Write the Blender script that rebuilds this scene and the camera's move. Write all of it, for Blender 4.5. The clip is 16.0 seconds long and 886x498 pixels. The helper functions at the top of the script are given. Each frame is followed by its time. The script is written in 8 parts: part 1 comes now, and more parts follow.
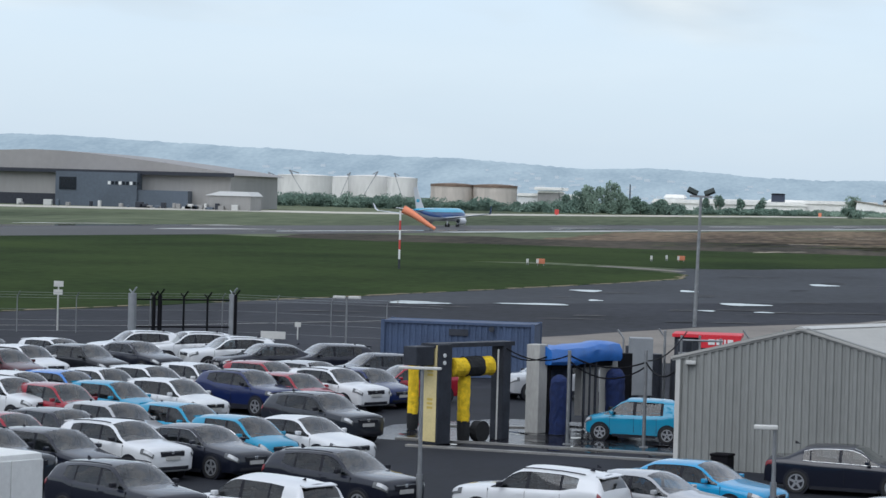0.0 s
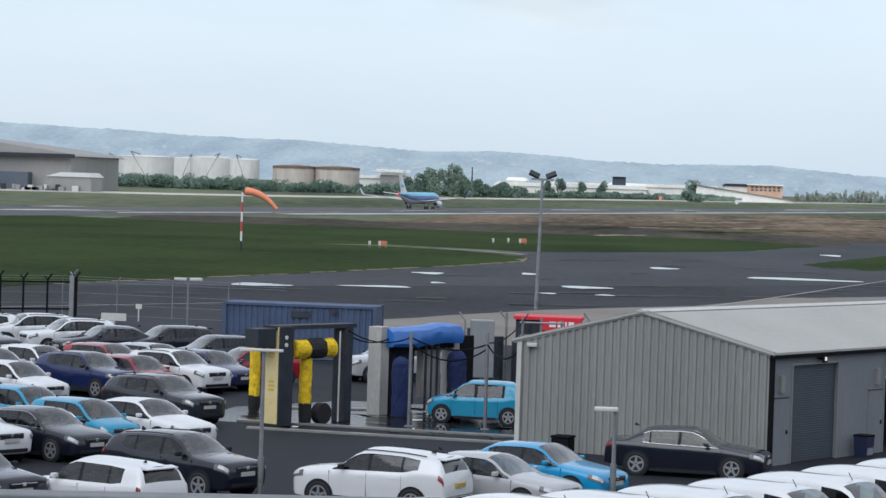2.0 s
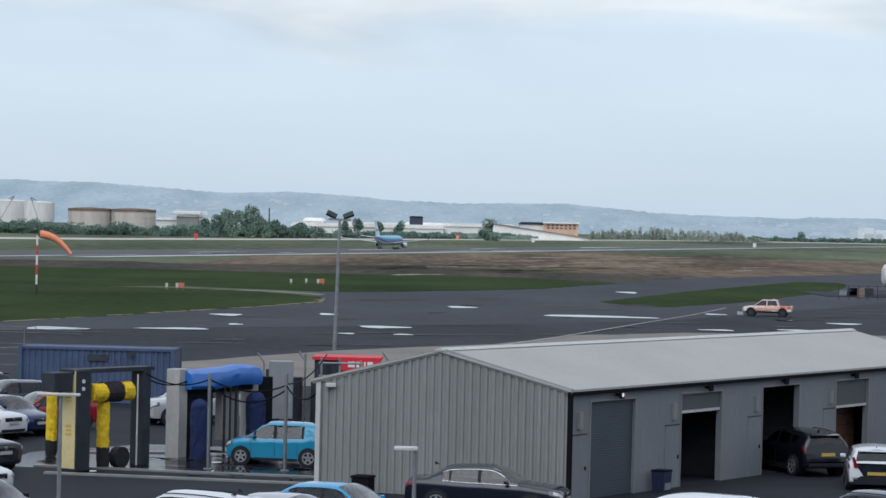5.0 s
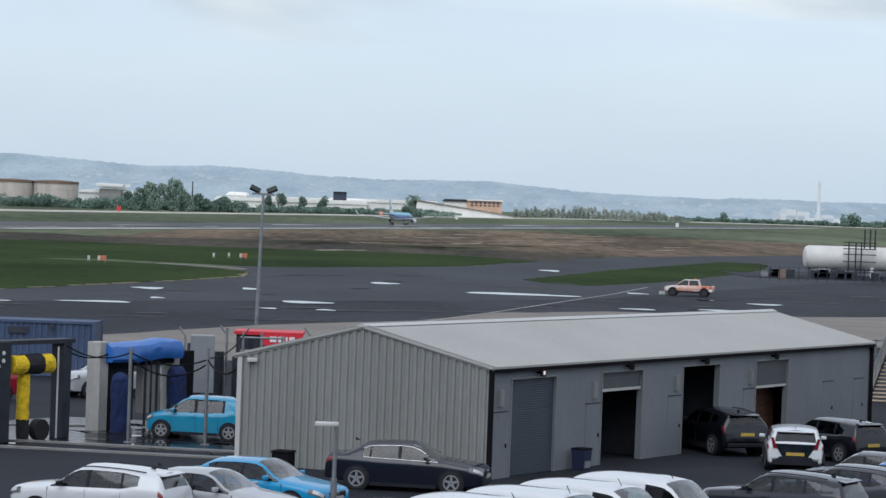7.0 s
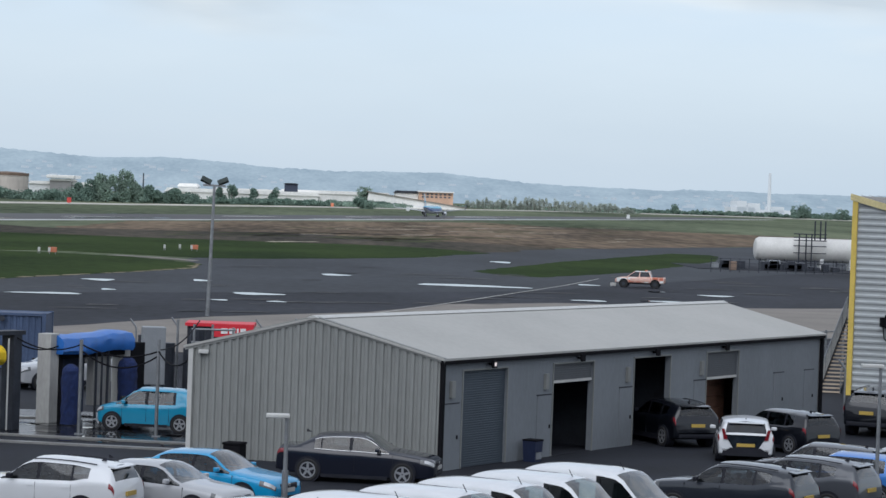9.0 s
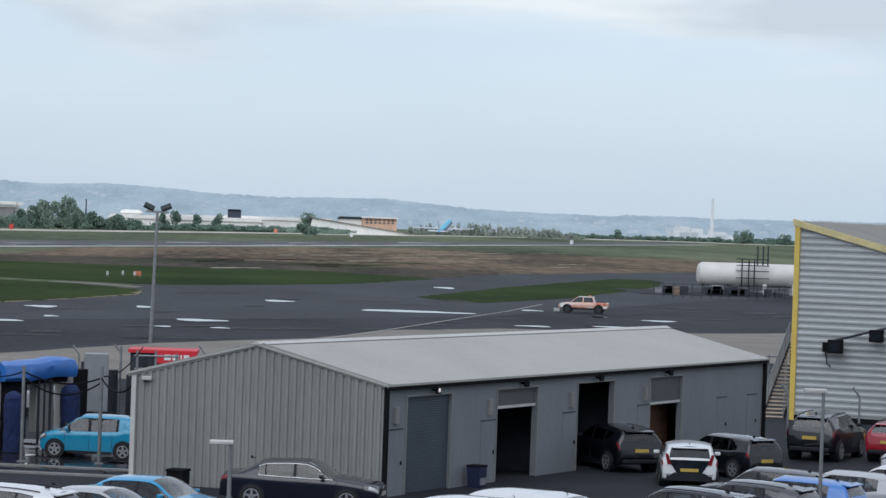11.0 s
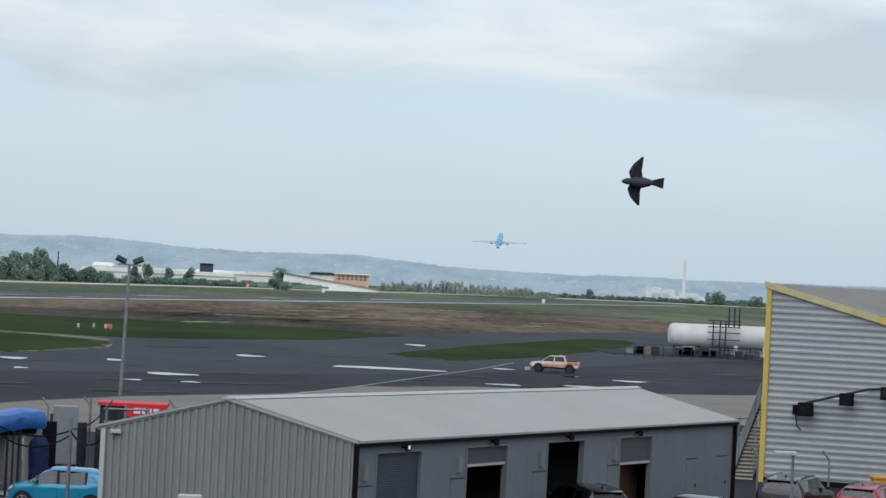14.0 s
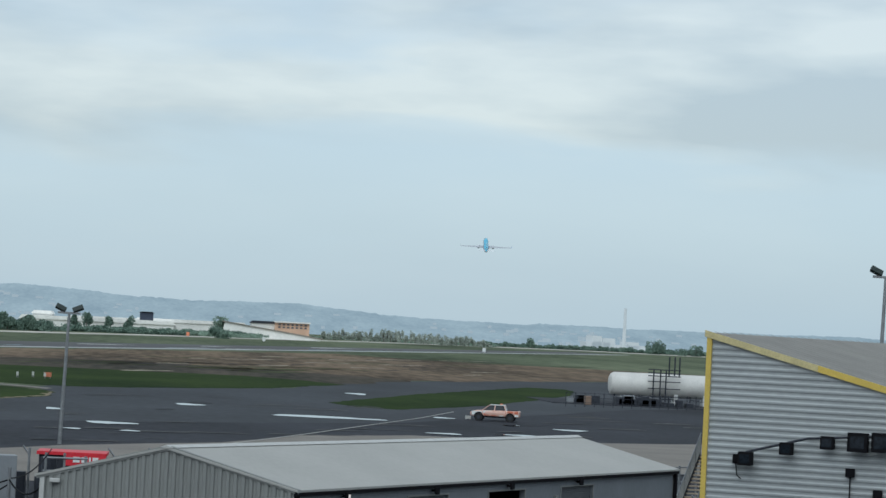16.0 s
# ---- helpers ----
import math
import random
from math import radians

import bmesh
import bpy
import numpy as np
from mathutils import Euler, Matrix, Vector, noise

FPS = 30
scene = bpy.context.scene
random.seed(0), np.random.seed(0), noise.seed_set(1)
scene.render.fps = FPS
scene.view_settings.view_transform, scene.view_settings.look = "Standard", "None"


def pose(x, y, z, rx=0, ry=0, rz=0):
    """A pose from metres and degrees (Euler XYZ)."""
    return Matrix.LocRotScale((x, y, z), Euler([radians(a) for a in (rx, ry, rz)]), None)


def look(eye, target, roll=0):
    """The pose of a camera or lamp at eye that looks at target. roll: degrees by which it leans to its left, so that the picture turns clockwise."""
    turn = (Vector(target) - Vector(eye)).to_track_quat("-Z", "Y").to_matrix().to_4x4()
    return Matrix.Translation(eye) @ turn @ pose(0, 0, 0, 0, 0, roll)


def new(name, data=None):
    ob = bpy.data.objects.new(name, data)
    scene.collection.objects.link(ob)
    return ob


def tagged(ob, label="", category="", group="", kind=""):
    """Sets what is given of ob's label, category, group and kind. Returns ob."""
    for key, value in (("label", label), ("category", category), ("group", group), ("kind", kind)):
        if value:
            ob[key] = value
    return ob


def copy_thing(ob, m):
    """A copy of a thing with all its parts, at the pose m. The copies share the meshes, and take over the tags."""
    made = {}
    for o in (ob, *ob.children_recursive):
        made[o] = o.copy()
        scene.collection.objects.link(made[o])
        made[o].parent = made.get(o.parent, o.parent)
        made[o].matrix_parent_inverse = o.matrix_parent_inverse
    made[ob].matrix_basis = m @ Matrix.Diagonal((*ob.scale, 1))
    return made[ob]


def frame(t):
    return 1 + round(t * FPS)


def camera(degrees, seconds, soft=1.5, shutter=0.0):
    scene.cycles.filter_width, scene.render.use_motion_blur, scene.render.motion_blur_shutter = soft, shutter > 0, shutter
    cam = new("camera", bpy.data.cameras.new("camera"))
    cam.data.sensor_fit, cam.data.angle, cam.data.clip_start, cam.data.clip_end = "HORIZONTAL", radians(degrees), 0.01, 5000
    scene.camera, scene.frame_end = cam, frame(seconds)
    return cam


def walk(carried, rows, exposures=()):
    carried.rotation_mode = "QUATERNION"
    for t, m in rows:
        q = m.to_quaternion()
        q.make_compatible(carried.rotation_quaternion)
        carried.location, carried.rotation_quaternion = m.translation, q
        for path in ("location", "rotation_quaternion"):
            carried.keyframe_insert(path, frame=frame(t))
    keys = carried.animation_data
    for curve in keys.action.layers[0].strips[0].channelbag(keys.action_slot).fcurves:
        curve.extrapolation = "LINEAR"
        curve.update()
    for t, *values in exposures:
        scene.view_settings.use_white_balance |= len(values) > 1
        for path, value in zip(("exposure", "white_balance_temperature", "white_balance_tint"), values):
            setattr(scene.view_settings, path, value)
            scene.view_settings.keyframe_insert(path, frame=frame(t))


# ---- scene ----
EYE = (0.0, 0.0, 8.5)
cam = camera(18.55, 16.0, soft=1.5)

# seconds, turn to the left, tilt up and lean in degrees: a person on a roof pans after the take-off
PATH = [
    (0, 7.588, -1.188, 1.600),
    (0.3, 6.914, -1.141, 1.673),
    (0.5, 6.536, -1.352, 1.813),
    (0.8, 5.822, -1.266, 1.704),
    (1, 5.708, -1.293, 1.690),
    (1.3, 5.250, -1.368, 1.832),
    (1.5, 5.032, -1.324, 1.862),
    (1.7, 4.745, -1.277, 1.854),
    (2, 4.245, -1.464, 1.846),
    (2.3, 3.489, -1.572, 1.953),
    (2.5, 2.894, -1.546, 1.710),
    (2.7, 2.895, -1.688, 1.754),
    (3, 2.378, -1.561, 1.834),
    (3.3, 2.105, -2.210, 2.110),
    (3.5, 1.948, -2.121, 1.946),
    (3.7, 1.878, -1.806, 1.974),
    (4, 1.759, -2.392, 2.281),
    (4.2, 1.439, -2.008, 2.223),
    (4.3, 1.360, -2.018, 2.145),
    (4.4, 1.058, -1.930, 2.060),
    (4.5, 0.946, -2.019, 2.070),
    (4.6, 0.797, -1.542, 1.578),
    (4.7, 0.652, -1.148, 1.329),
    (4.8, 0.832, -0.810, 1.076),
    (4.9, 0.635, -0.855, 1.118),
    (5, -0.000, -0.500, 1.300),
    (5.2, -0.128, -0.765, 1.307),
    (7.3, -1.922, -0.949, 1.882),
    (7.5, -2.090, -0.917, 1.700),
    (7.8, -2.484, -1.114, 1.806),
    (8, -2.514, -1.234, 1.848),
    (8.2, -2.506, -1.197, 1.938),
    (10.3, -3.056, -0.739, 1.784),
    (10.5, -3.117, -0.570, 1.544),
    (10.8, -3.678, -0.707, 1.927),
    (11, -3.841, -0.507, 1.961),
    (11.3, -4.061, 0.016, 1.915),
    (11.5, -4.428, -0.398, 2.488),
    (11.8, -4.383, -0.011, 2.136),
    (12, -4.495, 0.114, 2.192),
    (12.3, -4.437, 0.103, 2.381),
    (12.5, -4.453, 0.024, 2.771),
    (12.7, -4.214, 0.362, 2.666),
    (13, -4.676, -0.192, 2.752),
    (13.2, -4.669, 0.209, 2.567),
    (13.5, -4.767, 0.298, 2.633),
    (13.6, -4.882, -0.062, 2.965),
    (13.7, -4.432, -0.073, 2.733),
    (13.8, -4.634, 0.492, 2.742),
    (14, -4.377, 0.727, 2.791),
    (14.2, -4.628, 0.514, 2.888),
    (14.3, -4.793, 0.436, 3.051),
    (14.5, -5.183, 0.736, 2.925),
    (14.7, -5.268, 0.830, 2.830),
    (15, -5.364, 0.471, 3.212),
    (15.3, -5.584, 0.864, 3.352),
    (15.5, -5.482, 1.248, 3.393),
    (15.7, -5.652, 1.921, 2.979),
    (16, -5.575, 1.817, 2.874),
]


def aim(yaw, pitch):
    a, b = radians(yaw), radians(pitch)
    return (EYE[0] - math.sin(a) * math.cos(b) * 100, EYE[1] + math.cos(a) * math.cos(b) * 100, EYE[2] + math.sin(b) * 100)


walk(cam, [(t, look(EYE, aim(yaw, pitch), roll)) for t, yaw, pitch, roll in PATH],
     [(0, -0.03, 6150, 9), (2, 0.02, 6260, 10), (3.5, 0.09, 6370, 10), (4.4, 0.09, 6370, 10), (5, -0.14, 6120, 10), (7.5, -0.12, 6170, 10), (11, -0.16, 6170, 10), (11.7, -0.22, 6230, 9), (12.5, -0.22, 6230, 9), (13, -0.17, 6230, 9), (14, -0.24, 6200, 8), (16, -0.36, 6060, 2)])

# ---- light ----
world = bpy.data.worlds.new("sky")
scene.world = world
world.use_nodes = True
wt = world.node_tree
wt.nodes.clear()


def wnode(kind, **sets):
    n = wt.nodes.new(kind)
    for k, v in sets.items():
        n.inputs[k].default_value = v
    return n


SUN_EL, SUN_AZ = 48, 200
sky = wt.nodes.new("ShaderNodeTexSky")
sky.sky_type, sky.sun_disc = "NISHITA", False
sky.sun_elevation, sky.sun_rotation = radians(SUN_EL), radians(SUN_AZ)
sky.air_density, sky.dust_density, sky.ozone_density = 1.0, 2.0, 1.5
coord = wt.nodes.new("ShaderNodeTexCoord")
mapping = wt.nodes.new("ShaderNodeMapping")
mapping.inputs["Scale"].default_value = (7.5, 7.5, 31.0)
clouds = wnode("ShaderNodeTexNoise", Scale=1.0, Detail=3.0, Roughness=0.5, Distortion=0.5)
ramp = wt.nodes.new("ShaderNodeValToRGB")
ramp.color_ramp.elements[0].position, ramp.color_ramp.elements[1].position = 0.22, 0.48
split = wt.nodes.new("ShaderNodeSeparateXYZ")
height = wnode("ShaderNodeMapRange")
height.inputs["From Min"].default_value, height.inputs["From Max"].default_value = 0.060, 0.082
height.inputs["To Min"].default_value, height.inputs["To Max"].default_value = 0.10, 1.0
amount = wt.nodes.new("ShaderNodeMath")
amount.operation = "MULTIPLY"
wave = wnode("ShaderNodeMath")
wave.operation = "MULTIPLY_ADD"
wave.inputs[1].default_value = 0.055
rise = wnode("ShaderNodeMath")
rise.operation = "ADD"
wave.inputs[2].default_value = -0.0275
shade = wnode("ShaderNodeTexNoise", Scale=0.8, Detail=5.0, Roughness=0.5)
tint = wt.nodes.new("ShaderNodeValToRGB")
tint.color_ramp.elements[0].position, tint.color_ramp.elements[1].position = 0.41, 0.59
tint.color_ramp.elements[0].color = (0.60, 0.637, 0.69, 1)
tint.color_ramp.elements[1].color = (0.93, 0.922, 0.91, 1)
veil = wt.nodes.new("ShaderNodeValToRGB")
veil.color_ramp.elements[0].color, veil.color_ramp.elements[1].color = (0.675, 0.80, 0.915, 1), (0.69, 0.765, 0.88, 1)
veil.color_ramp.elements[0].position, veil.color_ramp.elements[1].position = 0.0, 0.13
mix = wt.nodes.new("ShaderNodeMix")
mix.data_type = "RGBA"
blue = wt.nodes.new("ShaderNodeBackground")
blue.inputs["Strength"].default_value = 0.05
cover = wt.nodes.new("ShaderNodeBackground")
cover.inputs["Strength"].default_value = 0.815
both = wt.nodes.new("ShaderNodeAddShader")
out = wt.nodes.new("ShaderNodeOutputWorld")
for a, b in ((coord.outputs["Generated"], mapping.inputs["Vector"]), (mapping.outputs[0], clouds.inputs["Vector"]),
             (mapping.outputs[0], shade.inputs["Vector"]), (clouds.outputs["Fac"], ramp.inputs[0]),
             (coord.outputs["Generated"], split.inputs[0]), (clouds.outputs["Fac"], wave.inputs[0]), (wave.outputs[0], rise.inputs[0]), (split.outputs["Z"], rise.inputs[1]), (rise.outputs[0], height.inputs["Value"]),
             (ramp.outputs[0], amount.inputs[0]), (height.outputs[0], amount.inputs[1]), (shade.outputs["Fac"], tint.inputs[0]),
             (split.outputs["Z"], veil.inputs[0]), (amount.outputs[0], mix.inputs["Factor"]), (veil.outputs[0], mix.inputs["A"]),
             (tint.outputs[0], mix.inputs["B"]), (mix.outputs["Result"], cover.inputs["Color"]), (sky.outputs[0], blue.inputs["Color"]),
             (blue.outputs[0], both.inputs[0]), (cover.outputs[0], both.inputs[1]), (both.outputs[0], out.inputs["Surface"])):
    wt.links.new(a, b)

sun = new("sun", bpy.data.lights.new("sun", "SUN"))
sun.data.energy, sun.data.angle, sun.data.color = 1.65, radians(65), (0.95, 0.97, 1.0)
sa, se = radians(SUN_AZ), radians(SUN_EL)
sun.matrix_world = look((0, 0, 50), (-math.sin(sa) * math.cos(se), -math.cos(sa) * math.cos(se), 50 - math.sin(se)))

# ---- materials ----
def mat(name, color, rough=0.7, metal=0.0, var=0.15, scale=3.0, fine=30.0, bump=0.0, stretch=(1, 1, 1), color2=None, coat=0.0, island=0.0, spec=0.5):
    """A painted, stained or weathered surface: two sizes of blotches over the base colour, fine relief."""
    m = bpy.data.materials.new(name)
    m.use_nodes = True
    nt = m.node_tree
    b = nt.nodes["Principled BSDF"]
    b.inputs["Roughness"].default_value, b.inputs["Metallic"].default_value = rough, metal
    b.inputs["Coat Weight"].default_value = coat
    b.inputs["Coat Roughness"].default_value = 0.04
    b.inputs["Specular IOR Level"].default_value = spec
    c = nt.nodes.new("ShaderNodeTexCoord")
    mp = nt.nodes.new("ShaderNodeMapping")
    mp.inputs["Scale"].default_value = stretch
    nt.links.new(c.outputs["Object"], mp.inputs["Vector"])
    n1, n2 = nt.nodes.new("ShaderNodeTexNoise"), nt.nodes.new("ShaderNodeTexNoise")
    for n, s in ((n1, scale), (n2, fine)):
        n.inputs["Scale"].default_value, n.inputs["Detail"].default_value = s, 6
        nt.links.new(mp.outputs[0], n.inputs["Vector"])
    add = nt.nodes.new("ShaderNodeMix")
    add.data_type = "FLOAT"
    add.inputs["Factor"].default_value = 0.4
    nt.links.new(n1.outputs["Fac"], add.inputs["A"])
    nt.links.new(n2.outputs["Fac"], add.inputs["B"])
    r = nt.nodes.new("ShaderNodeValToRGB")
    lo = tuple(v * (1 - var) for v in color)
    hi = tuple(min(1, v * (1 + var)) for v in (color2 or color))
    r.color_ramp.elements[0].position, r.color_ramp.elements[1].position = 0.36, 0.64
    r.color_ramp.elements[0].color, r.color_ramp.elements[1].color = (*lo, 1), (*hi, 1)
    nt.links.new(add.outputs["Result"], r.inputs[0])
    last = r.outputs[0]
    if island:
        info = nt.nodes.new("ShaderNodeNewGeometry")
        hsv = nt.nodes.new("ShaderNodeHueSaturation")
        span = nt.nodes.new("ShaderNodeMapRange")
        span.inputs["To Min"].default_value, span.inputs["To Max"].default_value = 1 - island, 1 + island
        nt.links.new(info.outputs["Random Per Island"], span.inputs["Value"])
        nt.links.new(span.outputs[0], hsv.inputs["Value"])
        nt.links.new(last, hsv.inputs["Color"])
        last = hsv.outputs[0]
    nt.links.new(last, b.inputs["Base Color"])
    if bump:
        bp = nt.nodes.new("ShaderNodeBump")
        bp.inputs["Strength"].default_value, bp.inputs["Distance"].default_value = 0.6, bump
        nt.links.new(n2.outputs["Fac"], bp.inputs["Height"])
        nt.links.new(bp.outputs[0], b.inputs["Normal"])
    return m


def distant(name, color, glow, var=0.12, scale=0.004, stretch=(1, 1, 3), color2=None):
    """The far hills and buildings behind miles of air: a plain backdrop, haze painted in as glow."""
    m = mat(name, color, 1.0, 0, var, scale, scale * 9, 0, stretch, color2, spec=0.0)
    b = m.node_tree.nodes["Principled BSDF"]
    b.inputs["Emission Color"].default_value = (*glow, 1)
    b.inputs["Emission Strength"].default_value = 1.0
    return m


def paint(name):
    """Car paint in the object's own colour, with clear coat and a little road film."""
    m = mat(name, (1, 1, 1), 0.35, 0.0, 0.04, 2.0, 40.0, coat=1.0, spec=0.15)
    nt = m.node_tree
    b = nt.nodes["Principled BSDF"]
    was = b.inputs["Base Color"].links[0].from_socket
    info = nt.nodes.new("ShaderNodeObjectInfo")
    mul = nt.nodes.new("ShaderNodeMix")
    mul.data_type, mul.blend_type = "RGBA", "MULTIPLY"
    mul.inputs["Factor"].default_value = 1.0
    nt.links.new(info.outputs["Color"], mul.inputs["A"])
    nt.links.new(was, mul.inputs["B"])
    nt.links.new(mul.outputs["Result"], b.inputs["Base Color"])
    return m


def car_glass(name, tint, gloss_gain=2.4):
    """A thin tinted pane: one sees through it, and it mirrors the sky at a slant."""
    m = mat(name, tint, 0.03)
    nt = m.node_tree
    nt.nodes.remove(nt.nodes["Principled BSDF"])
    clear, gloss = nt.nodes.new("ShaderNodeBsdfTransparent"), nt.nodes.new("ShaderNodeBsdfGlossy")
    clear.inputs["Color"].default_value = (*tint, 1)
    gloss.inputs["Roughness"].default_value = 0.04
    fres, twice, blend = nt.nodes.new("ShaderNodeFresnel"), nt.nodes.new("ShaderNodeMath"), nt.nodes.new("ShaderNodeMixShader")
    fres.inputs["IOR"].default_value = 1.5
    twice.operation, twice.use_clamp = "MULTIPLY", True
    twice.inputs[1].default_value = gloss_gain
    nt.links.new(fres.outputs[0], twice.inputs[0])
    nt.links.new(twice.outputs[0], blend.inputs[0])
    nt.links.new(clear.outputs[0], blend.inputs[1])
    nt.links.new(gloss.outputs[0], blend.inputs[2])
    nt.links.new(blend.outputs[0], nt.nodes["Material Output"].inputs["Surface"])
    return m


GRASS = mat("mown_grass", (0.014, 0.033, 0.006), 0.95, 0, 0.3, 0.04, 0.7, 0.03, (1, 0.6, 1), color2=(0.027, 0.043, 0.010), spec=0.05)
ROUGH_GRASS = mat("rough_grass", (0.056, 0.080, 0.042), 0.95, 0, 0.4, 0.012, 0.25, 0.05, (1, 0.14, 1), color2=(0.110, 0.126, 0.078), spec=0.08)
DRY = mat("dry_brown_grass", (0.055, 0.046, 0.034), 0.95, 0, 0.5, 0.03, 0.4, 0.05, (1, 0.12, 1), color2=(0.150, 0.112, 0.078), spec=0.05)
TARMAC = mat("tarmac", (0.0125, 0.0145, 0.0205), 0.85, 0, 0.35, 0.06, 1.2, 0.004, (1, 0.4, 1), color2=(0.023, 0.025, 0.032), spec=0.2)
WORN_TARMAC = mat("worn_tarmac", (0.037, 0.041, 0.048), 0.85, 0, 0.3, 0.05, 0.9, 0.004, (1, 0.35, 1), spec=0.2)
RUNWAY = mat("runway_asphalt", (0.055, 0.055, 0.056), 0.7, 0, 0.2, 0.03, 0.6, 0.0, (1, 0.3, 1), spec=0.35)
CONCRETE = mat("concrete_slab", (0.17, 0.152, 0.132), 0.85, 0, 0.18, 0.2, 3.0, 0.004)
WET = mat("standing_water", (0.02, 0.021, 0.023), 0.03, 0, 0.1, 1.0, 9.0, spec=0.6)
LINE = mat("road_paint", (0.36, 0.355, 0.33), 0.7, 0, 0.25, 0.8, 12)
WALL_GREY = mat("grey_coated_steel", (0.214, 0.221, 0.212), 0.55, 0.1, 0.10, 0.5, 8.0, 0, (1, 1, 0.25))
WALL_SMOOTH = mat("grey_render", (0.168, 0.184, 0.200), 0.7, 0, 0.10, 0.6, 9.0, 0.002, (1, 1, 0.4))
ROOF_GREY = mat("pale_grey_roof_sheet", (0.365, 0.362, 0.342), 0.7, 0.0, 0.07, 0.25, 5.0, spec=0.25)
TRIM_PALE = mat("pale_metal_trim", (0.50, 0.50, 0.48), 0.5, 0.2, 0.08)
BLACK = mat("black_trim", (0.007, 0.007, 0.009), 0.8, 0, 0.2, spec=0.1)
DARK_METAL = mat("dark_grey_metal", (0.034, 0.038, 0.048), 0.55, 0.0, 0.25, 2, 20, spec=0.2)
SHUTTER = mat("slate_shutter", (0.050, 0.066, 0.084), 0.55, 0.2, 0.1, 1, 12)
SHUTTER_GREY = mat("grey_shutter", (0.085, 0.092, 0.10), 0.55, 0.2, 0.1, 1, 12)
GALV = mat("galvanised_steel", (0.24, 0.25, 0.26), 0.45, 0.6, 0.2, 3, 30)
STEEL_GREY = mat("grey_painted_steel", (0.22, 0.235, 0.25), 0.5, 0.2, 0.12, 2, 20)
CLAD = mat("silver_cladding", (0.315, 0.335, 0.34), 0.45, 0.2, 0.12, 0.6, 9, 0, (0.3, 0.3, 1))
YELLOW = mat("yellow_trim", (0.56, 0.41, 0.085), 0.5, 0, 0.12, 1, 12)
BIG_ROOF = mat("weathered_roof_sheet", (0.235, 0.225, 0.205), 0.7, 0.1, 0.12, 0.4, 6)
BLUE_BOX = mat("faded_blue_container", (0.050, 0.078, 0.145), 0.6, 0.1, 0.2, 0.8, 10)
CREAM = mat("cream_panel", (0.62, 0.52, 0.26), 0.55, 0, 0.1, 1.5, 14)
BRUSH_YELLOW = mat("yellow_brush", (0.72, 0.49, 0.015), 0.9, 0, 0.3, 6, 50, 0.02)
BRUSH_BLACK = mat("black_brush", (0.012, 0.013, 0.015), 0.9, 0, 0.3, 6, 50, 0.02)
BRUSH_NAVY = mat("navy_brush", (0.006, 0.017, 0.075), 0.9, 0, 0.3, 6, 50, 0.02)
CANOPY_BLUE = mat("bright_blue_panel", (0.018, 0.13, 0.44), 0.5, 0, 0.12, 2, 20, coat=0.2)
PANEL_WHITE = mat("dirty_white_panel", (0.36, 0.355, 0.335), 0.55, 0, 0.18, 1.2, 12, 0, (1, 1, 0.3))
RED_SIGN = mat("red_sign", (0.55, 0.015, 0.03), 0.5, 0, 0.08)
WHITE = mat("white_paint", (0.66, 0.67, 0.66), 0.5, 0, 0.08, 1.0, 9)
TANK_WHITE = mat("white_tank_steel", (0.64, 0.63, 0.60), 0.6, 0, 0.12, 0.06, 0.5, 0, (1, 1, 0.3))
TANK_RUST = mat("stained_tank_steel", (0.47, 0.425, 0.38), 0.75, 0, 0.2, 0.05, 0.4, 0, (1, 1, 0.2))
RUST = mat("rust", (0.17, 0.12, 0.09), 0.85, 0, 0.3, 0.5, 5)
ORANGE_BRICK = mat("orange_brick", (0.62, 0.41, 0.29), 0.8, 0, 0.15, 0.1, 1)
PALE_SHEET = mat("pale_sheet_roof", (0.80, 0.79, 0.75), 0.6, 0, 0.12, 0.05, 0.5)
HANGAR_WALL = mat("hangar_cladding", (0.27, 0.265, 0.255), 0.6, 0.1, 0.1, 0.05, 0.6, 0, (1, 1, 0.2))
HANGAR_ROOF = mat("hangar_roof", (0.27, 0.26, 0.255), 0.6, 0.1, 0.08, 0.05, 0.5)
OFFICE = mat("slate_office_cladding", (0.075, 0.095, 0.122), 0.5, 0.1, 0.15, 0.1, 1)
GLASS = mat("tinted_glass", (0.011, 0.015, 0.021), 0.06, 0, 0.5, 1.5, 6, spec=0.25)
SCREEN = car_glass("windscreen_glass", (0.80, 0.86, 0.85))
SCREEN_PALE = car_glass("green_tinted_windscreen", (0.72, 0.93, 0.87))
SIDE_GLASS = car_glass("side_window_glass", (0.34, 0.39, 0.41), 1.7)
PRIVACY = car_glass("dark_rear_glass", (0.24, 0.27, 0.29), 1.9)
CABIN = mat("dark_cabin_trim", (0.05, 0.052, 0.056), 0.8, 0, 0.3, spec=0.2)
SEAT = mat("grey_seat_cloth", (0.13, 0.135, 0.145), 0.9, 0, 0.3, 8, 60, spec=0.1)
RUBBER = mat("tyre_rubber", (0.016, 0.016, 0.017), 0.85, 0, 0.2)
ALLOY = mat("alloy_rim", (0.40, 0.41, 0.43), 0.35, 0.7, 0.1)
PLASTIC = mat("black_plastic", (0.011, 0.012, 0.018), 0.6, 0, 0.2, spec=0.25)
LAMP_CLEAR = mat("headlamp_glass", (0.40, 0.41, 0.42), 0.12, 0, 0.2, 6, 40)
SMOKED = mat("smoked_lamp_lens", (0.10, 0.105, 0.11), 0.12, 0, 0.2, 6, 40)
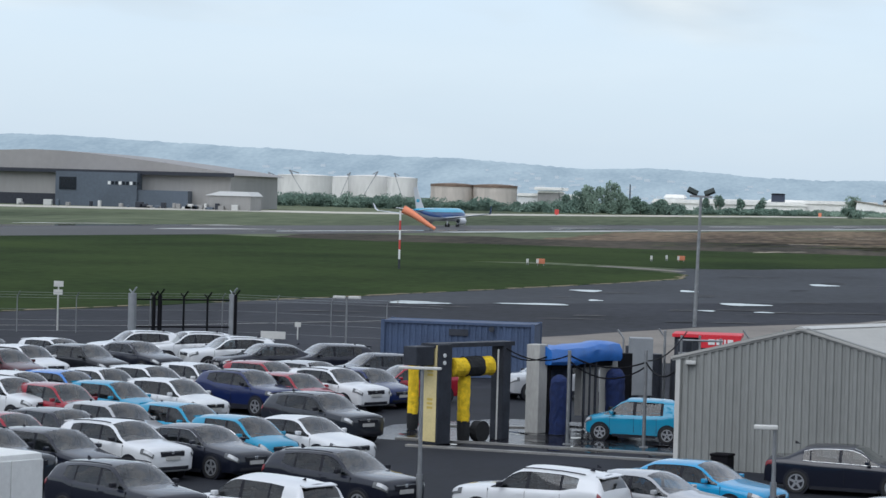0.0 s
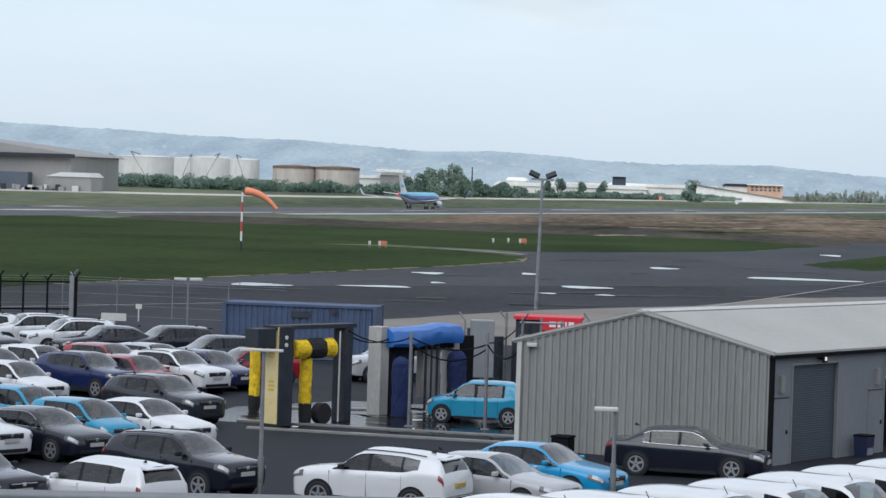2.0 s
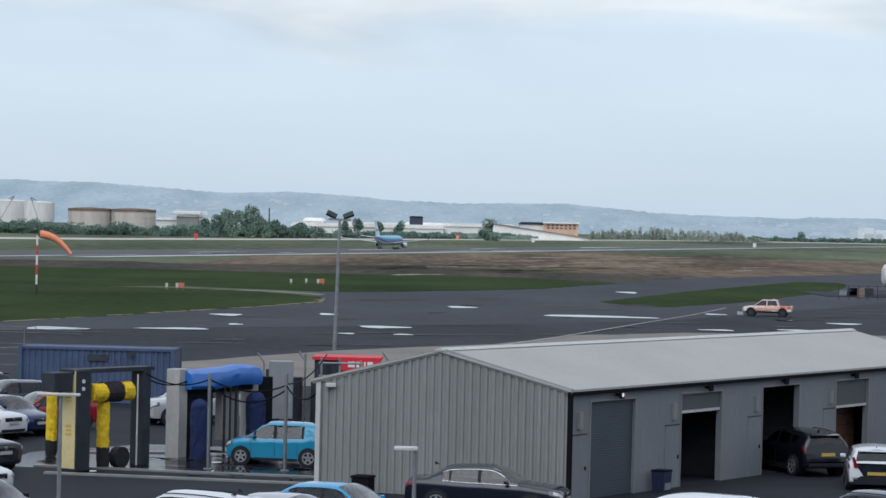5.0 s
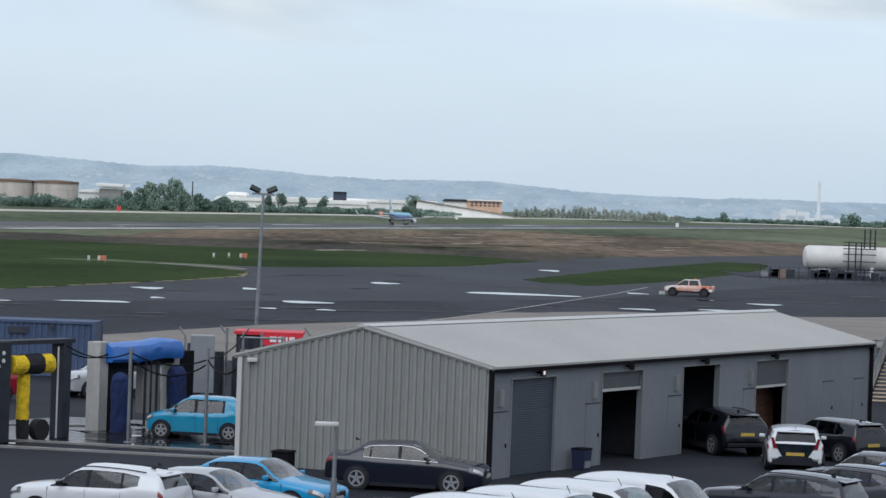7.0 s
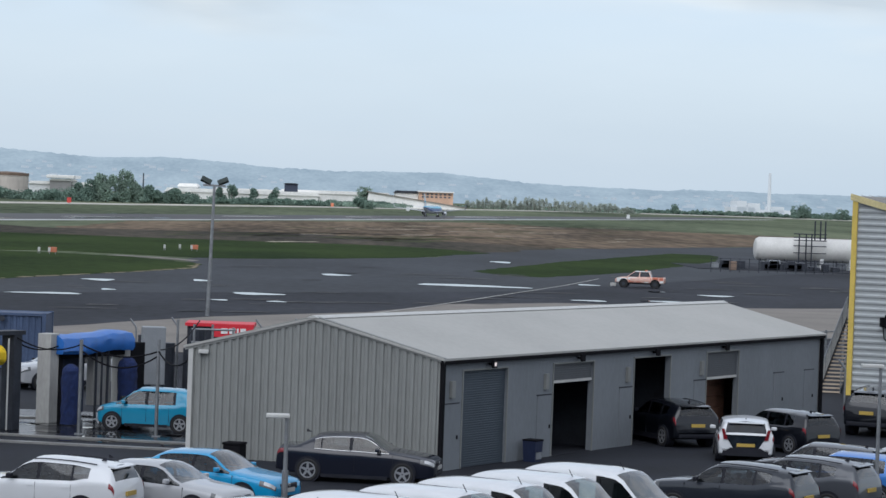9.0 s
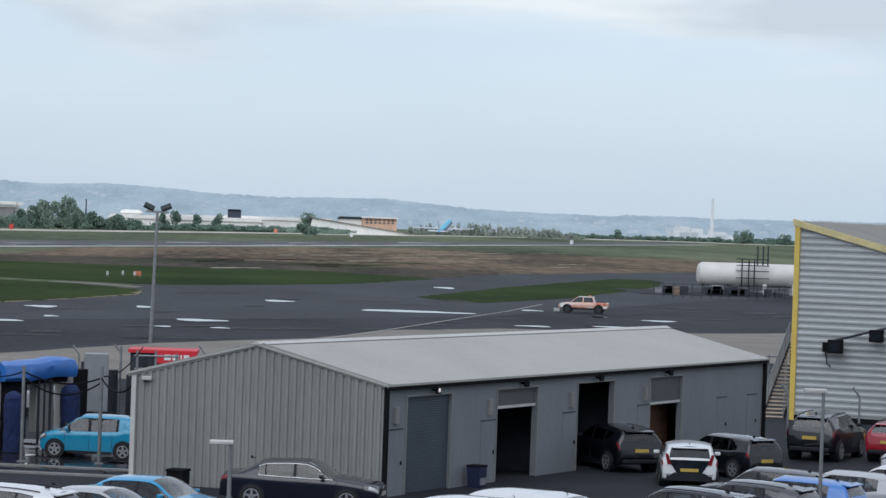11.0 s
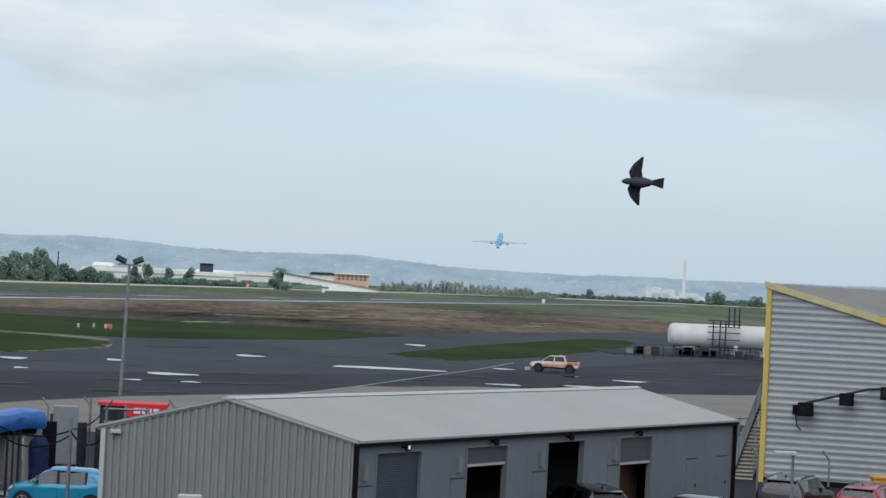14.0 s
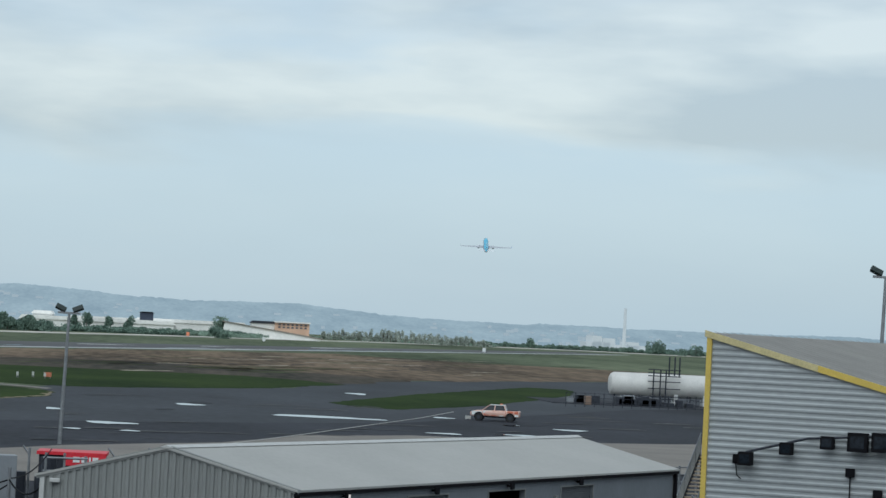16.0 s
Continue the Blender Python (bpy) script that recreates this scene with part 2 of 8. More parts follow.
LAMP_RED = mat("tail_lamp", (0.17, 0.010, 0.016), 0.2, 0, 0.2, 6, 40)
PLATE_Y = mat("yellow_plate", (0.42, 0.29, 0.06), 0.5, 0, 0.1)
PLATE_W = mat("white_plate", (0.40, 0.40, 0.39), 0.5, 0, 0.1)
CHROME = mat("chrome_strip", (0.62, 0.63, 0.64), 0.2, 0.9, 0.05)
PAINT = paint("car_paint")
SOCK = mat("orange_windsock_cloth", (0.72, 0.25, 0.14), 0.85, 0, 0.15, 2, 20)
RED = mat("red_paint", (0.48, 0.05, 0.04), 0.6, 0, 0.15)
AIR_BLUE = mat("airliner_blue", (0.02, 0.40, 0.60), 0.3, 0, 0.05, 0.3, 4, coat=0.4)
AIR_NAVY = mat("airliner_dark_blue", (0.010, 0.075, 0.27), 0.3, 0, 0.05, 0.3, 4, coat=0.4)
AIR_WHITE = mat("airliner_white", (0.66, 0.68, 0.70), 0.35, 0, 0.06, 0.3, 4, coat=0.3)
AIR_GREY = mat("airliner_grey", (0.42, 0.44, 0.47), 0.4, 0.1, 0.06, 0.3, 4)
PINK = mat("pale_patrol_paint", (0.62, 0.38, 0.31), 0.45, 0, 0.1, coat=0.3)
ORANGE_FOIL = mat("orange_reflective_foil", (0.50, 0.13, 0.07), 0.45, 0, 0.15)
BIRD = mat("slate_feathers", (0.045, 0.05, 0.06), 0.8, 0, 0.4, 8, 60)
TIMBER = mat("timber_tread", (0.44, 0.36, 0.27), 0.8, 0, 0.25, 3, 25)
COPING = mat("stained_concrete_coping", (0.235, 0.23, 0.222), 0.9, 0, 0.45, 6, 40, 0.004)
NAVY_WALL = mat("navy_membrane", (0.02, 0.028, 0.055), 0.7, 0, 0.2, 4, 30)
# leaf colours lightened and blued: the haze over far trees is painted in
LEAF = mat("hazed_hedge_leaves", (0.135, 0.210, 0.172), 0.9, 0, 0.25, 0.08, 1.2, color2=(0.17, 0.235, 0.19), island=0.10, spec=0.0)
LEAF_PALE = mat("hazed_spring_leaves", (0.23, 0.31, 0.25), 0.9, 0, 0.25, 0.1, 1.5, island=0.15, spec=0.0)
LEAF_HAZY = mat("hazed_budding_leaves", (0.36, 0.40, 0.35), 0.9, 0, 0.25, 0.1, 1.5, island=0.2, spec=0.0)
BARK = mat("bark", (0.10, 0.085, 0.07), 0.9, 0, 0.3, 2, 20)
# bluish glow over dark faint patches: the air's haze is put into this colour
HILL = distant("haze_glow_hillside", (0.025, 0.033, 0.030), (0.325, 0.422, 0.512), 0.7, 0.016, (1, 0.3, 0.8), color2=(0.07, 0.075, 0.068))
GLOW = mat("lit_lamp", (0.5, 0.42, 0.40))
GLOW.node_tree.nodes["Principled BSDF"].inputs["Emission Color"].default_value = (1, 0.9, 0.85, 1)
GLOW.node_tree.nodes["Principled BSDF"].inputs["Emission Strength"].default_value = 0.55


# ---- building blocks ----
def box(bm, x0, x1, y0, y1, z0, z1, m=None, bevel=0.0):
    vs = [bm.verts.new(p) for p in ((x0, y0, z0), (x1, y0, z0), (x1, y1, z0), (x0, y1, z0), (x0, y0, z1), (x1, y0, z1), (x1, y1, z1), (x0, y1, z1))]
    fs = [bm.faces.new([vs[i] for i in f]) for f in ((3, 2, 1, 0), (4, 5, 6, 7), (0, 1, 5, 4), (1, 2, 6, 5), (2, 3, 7, 6), (3, 0, 4, 7))]
    if bevel:
        r = bmesh.ops.bevel(bm, geom=list({e for f in fs for e in f.edges}), offset=bevel, segments=2, affect="EDGES", profile=0.6)
        vs = list({v for f in r["faces"] for v in f.verts} | {v for v in vs if v.is_valid})
    if m is not None:
        bmesh.ops.transform(bm, matrix=m, verts=vs)
    return vs


def tube(bm, a, b, r0, r1=None, n=10):
    """A closed round bar from a to b."""
    a, b = Vector(a), Vector(b)
    r1 = r0 if r1 is None else r1
    q = (b - a).to_track_quat("Z", "Y")
    rings = []
    for c, r in ((a, r0), (b, r1)):
        rings.append([bm.verts.new(c + q @ Vector((r * math.cos(2 * math.pi * i / n), r * math.sin(2 * math.pi * i / n), 0))) for i in range(n)])
    for i in range(n):
        bm.faces.new((rings[0][i], rings[0][(i + 1) % n], rings[1][(i + 1) % n], rings[1][i]))
    bm.faces.new(rings[0][::-1])
    bm.faces.new(rings[1])


def hose(bm, pts, r, n=6):
    """One bent tube along the points."""
    pts = [Vector(p) for p in pts]
    rings = []
    for i, p in enumerate(pts):
        d = (pts[min(i + 1, len(pts) - 1)] - pts[max(i - 1, 0)]).normalized()
        q = d.to_track_quat("Z", "Y")
        rings.append([p + q @ Vector((r * math.cos(2 * math.pi * k / n), r * math.sin(2 * math.pi * k / n), 0)) for k in range(n)])
    loft(bm, rings)


def loft(bm, rings, caps=True, closed=True):
    vs = [[bm.verts.new(p) for p in ring] for ring in rings]
    n = len(vs[0])
    for a, b in zip(vs, vs[1:]):
        for i in range(n if closed else n - 1):
            bm.faces.new((a[i], a[(i + 1) % n], b[(i + 1) % n], b[i]))
    if caps:
        bm.faces.new(vs[0][::-1])
        bm.faces.new(vs[-1])
    return vs


def slab(bm, pts, z0, z1):
    """A flat plate with the given outline."""
    loft(bm, [[(x, y, z0) for x, y in pts], [(x, y, z1) for x, y in pts]])


def part(name, bm, material, parent=None, label="", smooth=None, m=None):
    bmesh.ops.recalc_face_normals(bm, faces=bm.faces[:])
    me = bpy.data.meshes.new(name)
    bm.to_mesh(me)
    bm.free()
    me.materials.append(material)
    if smooth:
        me.shade_smooth()
        me.set_sharp_from_angle(angle=radians(smooth))
    ob = new(name, me)
    if parent:
        ob.parent = parent
    if m is not None:
        ob.matrix_basis = m
    return tagged(ob, label)


def again(ob, parent, m):
    """Another piece on the same mesh."""
    o = new(ob.name.split(".")[0], ob.data)
    o.parent, o.matrix_basis = parent, m
    return o


def empty(name, m, label, category, group="", kind=""):
    e = new(name)
    e.matrix_basis = m
    return tagged(e, label, category, group, kind)


def polar(az, d, z=0.0):
    """A place at a bearing (degrees to the left) and a distance from the roof terrace."""
    return (-d * math.sin(radians(az)), d * math.cos(radians(az)), z)


def sheet(name, pts, z, material, label, jag=0.0, step=4.0, kind="structure", category="ground", down=0.0):
    """A paved or planted area with an uneven edge."""
    rnd = random.Random(name + label)
    out = []
    for a, b in zip(pts, pts[1:] + pts[:1]):
        d = math.dist(a, b)
        n = max(1, int(d / step)) if jag else 1
        for i in range(n):
            k = i / n
            j = jag if i else jag * 0.3
            out.append((a[0] + (b[0] - a[0]) * k + rnd.uniform(-j, j), a[1] + (b[1] - a[1]) * k + rnd.uniform(-j, j)))
    bm = bmesh.new()
    f = bm.faces.new([bm.verts.new((x, y, z)) for x, y in out])
    if f.normal.z < 0:
        f.normal_flip()
    bm.normal_update()
    if f.normal.z < 0:
        f.normal_flip()
    if down:
        r = bmesh.ops.extrude_edge_only(bm, edges=bm.edges[:])
        bmesh.ops.translate(bm, vec=(0, 0, -down), verts=[v for v in r["geom"] if isinstance(v, bmesh.types.BMVert)])
    bmesh.ops.triangulate(bm, faces=[g for g in bm.faces if len(g.verts) > 4])
    me = bpy.data.meshes.new(name)
    bm.to_mesh(me)
    bm.free()
    me.materials.append(material)
    return tagged(new(name, me), label, category, "", kind)


# ---- the ground ----
def ground():
    bm = bmesh.new()
    bmesh.ops.create_grid(bm, x_segments=8, y_segments=8, size=5200)
    g = part("ground", bm, ROUGH_GRASS)
    tagged(g, "rough green airfield grass reaching to the distant hills", "grass", kind="structure")
    apron = [(-140, -20), (140, -20), (200, 120), (330, 420), (240, 640), (110, 640), (97, 590), (69, 537), (41, 477), (26, 441), (17, 381), (1, 356), (-13.6, 340), (-16, 322), (-13, 305), (-12.9, 288),
             (-17.9, 268.8), (-26.2, 242.4), (-36.3, 211), (-44.5, 188.1), (-51.5, 170), (-75, 118), (-140, 20)]
    sheet("apron", apron, 0.02, TARMAC, "dark patched tarmac apron and taxiway with puddles", 0.25, 6, category="tarmac")
    sheet("lawn_1", [(-12.9, 288.5), (-17.9, 268.8), (-26.2, 242.4), (-36.3, 211), (-44.5, 188.1), (-51.5, 170), (-75, 118), (-260, 60), (-330, 300), (-175, 420), (-107, 470), (-72, 452), (-54, 455),
                      (-25.7, 452), (-7, 453.6), (12, 455), (20.8, 441), (26.9, 420.4), (18.6, 393.8), (13.8, 373.6), (9.6, 365), (-5.1, 340), (-12.5, 333), (-33, 345.4), (-43, 336), (-32, 333.5), (-21.8, 326.5), (-13.1, 306.5)], 0.05, GRASS,
          "mown green grass beside the taxiway", 0.5, 3, category="grass", down=0.05)
    sheet("lawn_2", [(18.4, 316), (33.6, 376.5), (62.2, 474), (69, 472), (68.6, 462), (61.9, 418.5), (38.8, 333), (25, 299), (20.7, 301)], 0.05, GRASS, "tapering island of mown grass between taxiways", 0.4, 3, category="grass", down=0.05)
    sheet("path", [(-14.2, 315), (-19.8, 324.5), (-25.5, 329.5), (-24.2, 333), (-18.6, 328.5), (-13.6, 320)], 0.06, CONCRETE, "pale concrete strip through the grass", 0.3, 3, category="path")
    brown = [(-50, 497), (-18, 469), (11, 452), (25.5, 441), (41.5, 477.5), (69, 537), (97, 590), (150, 760), (165, 830), (120, 860), (78, 880), (58, 960), (-10, 775), (-46, 648)]
    sheet("dry_field", brown, 0.04, DRY, "brown dried-out grass beside the runway", 3.0, 8, category="grass")
    sheet("damp_margin", [(-90, 462), (-72, 452), (-54, 455), (-25.7, 452), (-7, 453.6), (12, 455), (20.8, 441), (26.9, 420.4), (41.5, 477.5), (36, 505), (-9, 560), (-30, 536), (-51, 520), (-64, 536), (-95, 510)], 0.045,
          mat("damp_dark_grass", (0.030, 0.032, 0.026), 0.95, 0, 0.4, 0.04, 0.5, 0, (1, 0.15, 1), color2=(0.066, 0.056, 0.044), spec=0.05), "dark damp grass at the edge of the brown field", 2.0, 6, category="grass")
    # the runway runs away to the north-east
    d = Vector((0.27, 0.963)).normalized()
    n = Vector((-d.y, d.x))
    c = Vector((-78, 700))

    def strip(a, b, w0, w1):
        return [tuple(c + d * s + n * w) for s, w in ((a, w0), (b, w0), (b, w1), (a, w1))]

    sheet("runway", strip(-700, 1500, -38, 13), 0.06, RUNWAY, "grey asphalt runway with pale painted bands", category="runway")
    for i, (a, b, w0, w1) in enumerate(((-190, -60, -26, -22), (-260, -120, 12, 19), (-20, 60, -24, -21), (110, 150, 14, 17), (190, 330, -27, -24.5), (380, 480, -27, -24.5), (520, 800, -27, -23), (-560, -300, -26, -21))):
        sheet("runway_marking", strip(a, b, w0, w1), 0.09, WET, "long shining wet band lying on the runway", category="marking")
    edge_line = mat("wet_runway_edge", (0.30, 0.30, 0.29), 0.3, 0, 0.4, 0.03, 0.4, 0, (1, 0.2, 1), spec=0.5)
    sheet("runway_edge", strip(-120, 1500, -38, -32), 0.085, edge_line, "pale wet concrete edge of the runway", 0.6, 14, category="marking")
    pale = mat("pale_worn_concrete", (0.52, 0.52, 0.50), 0.7, 0, 0.25, 0.05, 0.8, 0, (1, 0.3, 1))
    for (xa, ya), (xb, yb), deep in (((-158, 528), (-141, 563), 9), ((-123.5, 504), (-104.8, 549), 15), ((-66, 700), (-52, 740), 9), ((-30, 850), (-12, 905), 14), ((10, 985), (24, 1030), 14), ((60, 1180), (90, 1270), 22)):
        rim = [(xa + (xb - xa) * k / 8, ya + (yb - ya) * k / 8 + 1.5 * math.sin(k * 1.9)) for k in range(9)]
        sheet("runway_band", rim + [(x + 0.4, y + deep * (0.55 + 0.45 * math.sin(0.4 * k + 0.9))) for k, (x, y) in enumerate(rim)][::-1], 0.1, pale, "pale worn concrete band on the runway", category="marking")
    # a pale track along the hedge, sandy towards the east
    ring = ((17, 930), (10, 1000), (6.6, 1108), (3.4, 1300), (0, 1620), (-2.3, 1850), (-3.9, 2120), (-6, 2430), (-8.6, 2640), (-13, 2640))
    sheet("perimeter_track", [polar(a, d * 0.96)[:2] for a, d in ring] + [polar(a, d * 1.04)[:2] for a, d in ring[::-1]], 0.1,
          mat("pale_track", (0.44, 0.42, 0.36), 0.9, 0, 0.3, 0.01, 0.2), "pale sandy track along the hedge", 3, 30, category="road")
    # lighter concrete between the hire yard and the apron
    sheet("concrete_margin", [(-17, 150), (-15.5, 161), (-6.9, 180), (3.8, 195), (10.3, 214.5), (20.2, 225), (37.5, 228), (43.8, 232.4), (62, 252), (80, 250), (60, 210), (30, 172), (12, 150), (4, 138), (-8, 140)], 0.05,
          CONCRETE, "dusty pale concrete margin behind the wash sheds", 0.3, 4, category="concrete")
    sheet("worn_apron", [(-44, 190), (-20, 212), (2, 232), (20, 252), (40, 300), (60, 350), (110, 420), (200, 520), (110, 638), (97, 590), (69, 537), (41, 477), (26, 441), (17, 381), (1, 356), (-13.6, 340), (-16, 322), (-13, 305), (-12.9, 288.5), (-18, 269), (-26, 242), (-36, 211)], 0.03, WORN_TARMAC, "paler worn tarmac of the older taxiway", 0.3, 6, category="tarmac")
    sheet("yard", [(-140, -19), (120, -19), (120, 60), (60, 140), (30, 150), (6, 124), (-14, 116), (-36, 132), (-140, 120)], 0.055, mat("yard_asphalt", (0.0115, 0.0135, 0.0195), 0.8, 0, 0.35, 0.25, 4, 0.004, spec=0.25),
          "dark asphalt of the car-hire yard", 0.1, 8, category="asphalt")
    # bare pale streaks in the dry field
    rnd = random.Random(31)
    bare = mat("bare_straw", (0.33, 0.29, 0.23), 0.95, 0, 0.35, 0.05, 0.6, 0, (1, 0.3, 1), spec=0.05)
    for x, y, w in ((0, 550, 7), (19.5, 665, 16), (39, 672, 14), (45, 620, 10), (-4, 455, 9), (6, 648, 4), (22, 588, 8), (60, 700, 14), (52, 760, 18), (75, 640, 10), (70, 830, 20), (30, 760, 12), (100, 900, 24), (66, 590, 6)):
        n = 9
        top = [(x - w / 2 + w * i / n, y - 6 + 27 * i / n * w / 14 + rnd.uniform(0, 3)) for i in range(n + 1)]
        low_ = [(px_ + rnd.uniform(-0.3, 0.3), py_ + (rnd.uniform(3, 9) if 0 < i < n else 1.0)) for i, (px_, py_) in enumerate(top)]
        sheet("bare_patch", top + low_[::-1], 0.055, bare, "pale bare streak in the dry grass", category="grass")
    soil = mat("dark_damp_soil", (0.030, 0.026, 0.023), 0.9, 0, 0.4, 0.05, 0.6, 0, (1, 0.3, 1), spec=0.1)
    olive = mat("olive_grass", (0.058, 0.068, 0.030), 0.95, 0, 0.4, 0.04, 0.5, 0, (1, 0.2, 1), spec=0.05)
    for i in range(64):
        s, o = rnd.uniform(0, 1) ** 1.3, rnd.uniform(-0.5, 0.5)
        if i < 20:
            s, o = rnd.uniform(0, 0.18), rnd.uniform(-0.45, 0.4)
        y = 480 + 460 * s
        x = -12 + 125 * s + o * (55 + 40 * s)
        w = rnd.uniform(5, 22)
        n = 9
        top = [(x - w / 2 + w * k / n, y + 18 * k / n * w / 14 + rnd.uniform(0, 3)) for k in range(n + 1)]
        low_ = [(px_ + rnd.uniform(-0.3, 0.3), py_ + (rnd.uniform(3, 11) if 0 < k < n else 1.0)) for k, (px_, py_) in enumerate(top)]
        sheet("soil_patch" if i % 2 else "grass_patch", top + low_[::-1], 0.048, soil if i % 2 else olive, "dark damp streak in the dry field" if i % 2 else "olive grass streak in the dry field", category="grass")
    # strawy fringe where the mown grass meets the taxiway
    straw = mat("straw_fringe", (0.19, 0.15, 0.09), 0.95, 0, 0.4, 0.3, 3)
    rnd = random.Random(9)
    edge = [(-51.5, 170), (-44.5, 188.1), (-36.3, 211), (-26.2, 242.4), (-17.9, 268.8), (-12.9, 288.5), (-13.1, 306.5)]
    for a, b in zip(edge, edge[1:]):
        a, b = Vector(a), Vector(b)
        v = (b - a).normalized()
        n = Vector((-v.y, v.x))
        t = 0.0
        while t < 0.95:
            w = rnd.uniform(0.04, 0.22)
            if rnd.random() < 0.7:
                q0, q1 = a.lerp(b, t), a.lerp(b, min(1, t + w))
                k = rnd.uniform(0.3, 1.1)
                sheet("fringe", [tuple(q0), tuple(q0.lerp(q1, 0.4) + n * k), tuple(q1 + n * k * 0.6), tuple(q1), tuple(q0.lerp(q1, 0.5) - n * 0.3)], 0.056, straw, "dry straw-coloured grass fringe along the taxiway", 0.15, 1.5, category="grass")
            t += w
    # sealed seams and pale scuffs on the old tarmac
    rnd = random.Random(77)
    scuff = mat("scuffed_tarmac", (0.085, 0.084, 0.084), 0.85, 0, 0.3, 0.2, 2.0, 0, (1, 0.3, 1), spec=0.15)
    seal = mat("tar_seal", (0.010, 0.0105, 0.013), 0.7, 0, 0.3, 0.2, 2.0, 0, spec=0.2)
    for i in range(58):
        y = 168 + 150 * rnd.random()
        x = (y - 168) * 0.19 - 24 + rnd.uniform(-0.08, 0.20) * y
        w, deep = rnd.uniform(1.2, 7), rnd.uniform(0.5, 1.8) * (y / 200) ** 2
        if x < float(np.interp(y + deep, (170, 188, 211, 242, 269, 288, 334), (-51.5, -44.5, -36.3, -26.2, -17.9, -12.9, -12.5))) + 1.5:
            continue
        rim = [(x + w * k / 7, y + w * 0.35 * k / 7 + rnd.uniform(-0.2, 0.2)) for k in range(8)]
        sheet("tarmac_patch", rim + [(a + rnd.uniform(-0.1, 0.1), b + deep * rnd.uniform(0.5, 1.0) * (0.3 if k in (0, 7) else 1)) for k, (a, b) in enumerate(rim)][::-1], 0.068, scuff if i % 6 else seal,
              "pale scuff on the tarmac" if i % 6 else "dark sealed patch in the tarmac", category="tarmac")
    # standing water that mirrors the sky
    for x, y, lx, ly, turn in ((-29.2, 205, 4.6, 5, 30), (-20.5, 209.5, 5.6, 3.2, 62), (-19.2, 243, 2.8, 5, 30), (-16.8, 221, 1.2, 3, 20), (-4.7, 222, 4.2, 5, 25), (-7.2, 207.3, 1.3, 2.4, 20), (-2.9, 207.8, 1.5, 2.4, 20),
                               (14.8, 261, 11.0, 6.0, -12), (23.6, 232, 3.2, 3, 20), (27.8, 276, 2.2, 4, 20), (38, 255.5, 3.2, 4, 20), (24.8, 363, 2.6, 9, 10), (2, 281, 3.0, 6, 20), (-10.5, 250, 1.6, 5, 20), (30.5, 236, 3.6, 3, 25), (33, 262, 1.5, 3, 10)):
        rnd = random.Random(int(x * 10))
        t = radians(turn)
        pts = []
        for i in range(28):
            a = 2 * math.pi * i / 28
            r = 1 + 0.16 * math.sin(3 * a + x) + rnd.uniform(-0.1, 0.1)
            u, v = lx / 2 * math.cos(a) * r, ly / 2 * math.sin(a) * r
            pts.append((x + u * math.cos(t * 0.3) - v * math.sin(t * 0.3), y + u * math.sin(t * 0.3) + v * math.cos(t * 0.3)))
        sheet("puddle", pts, 0.075, WET, "shallow puddle mirroring the bright sky", kind="structure", category="puddle")
    for pts in ([(-0.2, 176.5), (4.6, 193.8), (10.4, 214.9), (25.1, 271.9), (31.4, 299.9)], [(-62, 143), (-39, 158), (-24, 178)]):
        bm = bmesh.new()
        for a, b in zip(pts, pts[1:]):
            v = (Vector(b) - Vector(a)).normalized()
            s = Vector((v.y, -v.x)) * 0.11
            bm.faces.new([bm.verts.new((*(Vector(p) + q), 0.08)) for p, q in ((a, s), (b, s), (b, -s), (a, -s))])
        tagged(part("taxi_line", bm, LINE), "worn pale taxiway guide line", "marking", kind="structure")


ground()

